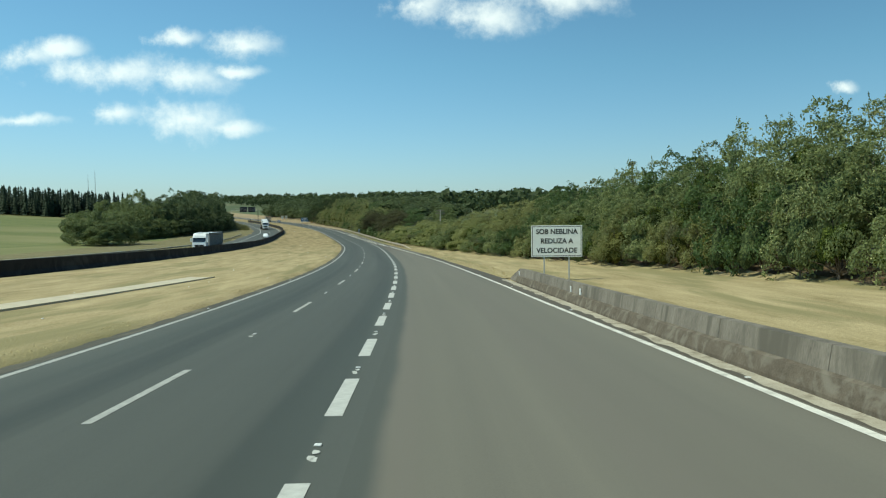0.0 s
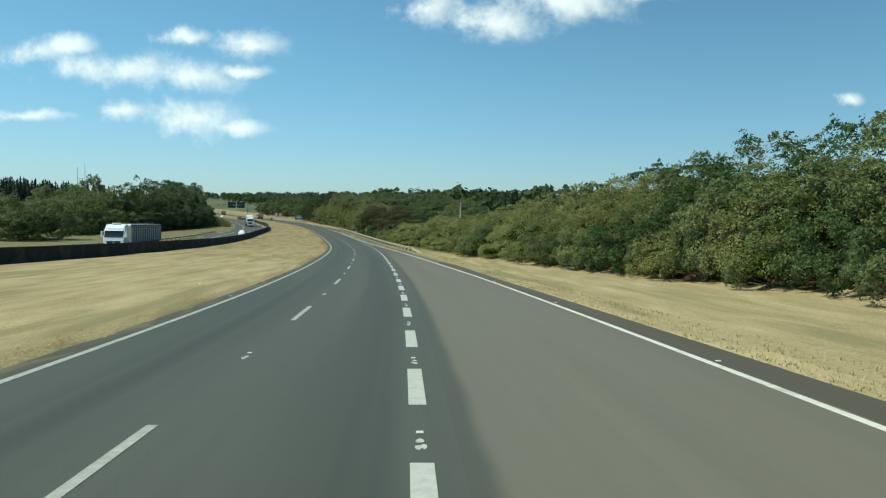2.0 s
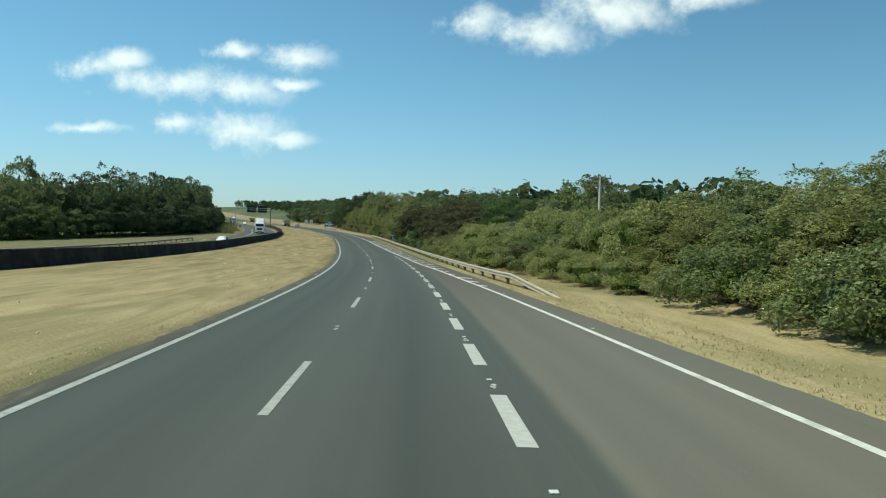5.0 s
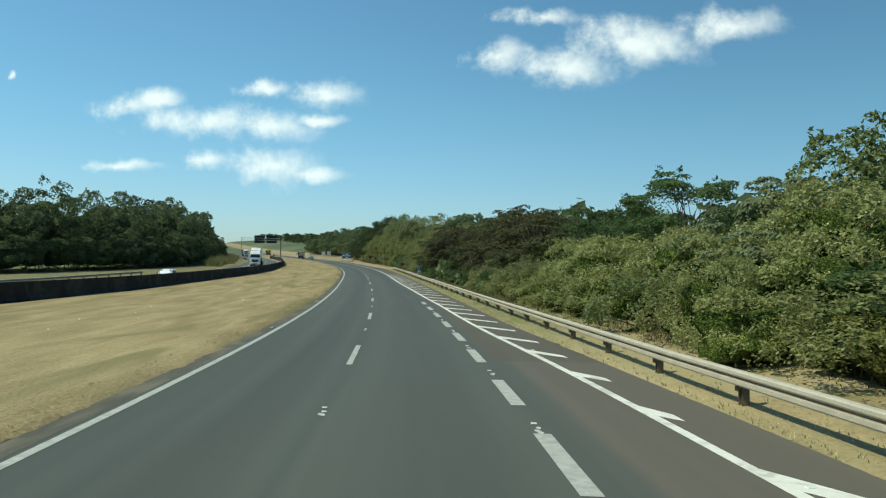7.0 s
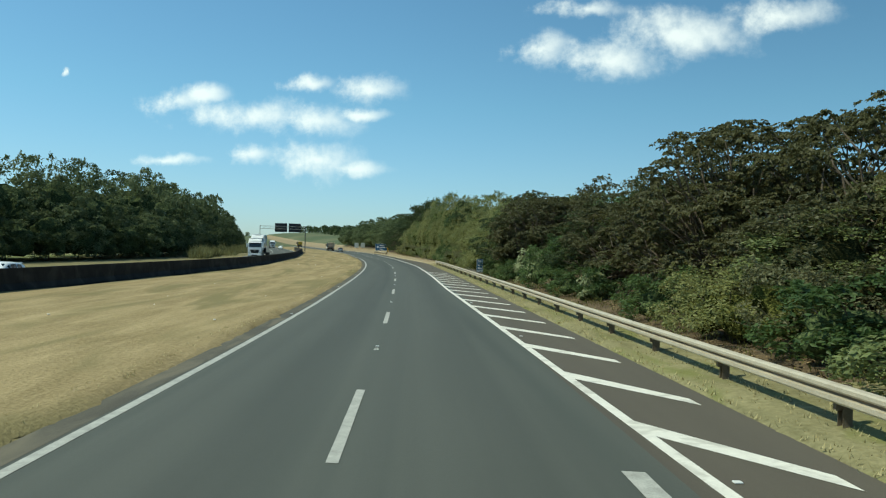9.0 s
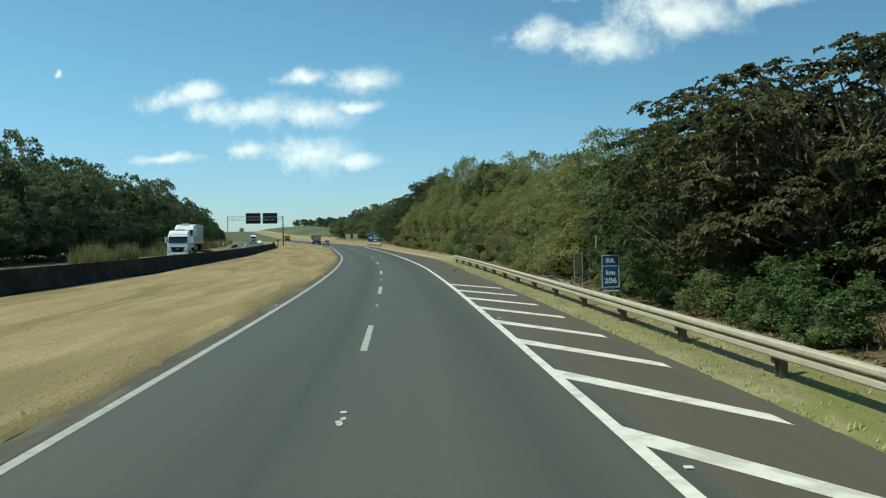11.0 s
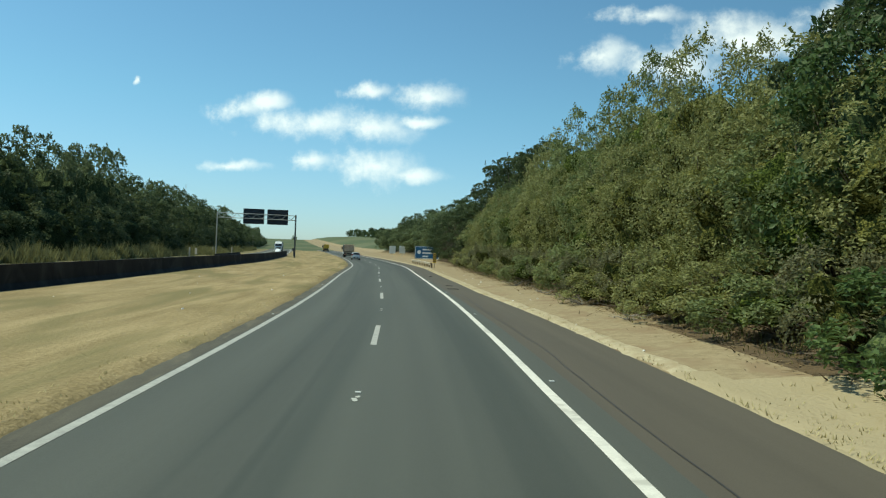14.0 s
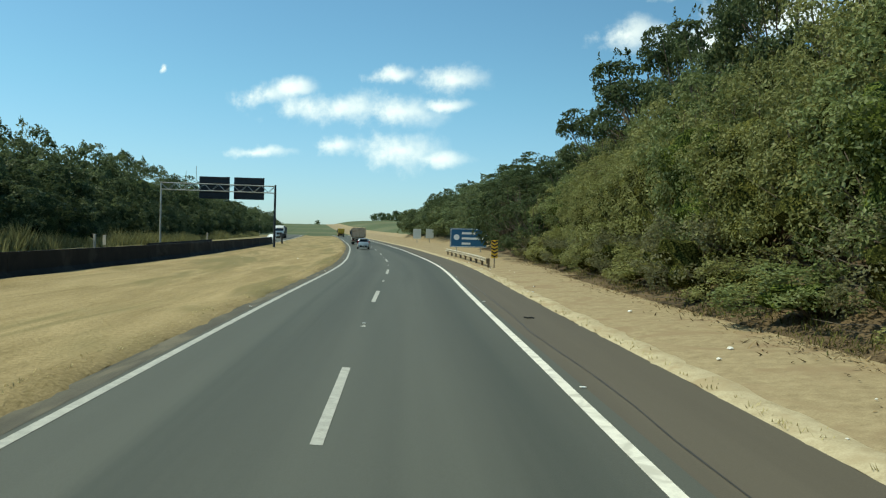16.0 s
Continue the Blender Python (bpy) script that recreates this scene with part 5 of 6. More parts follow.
# pine wood on the far side of the pasture, and woods to the skyline
verts, faces = [], []
rng2 = np.random.default_rng(9)
for i in range(420):
    x, y = -350 + 150 * rng2.random(), 500 + 60 * rng2.random()
    v, d = line(y)
    z = level(y) + bank(y, (x - v) / math.sqrt(1 + d * d)) - 1
    h = 15 + 6 * rng2.random()
    for t in range(9):
        zz, r = z + h * (0.12 + 0.1 * t), 2.7 * (1 - t / 9.5) + 0.3
        for s in range(7):
            a = 6.28 * (s + rng2.random()) / 7
            base = len(verts)
            q = np.array((x, y, zz + h * 0.10))
            e = np.array((x + r * math.cos(a), y + r * math.sin(a), zz - 0.6 * rng2.random()))
            g = np.array((x + r * math.cos(a + 0.8), y + r * math.sin(a + 0.8), zz - 0.3))
            verts += [tuple(q), tuple(e), tuple(g)]
            faces.append((base, base + 1, base + 2))
tagged(new("pine_wood", mesh_of("pine_wood", verts, faces, LEAF_PINE)), "dark pine plantation beyond the green pasture", "pine wood", kind="stuff")
verts, faces = [], []
for i in range(1900):
    y = 430 + 1110 * rng2.random() ** 1.2
    o = (-1 if rng2.random() < 0.35 else 1) * (24 + 420 * rng2.random() ** 1.3)
    if o < 0:
        o -= 240
    elif y > 640:
        o += 60
    if y < 640:
        if o < 0:
            continue
        o += 22
    elif rng2.random() < 0.35 and o > 0:
        y -= 400
        o = THICKET(y) + 45 + 110 * rng2.random()
    p = land(y, o)
    r = 3 + 3.5 * rng2.random()
    k = 60
    d = unit(rng2.normal(size=(k, 3)) + np.array((0, 0, 0.3)))
    c = np.array(p) + (0, 0, r * 0.95) + d * r * np.array((0.9, 0.9, 1.0)) * (0.7 + 0.4 * rng2.random((k, 1)))
    quads = blades(rng2, c, unit(d + rng2.normal(size=d.shape) * 0.4), 0.24 * r, 0.7)
    base = len(verts)
    verts += quads.reshape(-1, 3).tolist()
    faces += (np.arange(4 * k).reshape(-1, 4) + base).tolist()
tagged(new("distant_wood", mesh_of("distant_wood", verts, faces, LEAF_SHADE)), "hazy dark green woods on the far slopes", "woods", kind="stuff")

# ---------------------------------------------------------------- signs, gantry, poles
SIGN_WHITE = material("white_sign_face", (0.62, 0.64, 0.60), (0.74, 0.76, 0.71), 0.5, 2, 30, 0.02)
SIGN_BLUE = material("blue_sign_face", (0.006, 0.070, 0.165), (0.010, 0.10, 0.22), 0.45, 2, 30, 0.02)
SIGN_BACK = material("dark_sign_back", (0.012, 0.017, 0.024), (0.026, 0.032, 0.040), 0.7, 1.5, 20, 0.05)
SIGN_YELLOW = material("yellow_sign_face", (0.55, 0.33, 0.02), (0.70, 0.44, 0.03), 0.5, 3, 30, 0.02)
BLACK = material("black_paint", (0.010, 0.010, 0.010), (0.020, 0.020, 0.019), 0.6, 4, 40, 0.05)
LETTER_DARK = material("black_lettering", (0.012, 0.014, 0.014), (0.022, 0.024, 0.023), 0.6, 4, 40, 0)
LETTER_WHITE = material("white_lettering", (0.66, 0.68, 0.68), (0.78, 0.80, 0.80), 0.5, 4, 40, 0)
GALV = material("galvanised_post", (0.34, 0.34, 0.32), (0.50, 0.50, 0.47), 0.5, 3, 40, 0.05, metal=0.4)
WOOD_OLD = material("grey_weathered_wood", (0.13, 0.105, 0.08), (0.26, 0.22, 0.17), 0.85, 3, 30, 0.3, stretch=(1, 1, 0.15))
POLE_CONCRETE = material("pale_concrete_pole", (0.34, 0.32, 0.28), (0.48, 0.45, 0.40), 0.85, 2, 30, 0.1)


def lettering(text, size, mat, parent, m, wide=1.0, bold=0.0):
    """Flat raised letters, centred, facing the local -y."""
    cu = bpy.data.curves.new("lettering", "FONT")
    cu.body, cu.size, cu.align_x, cu.align_y, cu.extrude, cu.offset, cu.resolution_u = text, size, "CENTER", "CENTER", 0.004, bold, 3
    tmp = bpy.data.objects.new("lettering", cu)
    scene.collection.objects.link(tmp)
    me = bpy.data.meshes.new_from_object(tmp)
    bpy.data.objects.remove(tmp)
    me.name = "lettering"
    me.transform(m @ pose(0, 0, 0, 90, 0, 0) @ Matrix.Diagonal((wide, 1, 1, 1)))
    me.materials.clear()
    me.materials.append(mat)
    ob = new("lettering", me)
    ob.parent = parent
    return ob


def facing(p, deg):
    return Matrix.Translation(p) @ Matrix.Rotation(radians(deg), 4, "Z")


# fog warning board
m = facing((9.65, 48.85, level(48.9) + 0.2), -2)
board = thing("warning_sign", "white road sign with black words on two grey posts", "road sign", m=m)
part("panel", box(bmesh.new(), (-1.68, 0, 1.42), (1.68, 0.04, 3.5), 0.012), SIGN_WHITE, board)
bm = bmesh.new()
for lo, hi in (((-1.62, -0.005, 1.48), (1.62, 0.0, 1.515)), ((-1.62, -0.005, 3.405), (1.62, 0.0, 3.44)), ((-1.62, -0.005, 1.515), (-1.585, 0.0, 3.405)), ((1.585, -0.005, 1.515), (1.62, 0.0, 3.405))):
    box(bm, lo, hi)
part("border", bm, LETTER_DARK, board, "thin black border")
for words, z in (("SOB NEBLINA", 3.08), ("REDUZA A", 2.46), ("VELOCIDADE", 1.84)):
    lettering(words, 0.46, LETTER_DARK, board, pose(0, -0.006, z), 0.97, 0.011)
for x in (-0.82, 0.82):
    part("post", box(bmesh.new(), (x - 0.045, 0.04, -0.5), (x + 0.045, 0.13, 3.3), 0.008), GALV, board)

# kilometre marker
m = facing((-18.4, 271.6, level(271.6) + 0.12), 9)
km = thing("distance_marker", "blue kilometre marker with white border behind the guardrail", "road sign", m=m)
part("panel", box(bmesh.new(), (-0.31, 0, 0.62), (0.31, 0.02, 1.74), 0.006), SIGN_BLUE, km)
bm = bmesh.new()
for lo, hi in (((-0.30, -0.004, 0.63), (0.30, 0, 0.65)), ((-0.30, -0.004, 1.71), (0.30, 0, 1.73)), ((-0.30, -0.004, 0.65), (-0.28, 0, 1.71)), ((0.28, -0.004, 0.65), (0.30, 0, 1.71)), ((-0.28, -0.004, 1.35), (0.28, 0, 1.37))):
    box(bm, lo, hi)
part("border", bm, LETTER_WHITE, km, "white border")
for words, size, z, wide in (("SUL", 0.19, 1.54, 1.0), ("km", 0.23, 1.13, 1.15), ("206", 0.25, 0.85, 1.15)):
    lettering(words, size, LETTER_WHITE, km, pose(0, -0.006, z), wide, 0.005)
part("lower_strip", box(bmesh.new(), (-0.31, 0, 0.47), (0.31, 0.02, 0.56), 0.004), SIGN_BLUE, km)
for i in range(9):
    part("bar", box(bmesh.new(), (-0.28 + i * 0.063, -0.005, 0.49), (-0.235 + i * 0.063, 0.0, 0.54)), LETTER_WHITE, km)
part("post", box(bmesh.new(), (-0.035, 0.02, -0.5), (0.035, 0.09, 1.7), 0.006), WOOD_OLD, km)
m = facing(land(279.5, 8.9), 12)
back = thing("rear_sign", "small weathered sign in a pale frame seen from behind", "road sign", m=m)
part("panel", box(bmesh.new(), (-0.17, 0.005, 0.42), (0.17, 0.02, 1.46), 0.004), STEEL_RUST, back)
for name, lo, hi in (("frame_side", (-0.20, 0, -0.4), (-0.17, 0.03, 1.5)), ("frame_side", (0.17, 0, -0.4), (0.20, 0.03, 1.5)), ("frame_top", (-0.17, 0, 1.47), (0.17, 0.03, 1.5)), ("frame_bottom", (-0.17, 0, 0.39), (0.17, 0.03, 0.42))):
    part(name, box(bmesh.new(), lo, hi, 0.004), POLE_CONCRETE, back, "pale tubular frame")
stake = thing("stake", "thin pale upright stake beside the framed sign", "post", m=facing(land(279.9, 9.45), 0))
part("shaft", tube(bmesh.new(), (0, 0, -0.4), (0.05, 0.02, 1.35), 0.022, 0.018, 8), POLE_CONCRETE, stake)
slim = thing("slim_pole", "slender pale leaning pole among the leaves", "pole", m=facing(land(280.6, 9.9), 0))
part("shaft", tube(bmesh.new(), (0, 0, -0.5), (0.1, 0.05, 2.1), 0.035, 0.026, 10), POLE_CONCRETE, slim)
# dead branches on the verge
r = np.random.default_rng(19)
for y, o, ln in ((279.0, 8.5, 1.5), (280.6, 8.6, 1.7), (282.0, 8.7, 1.4), (283.6, 8.8, 1.6), (341.5, 8.9, 1.2), (349, 9.2, 1.4), (357.5, 9.3, 1.3), (366, 9.2, 1.5)):
    dead = thing("dead_branch", "bare pale fallen branch lying at the thicket's foot", "branch", m=facing(land(y, o), 0))
    for k in range(8):
        bm = bmesh.new()
        a = 6.28 * r.random()
        way = Vector((math.cos(a), math.sin(a), 0.15 + 0.35 * r.random())) * ln * (0.5 + 0.5 * r.random())
        limb_path(bm, r, (0, 0, 0.03), way, 0.022, 0.005, 4, 4)
        for q in (0.45, 0.7):
            limb_path(bm, r, way * q, way * q + Vector((r.normal(), r.normal(), 0.3 * r.random())) * ln * 0.18, 0.009, 0.003, 2, 3)
        part("bough", bm, BARK_PALE, dead)

# large blue direction sign and its neighbours
m = facing((-63.1, 453, level(453) + bank(453, 9.0)), 12)
blue = thing("direction_sign", "large blue direction sign with white border beside the shoulder", "road sign", m=m)
part("panel", box(bmesh.new(), (-2.3, 0, 0.75), (2.3, 0.05, 3.1), 0.02), SIGN_BLUE, blue)
bm = bmesh.new()
for lo, hi in (((-2.24, -0.006, 0.80), (2.24, 0, 0.86)), ((-2.24, -0.006, 2.99), (2.24, 0, 3.05)), ((-2.24, -0.006, 0.86), (-2.18, 0, 2.99)), ((2.18, -0.006, 0.86), (2.24, 0, 2.99))):
    box(bm, lo, hi)
part("border", bm, LETTER_WHITE, blue, "white border")
for x0, x1, z in ((-0.85, 0.85, 2.5), (-0.85, 1.85, 1.86), (-0.85, 0.25, 1.22)):
    part("bar", box(bmesh.new(), (x0, -0.007, z - 0.13), (x1, 0, z + 0.13)), LETTER_WHITE, blue, "illegible white line of words")
bm = bmesh.new()
tube(bm, (-1.5, 0.0, 2.0), (-1.5, -0.008, 2.0), 0.36, 0.36, 20)
part("disc", bm, LETTER_WHITE, blue, "round white route mark")
for x in (-1.5, 1.5):
    part("post", box(bmesh.new(), (x - 0.06, 0.05, -0.6), (x + 0.06, 0.17, 2.9), 0.01), GALV, blue)
m = facing(land(414.8, 7.6), 14)
haz = thing("hazard_marker", "upright board with yellow and black diagonal stripes on a post", "road sign", m=m)
part("panel", box(bmesh.new(), (-0.23, 0, 0.75), (0.23, 0.02, 2.05), 0.006), SIGN_YELLOW, haz)
for i in range(5):
    bm = bmesh.new()
    z = 0.80 + 0.25 * i
    vs = [bm.verts.new(c) for c in ((-0.22, -0.004, z + 0.12), (0.0, -0.004, z), (0.22, -0.004, z + 0.12), (0.22, -0.004, z + 0.235), (0.0, -0.004, z + 0.115), (-0.22, -0.004, z + 0.235))]
    bm.faces.new((vs[0], vs[1], vs[4], vs[5])), bm.faces.new((vs[1], vs[2], vs[3], vs[4]))
    part("stripe", bm, BLACK, haz)
part("post", box(bmesh.new(), (-0.035, 0.02, -0.5), (0.035, 0.09, 1.95), 0.006), WOOD_OLD, haz)
for y, o in ((527, 12.5), (531, 15.8)):
    s = thing("square_sign", "small plain white sign on a post beyond the bend", "road sign", m=facing(land(y, o), 20))
    part("panel", box(bmesh.new(), (-0.9, 0, 1.0), (0.9, 0.04, 3.2), 0.01), SIGN_WHITE, s)
    part("post", box(bmesh.new(), (-0.06, 0.04, -0.6), (0.06, 0.16, 3.0), 0.01), GALV, s)

# low barrier, marker and pole beyond the oncoming lanes
low = thing("side_barrier", "low dark concrete barrier at the far edge of the oncoming lanes", "barrier", kind="structure")
for k in range(7):
    y = 443 + 6 * k
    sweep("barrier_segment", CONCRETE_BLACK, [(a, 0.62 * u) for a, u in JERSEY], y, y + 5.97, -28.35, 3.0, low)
marker = thing("marker_post", "pale weathered marker board on a short post", "road sign", m=facing(land(432.1, -29.9), 0))
part("board", box(bmesh.new(), (-0.19, 0, 0.45), (0.19, 0.03, 1.5), 0.01), POLE_CONCRETE, marker)
part("post", box(bmesh.new(), (-0.05, 0.03, -0.4), (0.05, 0.11, 1.35), 0.01), WOOD_OLD, marker)
far_pole = thing("pole", "slim pale pole standing before the wood", "pole", m=facing(land(680, -37.2), 0))
part("shaft", tube(bmesh.new(), (0, 0, -0.5), (0, 0, 6.9), 0.16, 0.10, 10), POLE_CONCRETE, far_pole)
# sign gantry over the oncoming lanes
gz = level(458)
m = facing((-92.1, 459.0, gz), 17)
gantry = thing("sign_gantry", "grey steel gantry with two dark sign boards over the oncoming lanes", "gantry", m=m)
for x, r in ((0.0, 0.17), (-15.7, 0.13)):
    part("column", tube(bmesh.new(), (x, 0, -0.4), (x, 0, 8.9), r, r * 0.85, 14), GALV if x else SIGN_BACK, gantry)
bm = bmesh.new()
for z in (7.75, 8.7):
    for yy in (-0.3, 0.3):
        tube(bm, (-15.7, yy, z + 0.1), (0.0, yy, z), 0.055, 0.055, 8)
part("chord", bm, GALV, gantry)
for i in range(16):
    bm = bmesh.new()
    x0, x1 = -15.7 + i * 0.98125, -15.7 + (i + 1) * 0.98125
    for yy in (-0.3, 0.3):
        tube(bm, (x0, yy, 7.8), (x1, yy, 8.75), 0.028, 0.028, 6) if i % 2 else tube(bm, (x0, yy, 8.75), (x1, yy, 7.8), 0.028, 0.028, 6)
    part("brace", bm, GALV, gantry)
for x0 in (-10.6, -5.8):
    sb = part("sign_board", box(bmesh.new(), (x0, 0.36, 6.75), (x0 + 4.2, 0.44, 9.85), 0.02), SIGN_BACK, gantry, "dark back of a sign board")
    for i in range(5):
        part("stiffener", box(bmesh.new(), (x0 + 0.1, 0.31, 7.0 + 0.65 * i), (x0 + 4.1, 0.36, 7.06 + 0.65 * i)), BLACK, sb)
bin_ = thing("delineator_post", "short dark post at the end of the median barrier", "post", m=facing(at(482, -15.2, 0.05), 0))
part("shaft", tube(bmesh.new(), (0, 0, -0.3), (0, 0, 1.5), 0.16, 0.14, 10), BLACK, bin_)
part("cap", box(bmesh.new(), (-0.3, -0.3, 1.3), (0.3, 0.3, 1.9), 0.08), SIGN_BACK, bin_)
for y, o in ((432, -31.0), (460, -31.5), (500, -32)):
    d = thing("marker_post", "pale short marker post beside the oncoming lanes", "post", "marker posts", facing(land(y, o), 0))
    part("shaft", box(bmesh.new(), (-0.12, -0.1, -0.4), (0.12, 0.1, 1.6), 0.02), POLE_CONCRETE, d)


def utility_pole(place, tall, mat, arms, label, deg):
    p = thing("utility_pole", label, "utility pole", m=facing(place, deg))
    part("shaft", tube(bmesh.new(), (0, 0, -1.0), (0, 0, tall), 0.14, 0.095, 14), mat, p)
    for z, half in arms:
        part("crossarm", box(bmesh.new(), (-half, -0.07, z - 0.07), (half, 0.07, z + 0.07), 0.012), WOOD_OLD, p)
        for k in (-0.9, -0.45, 0.45, 0.9):
            bm = bmesh.new()
            tube(bm, (half * k, 0, z + 0.07), (half * k, 0, z + 0.16), 0.02, 0.02, 8)
            tube(bm, (half * k, 0, z + 0.15), (half * k, 0, z + 0.27), 0.055, 0.035, 8)
            part("insulator", bm, BLACK, p)
        bm = bmesh.new()
        tube(bm, (-half * 0.55, 0.06, z - 0.05), (0, 0.1, z - 0.6), 0.02, 0.02, 6)
        tube(bm, (half * 0.55, 0.06, z - 0.05), (0, 0.1, z - 0.6), 0.02, 0.02, 6)
        part("brace", bm, STEEL_RUST, p)
    return p


b = land(76.6, 28)
utility_pole((23.0, 76.6, b.z), 8.4 - b.z, BLACK, ((8.1 - b.z, 0.3),), "dark wooden utility pole standing in the thicket", 0)
b = land(172.7, 17.5)
utility_pole((7.0, 172.7, b.z), 4.75 - b.z, POLE_CONCRETE, ((4.55 - b.z, 0.95), (3.95 - b.z, 1.1)), "pale utility pole with two crossarms among the shrubs", 8)
for x, y, h in ((-378, 900, 46), (-372, 905, 50)):
    t = thing("radio_mast", "thin far radio mast on the horizon", "mast", m=facing((x, y, level(y)), 0))
    for i in range(8):
        z = h * i / 8
        part("section", tube(bmesh.new(), (0, 0, z), (0, 0, z + h / 8 + 0.01), 0.55 - 0.05 * i, 0.5 - 0.05 * i, 6), GALV, t)

# ---------------------------------------------------------------- small things on the road
STUD = material("white_road_stud", (0.55, 0.55, 0.52), (0.78, 0.78, 0.74), 0.4, 8, 60, 0.1)


def stud_mesh():
    bm = bmesh.new()
    box(bm, (-0.05, -0.045, 0.0), (0.05, 0.045, 0.018), 0.007)
    me = bpy.data.meshes.new("road_stud")
    bm.to_mesh(me)
    bm.free()
    me.materials.append(STUD)
    return me


def smear_mesh(seed):
    r = np.random.default_rng(seed)
    bm = bmesh.new()
    for k in range(3):
        cx, cy = (r.random() - 0.5) * 0.12, (r.random() - 0.5) * 0.5
        ring = [bm.verts.new((cx + (0.035 + 0.03 * r.random()) * math.cos(a), cy + (0.06 + 0.07 * r.random()) * math.sin(a), 0.0)) for a in np.linspace(0, 6.28, 9)[:-1]]
        bm.faces.new(ring)
    me = bpy.data.meshes.new("paint_spot")
    bm.to_mesh(me)
    bm.free()
    me.materials.append(PAINT)
    return me


STUDS, SPOTS = stud_mesh(), [smear_mesh(k) for k in range(4)]
spots = [(DASH(i) + 11.4, 0.0) for i in range(0, 24)] + [(MERGE(i) - 1.7, 3.63) for i in range(0, 31)]
spots += [(y, EDGE_LINE(y) + 0.28) for y in range(14, 440, 15)] + [(y, -3.95) for y in range(10, 440, 22)]
for n, (y, o) in enumerate(spots):
    s = new("road_stud", STUDS)
    s.matrix_basis = facing(at(y, o, 0.004), turn(y))
    tagged(s, "worn white reflective road stud glued to the asphalt", "road stud", "road studs")
    if o < 3.7 and o > -1:
        g = new("paint_spot", SPOTS[n % 4])
        g.matrix_basis = facing(at(y - 0.55, o + 0.02, 0.008), turn(y))
        g.parent = road
        g.matrix_parent_inverse = road.matrix_basis.inverted()
TAR = material("tar_seam", (0.030, 0.028, 0.026), (0.05, 0.047, 0.043), 0.6, 4, 30, 0.1)


def wiggle(o, a, k):
    return lambda y: o + a * noise.noise((y * k, 3.0, o)) + 0.3 * a * noise.noise((y * k * 4, 7.0, o))


ribbon("tar_seam", TAR, 286, 404, wiggle(4.42, 0.16, 0.13), lambda y: wiggle(4.42, 0.16, 0.13)(y) + 0.028 + 0.02 * noise.noise((y, 0, 0)), 0.009, 0.6, road, "thin black winding tar seam")
for y, o, ln, deg in ((366.7, 4.9, 0.5, 70), (362.65, 4.74, 0.75, 85), (300.5, 5.4, 0.35, 40), (384, 4.9, 0.3, 60)):
    r = np.random.default_rng(int(y))
    bm = bmesh.new()
    pts = [Vector((ln * (k / 5 - 0.5), 0.05 * r.normal(), 0.02 + 0.015 * r.random())) for k in range(6)]
    for a, c in zip(pts, pts[1:]):
        tube(bm, a, c, 0.022, 0.02, 6)
    me = bpy.data.meshes.new("rubber_strip")
    bm.to_mesh(me)
    bm.free()
    me.materials.append(BLACK)
    s = new("rubber_strip", me)
    s.matrix_basis = facing(at(y, o, 0.0), turn(y) + deg - 90)
    tagged(s, "black strip of torn tyre rubber on the shoulder", "debris")
LITTER = material("pale_litter", (0.55, 0.54, 0.50), (0.78, 0.77, 0.74), 0.7, 5, 40, 0.1)
r = np.random.default_rng(77)
for k in range(80):
    left = k % 3 != 0
    y = 20 + 410 * r.random()
    o = -5.5 - 10 * r.random() if left else PAVED(y) + 0.4 + 1.6 * r.random()
    if not left and y < 330:
        y = 330 + 90 * r.random()
        o = PAVED(y) + 0.4 + 1.8 * r.random()
    bm = bmesh.new()
    made = bmesh.ops.create_icosphere(bm, subdivisions=1, radius=0.025 + 0.05 * r.random())["verts"]
    for v in made:
        v.co *= 0.7 + 0.6 * r.random()
        v.co.z *= 0.5
    me = bpy.data.meshes.new("litter")
    bm.to_mesh(me)
    bm.free()
    me.materials.append(LITTER)
    s = new("litter", me)
    s.location = land(y, o) + Vector((0, 0, 0.05))
    tagged(s, "pale scrap of litter or stone in the grass", "litter", "litter on the verge")
# drain slab in the median
bm = bmesh.new()
prev = None
for k in range(12):
    y = 31 + 28 * k / 11
    o = -13.4 + 2.0 * k / 11
    ring = [bm.verts.new(at(y, o + a, u)) for a, u in ((-0.9, -0.1), (-0.9, 0.10), (-0.35, 0.045), (0.35, 0.045), (0.9, 0.10), (0.9, -0.1))]
    if prev:
        for j in range(5):
            bm.faces.new((prev[j], prev[j + 1], ring[j + 1], ring[j]))
    prev = ring
PALE = material("pale_dusty_concrete", (0.42, 0.36, 0.25), (0.58, 0.51, 0.38), 0.9, 1.0, 20, 0.3)
tagged(part("drain_channel", bm, PALE), "pale shallow concrete drain channel in the grass median", "drain", kind="structure")
for y, o in ((33.0, 11.60), (31.2, 11.62), (48.7, 11.62)):
    s = thing("reflector", "small white reflector plate on the concrete barrier", "reflector", m=facing(at(y, o + 0.17, 0.56), turn(y)))
    part("plate", box(bmesh.new(), (-0.02, -0.09, -0.12), (0.02, 0.09, 0.14), 0.01), STUD, s)

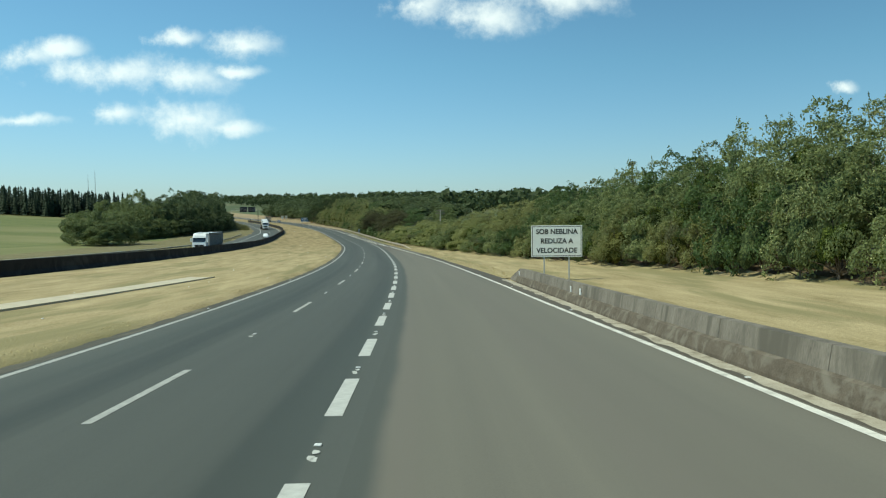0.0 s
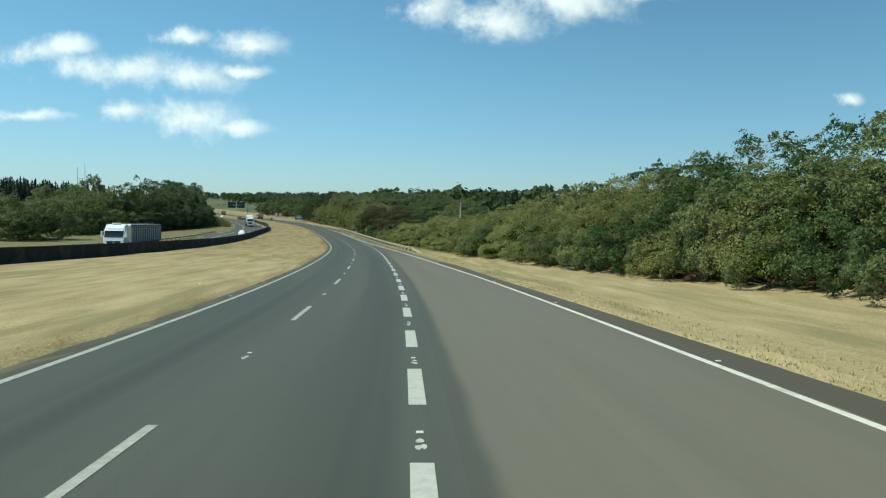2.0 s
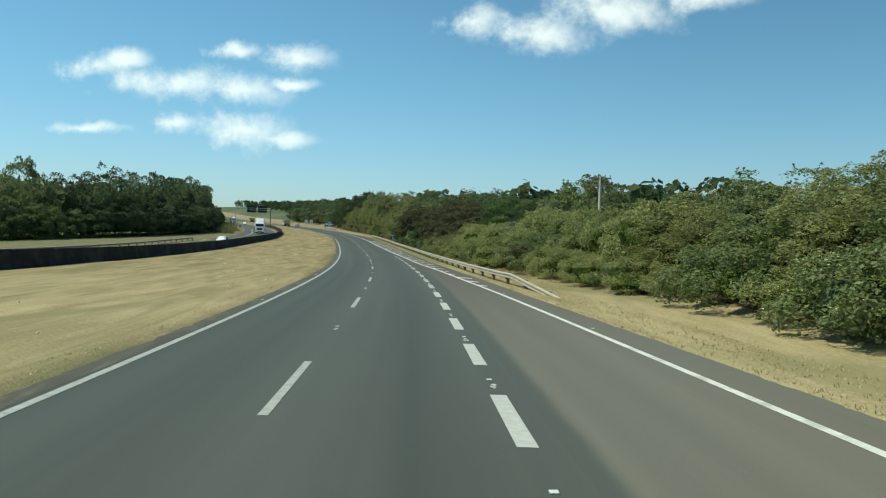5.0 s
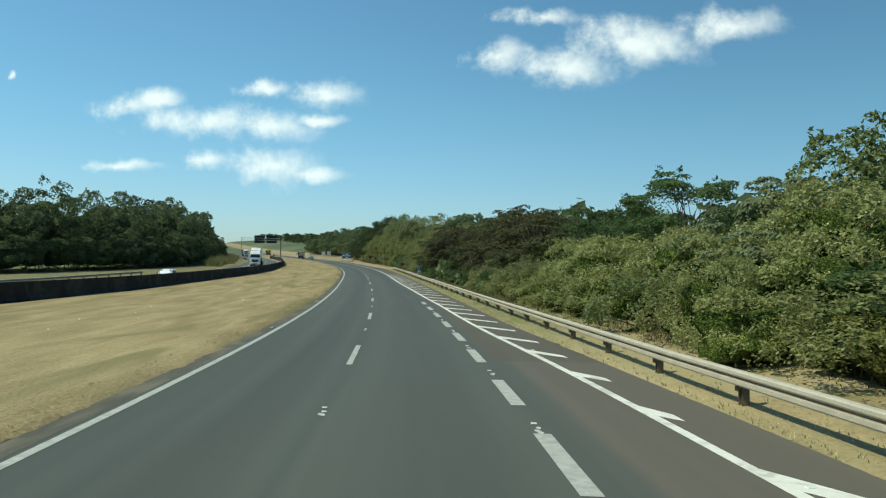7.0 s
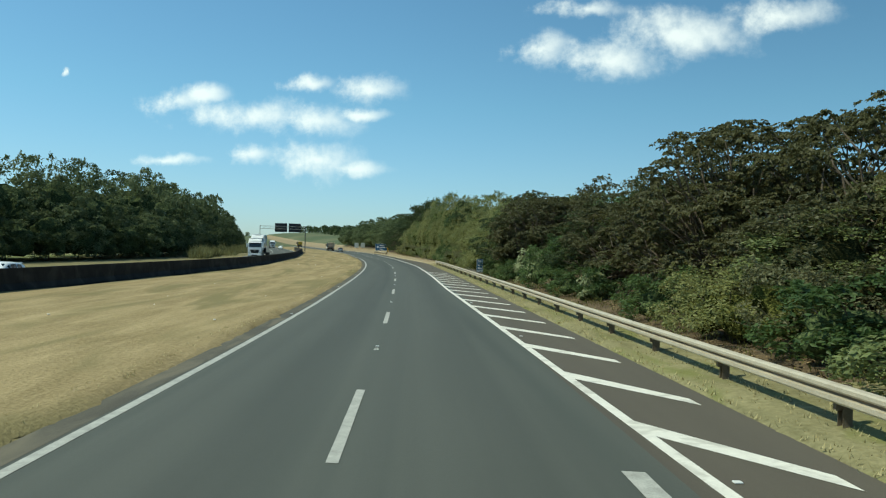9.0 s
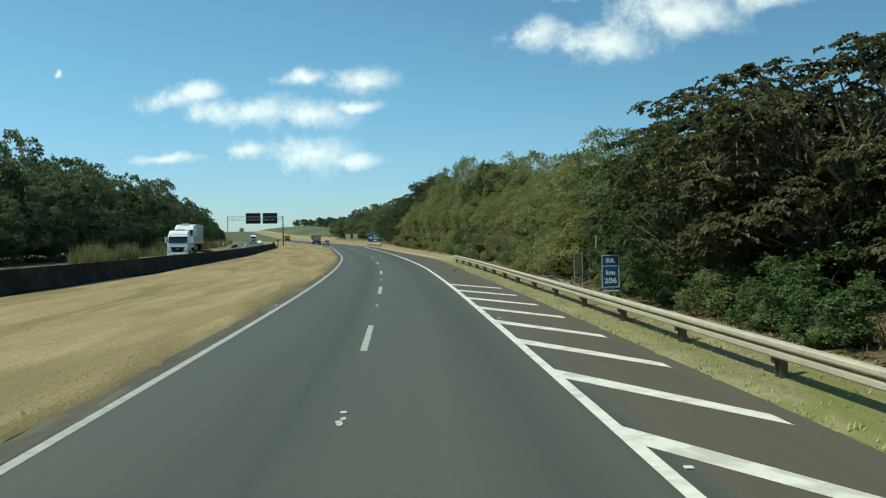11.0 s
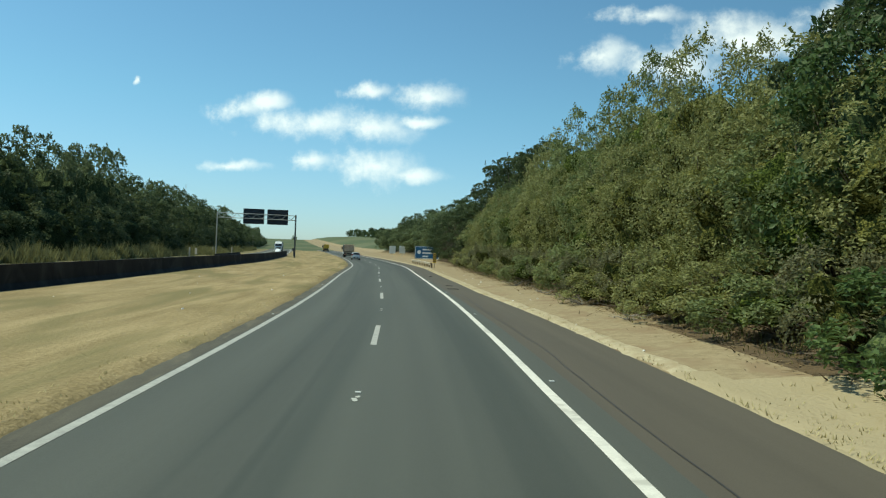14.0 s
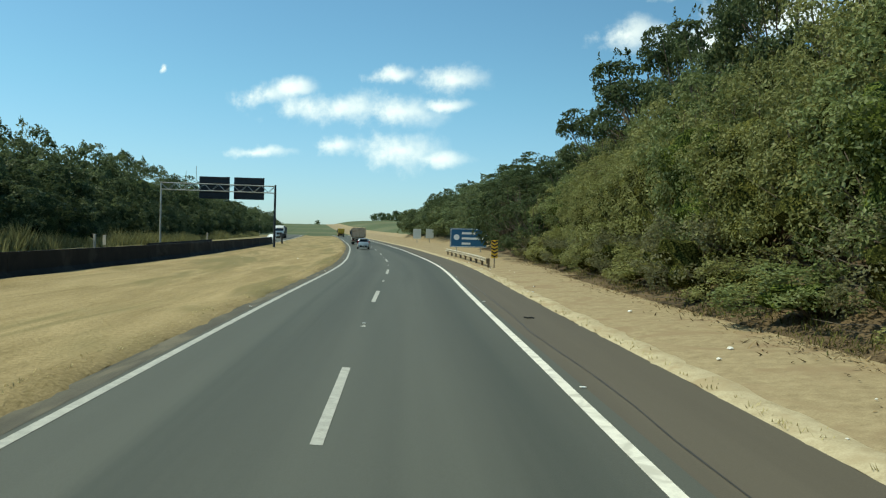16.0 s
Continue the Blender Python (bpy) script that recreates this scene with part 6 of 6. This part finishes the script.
# grass blades along the rims and over the median
verts, faces = [], []
r = np.random.default_rng(3)
for k in range(22000):
    y = 4 + 436 * r.random()
    h = 0.04 + 0.06 * r.random()
    if k % 2:
        if r.random() < 0.8:
            continue
        o = LEFT_EDGE - 0.25 - 0.5 * r.random() + 0.14 * noise.noise((y * 0.9, 3.0, 0))
        h *= 0.7
    else:
        o = PAVED(y) + 0.02 + (1.9 if y < 330 else 0.5) * r.random() ** 1.5
        if y > 328 and r.random() < 0.85:
            continue
        if 0 < y < 54:
            o = 12.3 + 3 * r.random()
    p = land(y, o)
    for j in range(3):
        a = 6.28 * r.random()
        q = Vector((p.x + 0.06 * r.normal(), p.y + 0.06 * r.normal(), p.z + 0.03))
        side, lean = Vector((math.cos(a), math.sin(a), 0)) * 0.014, Vector((math.cos(a + 1.4), math.sin(a + 1.4), 0)) * h * 0.7
        base = len(verts)
        verts += [q - side, q + side, q + lean + Vector((0, 0, h))]
        faces.append((base, base + 1, base + 2))
tagged(new("grass_blades", mesh_of("grass_blades", verts, faces, GRASS_BLADES)), "short dry grass blades along the asphalt's rims", "grass", kind="stuff")

# ---------------------------------------------------------------- vehicles
PAINT_SILVER = material("silver_car_paint", (0.46, 0.49, 0.50), (0.54, 0.57, 0.58), 0.32, 1, 60, 0.0, metal=0.55, coat=0.5)
PAINT_WHITE = material("white_vehicle_paint", (0.70, 0.72, 0.72), (0.80, 0.81, 0.80), 0.35, 1.5, 30, 0.0, coat=0.4)
PAINT_CREAM = material("dusty_cream_paint", (0.52, 0.38, 0.25), (0.70, 0.54, 0.38), 0.7, 2, 20, 0.1, patch=(0.40, 0.26, 0.15), patch_scale=1.2)
PAINT_YELLOW = material("yellow_truck_paint", (0.60, 0.36, 0.03), (0.74, 0.47, 0.05), 0.45, 2, 20, 0.02)
GREY_PANEL = material("grey_trailer_panel", (0.115, 0.12, 0.118), (0.19, 0.195, 0.19), 0.55, 1.5, 20, 0.05)
PANEL_PALE = material("pale_grey_trailer_side", (0.27, 0.275, 0.265), (0.42, 0.42, 0.40), 0.6, 1.2, 20, 0.05, patch=(0.24, 0.23, 0.21), patch_scale=0.7)
GLASS_DARK = material("tinted_vehicle_glass", (0.012, 0.016, 0.018), (0.024, 0.030, 0.032), 0.08, 1, 10, 0.0, spec=0.8)
TYRE = material("tyre_rubber", (0.014, 0.014, 0.014), (0.028, 0.027, 0.026), 0.9, 4, 40, 0.2)
RIM = material("wheel_rim", (0.34, 0.34, 0.34), (0.50, 0.50, 0.50), 0.4, 3, 30, 0.05, metal=0.6)
CHASSIS = material("dirty_dark_chassis", (0.018, 0.016, 0.014), (0.045, 0.040, 0.034), 0.85, 3, 20, 0.2)
LAMP_RED = material("red_lamp_lens", (0.30, 0.012, 0.012), (0.42, 0.02, 0.02), 0.25, 3, 30, 0.0)
LAMP_CLEAR = material("clear_lamp_lens", (0.50, 0.52, 0.52), (0.68, 0.70, 0.70), 0.15, 3, 30, 0.0)


def wheel(parent, x, y, r, wide):
    """A tyre with its rim, on the side that x points to."""
    side = 1 if x > 0 else -1
    bm = bmesh.new()
    prof = [(r * 0.62, -wide / 2), (r * 0.93, -wide / 2), (r, -wide / 2 + 0.04), (r, wide / 2 - 0.04), (r * 0.93, wide / 2), (r * 0.62, wide / 2)]
    rings = []
    for k in range(20):
        a = 2 * math.pi * k / 20
        rings.append([bm.verts.new((x + u, y + q * math.cos(a), r + q * math.sin(a))) for q, u in prof])
    for k in range(20):
        for j in range(6):
            bm.faces.new((rings[k][j], rings[k][(j + 1) % 6], rings[(k + 1) % 20][(j + 1) % 6], rings[(k + 1) % 20][j]))
    w = part("wheel", bm, TYRE, parent)
    bm = bmesh.new()
    tube(bm, (x - side * wide * 0.3, y, r), (x + side * wide * 0.32, y, r), r * 0.63, r * 0.58, 18)
    tube(bm, (x + side * wide * 0.3, y, r), (x + side * wide * 0.46, y, r), r * 0.2, r * 0.14, 12)
    part("rim", bm, RIM, w)


def hatchback(paint, label, m, group=""):
    car = thing("hatchback", label, "car", group, m)
    # y, sill, waist, roof, half width at the waist, half width at the roof
    cuts = [(-2.00, 0.46, 0.93, 0.95, 0.72, 0.66), (-1.93, 0.34, 1.00, 1.04, 0.82, 0.70), (-1.72, 0.29, 1.02, 1.40, 0.85, 0.60), (-1.45, 0.27, 1.00, 1.50, 0.865, 0.61), (-0.60, 0.25, 0.98, 1.53, 0.875, 0.63),
            (0.20, 0.25, 0.96, 1.49, 0.875, 0.62), (0.72, 0.25, 0.94, 1.25, 0.87, 0.62), (1.15, 0.25, 0.93, 0.98, 0.865, 0.70), (1.65, 0.28, 0.85, 0.89, 0.83, 0.66), (1.92, 0.33, 0.72, 0.76, 0.76, 0.58), (2.0, 0.40, 0.58, 0.60, 0.66, 0.5)]
    bm = bmesh.new()
    rings = []
    for y, zs, zw, zr, ww, wr in cuts:
        right = [(ww * 0.90, zs), (ww * 0.99, zs + 0.10), (ww * 1.01, (zs + zw) / 2), (ww, zw), ((ww * 0.35 + wr * 0.65), zw + (zr - zw) * 0.72), (wr, zr - (zr - zw) * 0.06), (wr * 0.5, zr + 0.015)]
        rings.append([bm.verts.new((x, y, z)) for x, z in right] + [bm.verts.new((-x, y, z)) for x, z in right[::-1]])
    k = len(rings[0])
    for a, b in zip(rings, rings[1:]):
        for j in range(k):
            bm.faces.new((a[j], a[(j + 1) % k], b[(j + 1) % k], b[j]))
    bm.faces.new(rings[0][::-1]), bm.faces.new(rings[-1])
    bmesh.ops.recalc_face_normals(bm, faces=bm.faces)
    body = part("body", bm, paint, car, smooth_faces=True)
    for side in (1, -1):
        for y0, y1, zt0, zt1 in ((-1.30, -0.72, 1.40, 1.45), (-0.64, 0.10, 1.45, 1.43), (0.16, 0.62, 1.40, 1.20)):
            bm = bmesh.new()
            vs = [bm.verts.new((side * (0.875 + 0.006 if z < 1.1 else 0.735), y, z)) for y, z in ((y0, 1.02), (y1, 1.0), (y1 - 0.06, zt1 - 0.04), (y0 + 0.08, zt0 - 0.02))]
            bm.faces.new(vs)
            bmesh.ops.solidify(bm, geom=list(bm.faces), thickness=0.02)
            part("side_window", bm, GLASS_DARK, car)
        part("door_handle", box(bmesh.new(), (side * 0.87, -0.62, 0.80), (side * 0.895, -0.44, 0.84), 0.005), BLACK, car)
        part("mirror", box(bmesh.new(), (side * 0.88, 0.52, 0.98), (side * 1.05, 0.66, 1.12), 0.03), BLACK, car)
        part("tail_lamp", box(bmesh.new(), (side * 0.66, -1.985, 0.78), (side * 0.84, -1.78, 1.14), 0.03), LAMP_RED, car)
        part("head_lamp", box(bmesh.new(), (side * 0.52, 1.75, 0.62), (side * 0.80, 1.93, 0.80), 0.03), LAMP_CLEAR, car)
        wheel(car, side * 0.76, -1.25, 0.30, 0.19)
        wheel(car, side * 0.76, 1.24, 0.30, 0.19)
    for name, pts in (("rear_window", ((-0.62, -1.955, 1.06), (0.62, -1.955, 1.06), (0.52, -1.765, 1.36), (-0.52, -1.765, 1.36))), ("windscreen", ((-0.66, 1.13, 1.0), (0.66, 1.13, 1.0), (0.56, 0.36, 1.43), (-0.56, 0.36, 1.43)))):
        bm = bmesh.new()
        bm.faces.new([bm.verts.new(p) for p in pts])
        bmesh.ops.solidify(bm, geom=list(bm.faces), thickness=0.03)
        part(name, bm, GLASS_DARK, car)
    part("rear_bumper", box(bmesh.new(), (-0.80, -2.06, 0.34), (0.80, -1.88, 0.66), 0.05), paint, car)
    part("bumper_inset", box(bmesh.new(), (-0.5, -2.07, 0.30), (0.5, -2.03, 0.52), 0.02), BLACK, car)
    part("front_bumper", box(bmesh.new(), (-0.78, 1.86, 0.30), (0.78, 2.05, 0.54), 0.05), paint, car)
    plate = part("number_plate", box(bmesh.new(), (-0.2, -2.085, 0.36), (0.2, -2.07, 0.49), 0.003), SIGN_WHITE, car)
    part("bar", box(bmesh.new(), (-0.16, -2.09, 0.39), (0.16, -2.085, 0.45)), BLACK, plate)
    part("spoiler", box(bmesh.new(), (-0.55, -1.86, 1.44), (0.55, -1.52, 1.49), 0.015), paint, car)
    return car


def side_shape(bm, outline, x0, x1, bevel=0.0):
    """A solid whose side view is the outline of (y, z) pairs, from x0 to x1, its edges rounded."""
    a, b = ([bm.verts.new((x, y, z)) for y, z in outline] for x in (x0, x1))
    n = len(outline)
    made = [bm.faces.new(a[::-1]), bm.faces.new(b)] + [bm.faces.new((a[k], a[(k + 1) % n], b[(k + 1) % n], b[k])) for k in range(n)]
    bmesh.ops.recalc_face_normals(bm, faces=made)
    if bevel:
        bmesh.ops.bevel(bm, geom=list({e for f in made for e in f.edges}), offset=bevel, segments=2, affect="EDGES", profile=0.6)
    return bm


def lorry_cab(parent, paint, y0, tall, base=0.9, high=False):
    """A lorry's cab whose nose stands at y0: raked windscreen, grille between the lamps, roof fairing if high."""
    w0, w1 = base + 1.05, base + 1.92
    cab = part("cab", side_shape(bmesh.new(), [(y0 - 2.05, base), (y0, base), (y0, base + 0.55), (y0 - 0.05, w0), (y0 - 0.32, w1), (y0 - 0.40, tall - 0.25), (y0 - 0.75, tall), (y0 - 2.05, tall)], -1.22, 1.22, 0.07), paint, parent, smooth_faces=False)
    part("windscreen", side_shape(bmesh.new(), [(y0 - 0.06, w0 + 0.05), (y0 - 0.025, w0 + 0.05), (y0 - 0.285, w1 - 0.04), (y0 - 0.33, w1 - 0.04)], -1.1, 1.1, 0.01), GLASS_DARK, cab)
    part("visor", side_shape(bmesh.new(), [(y0 - 0.34, w1 + 0.02), (y0 - 0.02, w1 - 0.05), (y0 - 0.02, w1), (y0 - 0.34, w1 + 0.12)], -1.12, 1.12, 0.01), paint, cab)
    for k in (-0.45, 0.45):
        part("wiper", tube(bmesh.new(), (k - 0.3, y0 - 0.01, w0 + 0.08), (k + 0.35, y0 - 0.03, w0 + 0.14), 0.015, 0.012, 6), BLACK, cab)
    bm = bmesh.new()
    ring = [bm.verts.new((x, y0 + 0.005, z)) for x, z in ((-0.62, base - 0.05), (0.62, base - 0.05), (0.86, base + 0.62), (-0.86, base + 0.62))]
    bm.faces.new(ring)
    bmesh.ops.solidify(bm, geom=list(bm.faces), thickness=-0.03)
    part("grille", bm, BLACK, cab, "dark tapering grille")
    for i in range(4):
        part("grille_bar", box(bmesh.new(), (-0.64 - 0.05 * i, y0 + 0.03, base + 0.04 + 0.15 * i), (0.64 + 0.05 * i, y0 + 0.05, base + 0.07 + 0.15 * i), 0.006), CHASSIS, cab)
    part("badge", tube(bmesh.new(), (0, y0 + 0.03, base + 0.42), (0, y0 + 0.06, base + 0.42), 0.11, 0.10, 14), GALV, cab)
    part("bumper", side_shape(bmesh.new(), [(y0 - 0.55, 0.36), (y0 + 0.02, 0.36), (y0 + 0.10, 0.55), (y0 + 0.08, base - 0.04), (y0 - 0.55, base - 0.04)], -1.23, 1.23, 0.04), paint, cab)
    part("air_intake", box(bmesh.new(), (-0.55, y0 + 0.06, 0.44), (0.55, y0 + 0.105, 0.64), 0.02), BLACK, cab)
    part("wheel_arch", box(bmesh.new(), (-1.235, y0 - 1.75, base - 0.02), (1.235, y0 - 0.62, base + 0.16), 0.05), CHASSIS, cab)
    for side in (1, -1):
        part("head_lamp", box(bmesh.new(), (side * 0.80, y0 + 0.0, base + 0.02), (side * 1.16, y0 + 0.06, base + 0.30), 0.03), LAMP_CLEAR, cab)
        part("fog_lamp", box(bmesh.new(), (side * 0.72, y0 + 0.07, 0.48), (side * 1.02, y0 + 0.115, 0.60), 0.02), LAMP_CLEAR, cab)
        part("side_window", side_shape(bmesh.new(), [(y0 - 1.15, w0 + 0.08), (y0 - 0.26, w0 + 0.02), (y0 - 0.46, w1 - 0.1), (y0 - 1.15, w1 - 0.06)], side * 1.21, side * 1.232, 0.004), GLASS_DARK, cab)
        part("door_handle", box(bmesh.new(), (side * 1.22, y0 - 1.12, w0 - 0.2), (side * 1.245, y0 - 0.92, w0 - 0.15), 0.005), BLACK, cab)
        part("mirror", box(bmesh.new(), (side * 1.32, y0 - 0.22, w0 + 0.05), (side * 1.52, y0 - 0.08, w0 + 0.8), 0.04), paint if high else BLACK, cab)
        part("step", box(bmesh.new(), (side * 1.0, y0 - 0.62, 0.42), (side * 1.235, y0 - 0.2, 0.50), 0.02), CHASSIS, cab)
    if high:
        part("roof_fairing", side_shape(bmesh.new(), [(y0 - 0.52, tall - 0.06), (y0 - 0.78, tall + 0.28), (y0 - 1.15, tall + 0.46), (y0 - 2.02, tall + 0.50), (y0 - 2.02, tall - 0.06)], -1.14, 1.14, 0.07), paint, cab)
        part("roof_unit", box(bmesh.new(), (-0.45, y0 - 1.75, tall + 0.48), (0.45, y0 - 1.05, tall + 0.66), 0.05), paint, cab, "white air conditioner on the roof")
    return cab


def dump_truck(paint, cab_paint, label, m):
    t = thing("dump_truck", label, "truck", m=m)
    lorry_cab(t, cab_paint, 4.2, 3.0, 0.9)
    part("chassis", box(bmesh.new(), (-0.45, -3.9, 0.72), (0.45, 3.6, 1.02), 0.02), CHASSIS, t)
    bm = bmesh.new()
    box(bm, (-1.25, -3.9, 1.38), (1.25, 1.75, 1.48), 0.01)
    box(bm, (-1.25, -3.9, 1.48), (-1.17, 1.75, 3.05), 0.01)
    box(bm, (1.17, -3.9, 1.48), (1.25, 1.75, 3.05), 0.01)
    box(bm, (-1.17, 1.67, 1.48), (1.17, 1.75, 3.2), 0.01)
    bed = part("bed", bm, GREY_PANEL, t, "grey dusty tipping bed")
    for i in range(7):
        y = -3.6 + i * 0.86
        for side in (1, -1):
            part("rib", box(bmesh.new(), (side * 1.25, y - 0.05, 1.4), (side * 1.32, y + 0.05, 3.05), 0.01), GREY_PANEL, bed)
    gate = part("tailgate", box(bmesh.new(), (-1.25, -3.98, 1.42), (1.25, -3.91, 2.98), 0.012), paint, t, "dusty cream steel tailgate")
    for x in (-1.2, -0.6, 0.0, 0.6, 1.2):
        part("rib", box(bmesh.new(), (x - 0.05, -4.07, 1.42), (x + 0.05, -3.98, 2.98), 0.012), paint, gate)
    for z in (1.42, 2.9):
        part("rail", box(bmesh.new(), (-1.27, -4.05, z), (1.27, -3.98, z + 0.1), 0.012), paint, gate)
    for z in (3.1, 3.18):
        part("top_bar", tube(bmesh.new(), (-1.25, -3.95, z), (1.25, -3.95, z), 0.03, 0.03, 8), paint, gate)
    part("underrun_bar", box(bmesh.new(), (-1.2, -4.05, 0.5), (1.2, -3.92, 0.66), 0.02), STEEL, t)
    for side in (1, -1):
        part("tail_lamp", box(bmesh.new(), (side * 0.85, -4.08, 0.70), (side * 1.12, -4.03, 0.82), 0.01), LAMP_RED, t)
        part("mudguard", box(bmesh.new(), (side * 0.72, -3.6, 1.08), (side * 1.22, -0.4, 1.16), 0.03), BLACK, t)
        for y, w in ((-2.75, 0.5), (-1.45, 0.5), (2.95, 0.3)):
            wheel(t, side * (1.0 if w > 0.4 else 1.08), y, 0.5, w)
    return t


def semi_truck(label, m, box_trailer):
    t = thing("semi_truck", label, "truck", m=m)
    lorry_cab(t, PAINT_WHITE, 9.2, 3.15, 0.95, True)
    part("chassis", box(bmesh.new(), (-0.45, 2.8, 0.7), (0.45, 8.6, 1.0), 0.02), CHASSIS, t)
    for side in (1, -1):
        wheel(t, side * 1.05, 7.9, 0.5, 0.32)
        wheel(t, side * 0.98, 4.6, 0.5, 0.5)
        part("fuel_tank", box(bmesh.new(), (side * 0.55, 5.6, 0.45), (side * 1.15, 6.9, 1.0), 0.1), GALV, t)
    if box_trailer:
        trailer = part("trailer", box(bmesh.new(), (-1.22, -8.6, 1.35), (1.22, 6.0, 3.45), 0.03), PANEL_PALE, t, "pale grey dusty grain trailer")
        for side in (1, -1):
            for i in range(15):
                y = -8.55 + i * 1.035
                part("rib", box(bmesh.new(), (side * 1.22, y - 0.05, 1.4), (side * 1.29, y + 0.05, 3.35), 0.012), GREY_PANEL, trailer)
            for z0, z1 in ((1.33, 1.5), (3.30, 3.46)):
                part("side_rail", box(bmesh.new(), (side * 1.22, -8.6, z0), (side * 1.31, 6.0, z1), 0.015), GREY_PANEL, trailer)
            part("tarpaulin_edge", box(bmesh.new(), (side * 1.20, -8.62, 3.46), (side * 1.33, 6.02, 3.58), 0.03), BLACK, trailer, "rolled dark edge of the tarpaulin")
            part("mudguard", box(bmesh.new(), (side * 0.72, -8.1, 1.06), (side * 1.24, -4.1, 1.14), 0.03), BLACK, trailer)
        part("tarpaulin", side_shape(bmesh.new(), [(-8.6, 3.45), (6.0, 3.45), (5.9, 3.68), (-8.5, 3.62)], -1.2, 1.2, 0.05), PAINT_WHITE, trailer, "pale tarpaulin over the load")
        part("skirt", box(bmesh.new(), (-1.1, -8.4, 0.80), (1.1, 2.0, 1.33), 0.04), CHASSIS, trailer)
    else:
        trailer = part("deck", box(bmesh.new(), (-1.25, -8.6, 0.95), (1.25, 5.6, 1.2), 0.02), CHASSIS, t, "low dark flat deck")
        part("side_rail", box(bmesh.new(), (1.25, -8.6, 1.0), (1.30, 5.6, 1.16), 0.01), STEEL_RUST, trailer)
    for side in (1, -1):
        for y in (-7.4, -6.1, -4.8):
            wheel(t, side * 0.98, y, 0.48, 0.5)
    return t


def placed(y, o, up=0.01, oncoming=False):
    return facing(at(y, o, up), turn(y) + (180 if oncoming else 0))


hatchback(PAINT_SILVER, "silver five-door hatchback driving in the overtaking lane", placed(464, -1.75))
dump_truck(PAINT_CREAM, PAINT_WHITE, "dusty cream dump truck with ribbed tailgate on the carriageway", placed(499, -1.7))
dump_truck(PAINT_YELLOW, PAINT_YELLOW, "yellow dump truck far ahead on the carriageway", placed(650, -1.7))
semi_truck("white semi truck with grey grain trailer on the oncoming lanes", placed(146, -29.6, 0.01, True), True)
semi_truck("white semi truck with low dark deck on the oncoming lanes", placed(342, -23.6, 0.01, True), False)
load = thing("white_truck", "white box truck carried on the low deck", "truck", m=placed(340.5, -23.6, 1.22, True))
lorry_cab(load, PAINT_WHITE, 3.9, 2.75, 0.7, True)
part("cargo_box", box(bmesh.new(), (-1.2, -3.4, 0.95), (1.2, 1.75, 3.35), 0.05), PAINT_WHITE, load)
part("chassis", box(bmesh.new(), (-0.4, -3.4, 0.6), (0.4, 3.4, 0.95), 0.02), CHASSIS, load)
for side in (1, -1):
    wheel(load, side * 0.95, 2.8, 0.42, 0.28)
    wheel(load, side * 0.95, -1.9, 0.42, 0.45)
hatchback(PAINT_WHITE, "white hatchback on the oncoming lanes", placed(243, -24.4, 0.01, True))
semi_truck("white semi truck far off on the oncoming lanes", placed(575, -22.0, 0.01, True), True)
hatchback(PAINT_WHITE, "small white car far off on the oncoming lanes", placed(520, -20.5, 0.01, True))
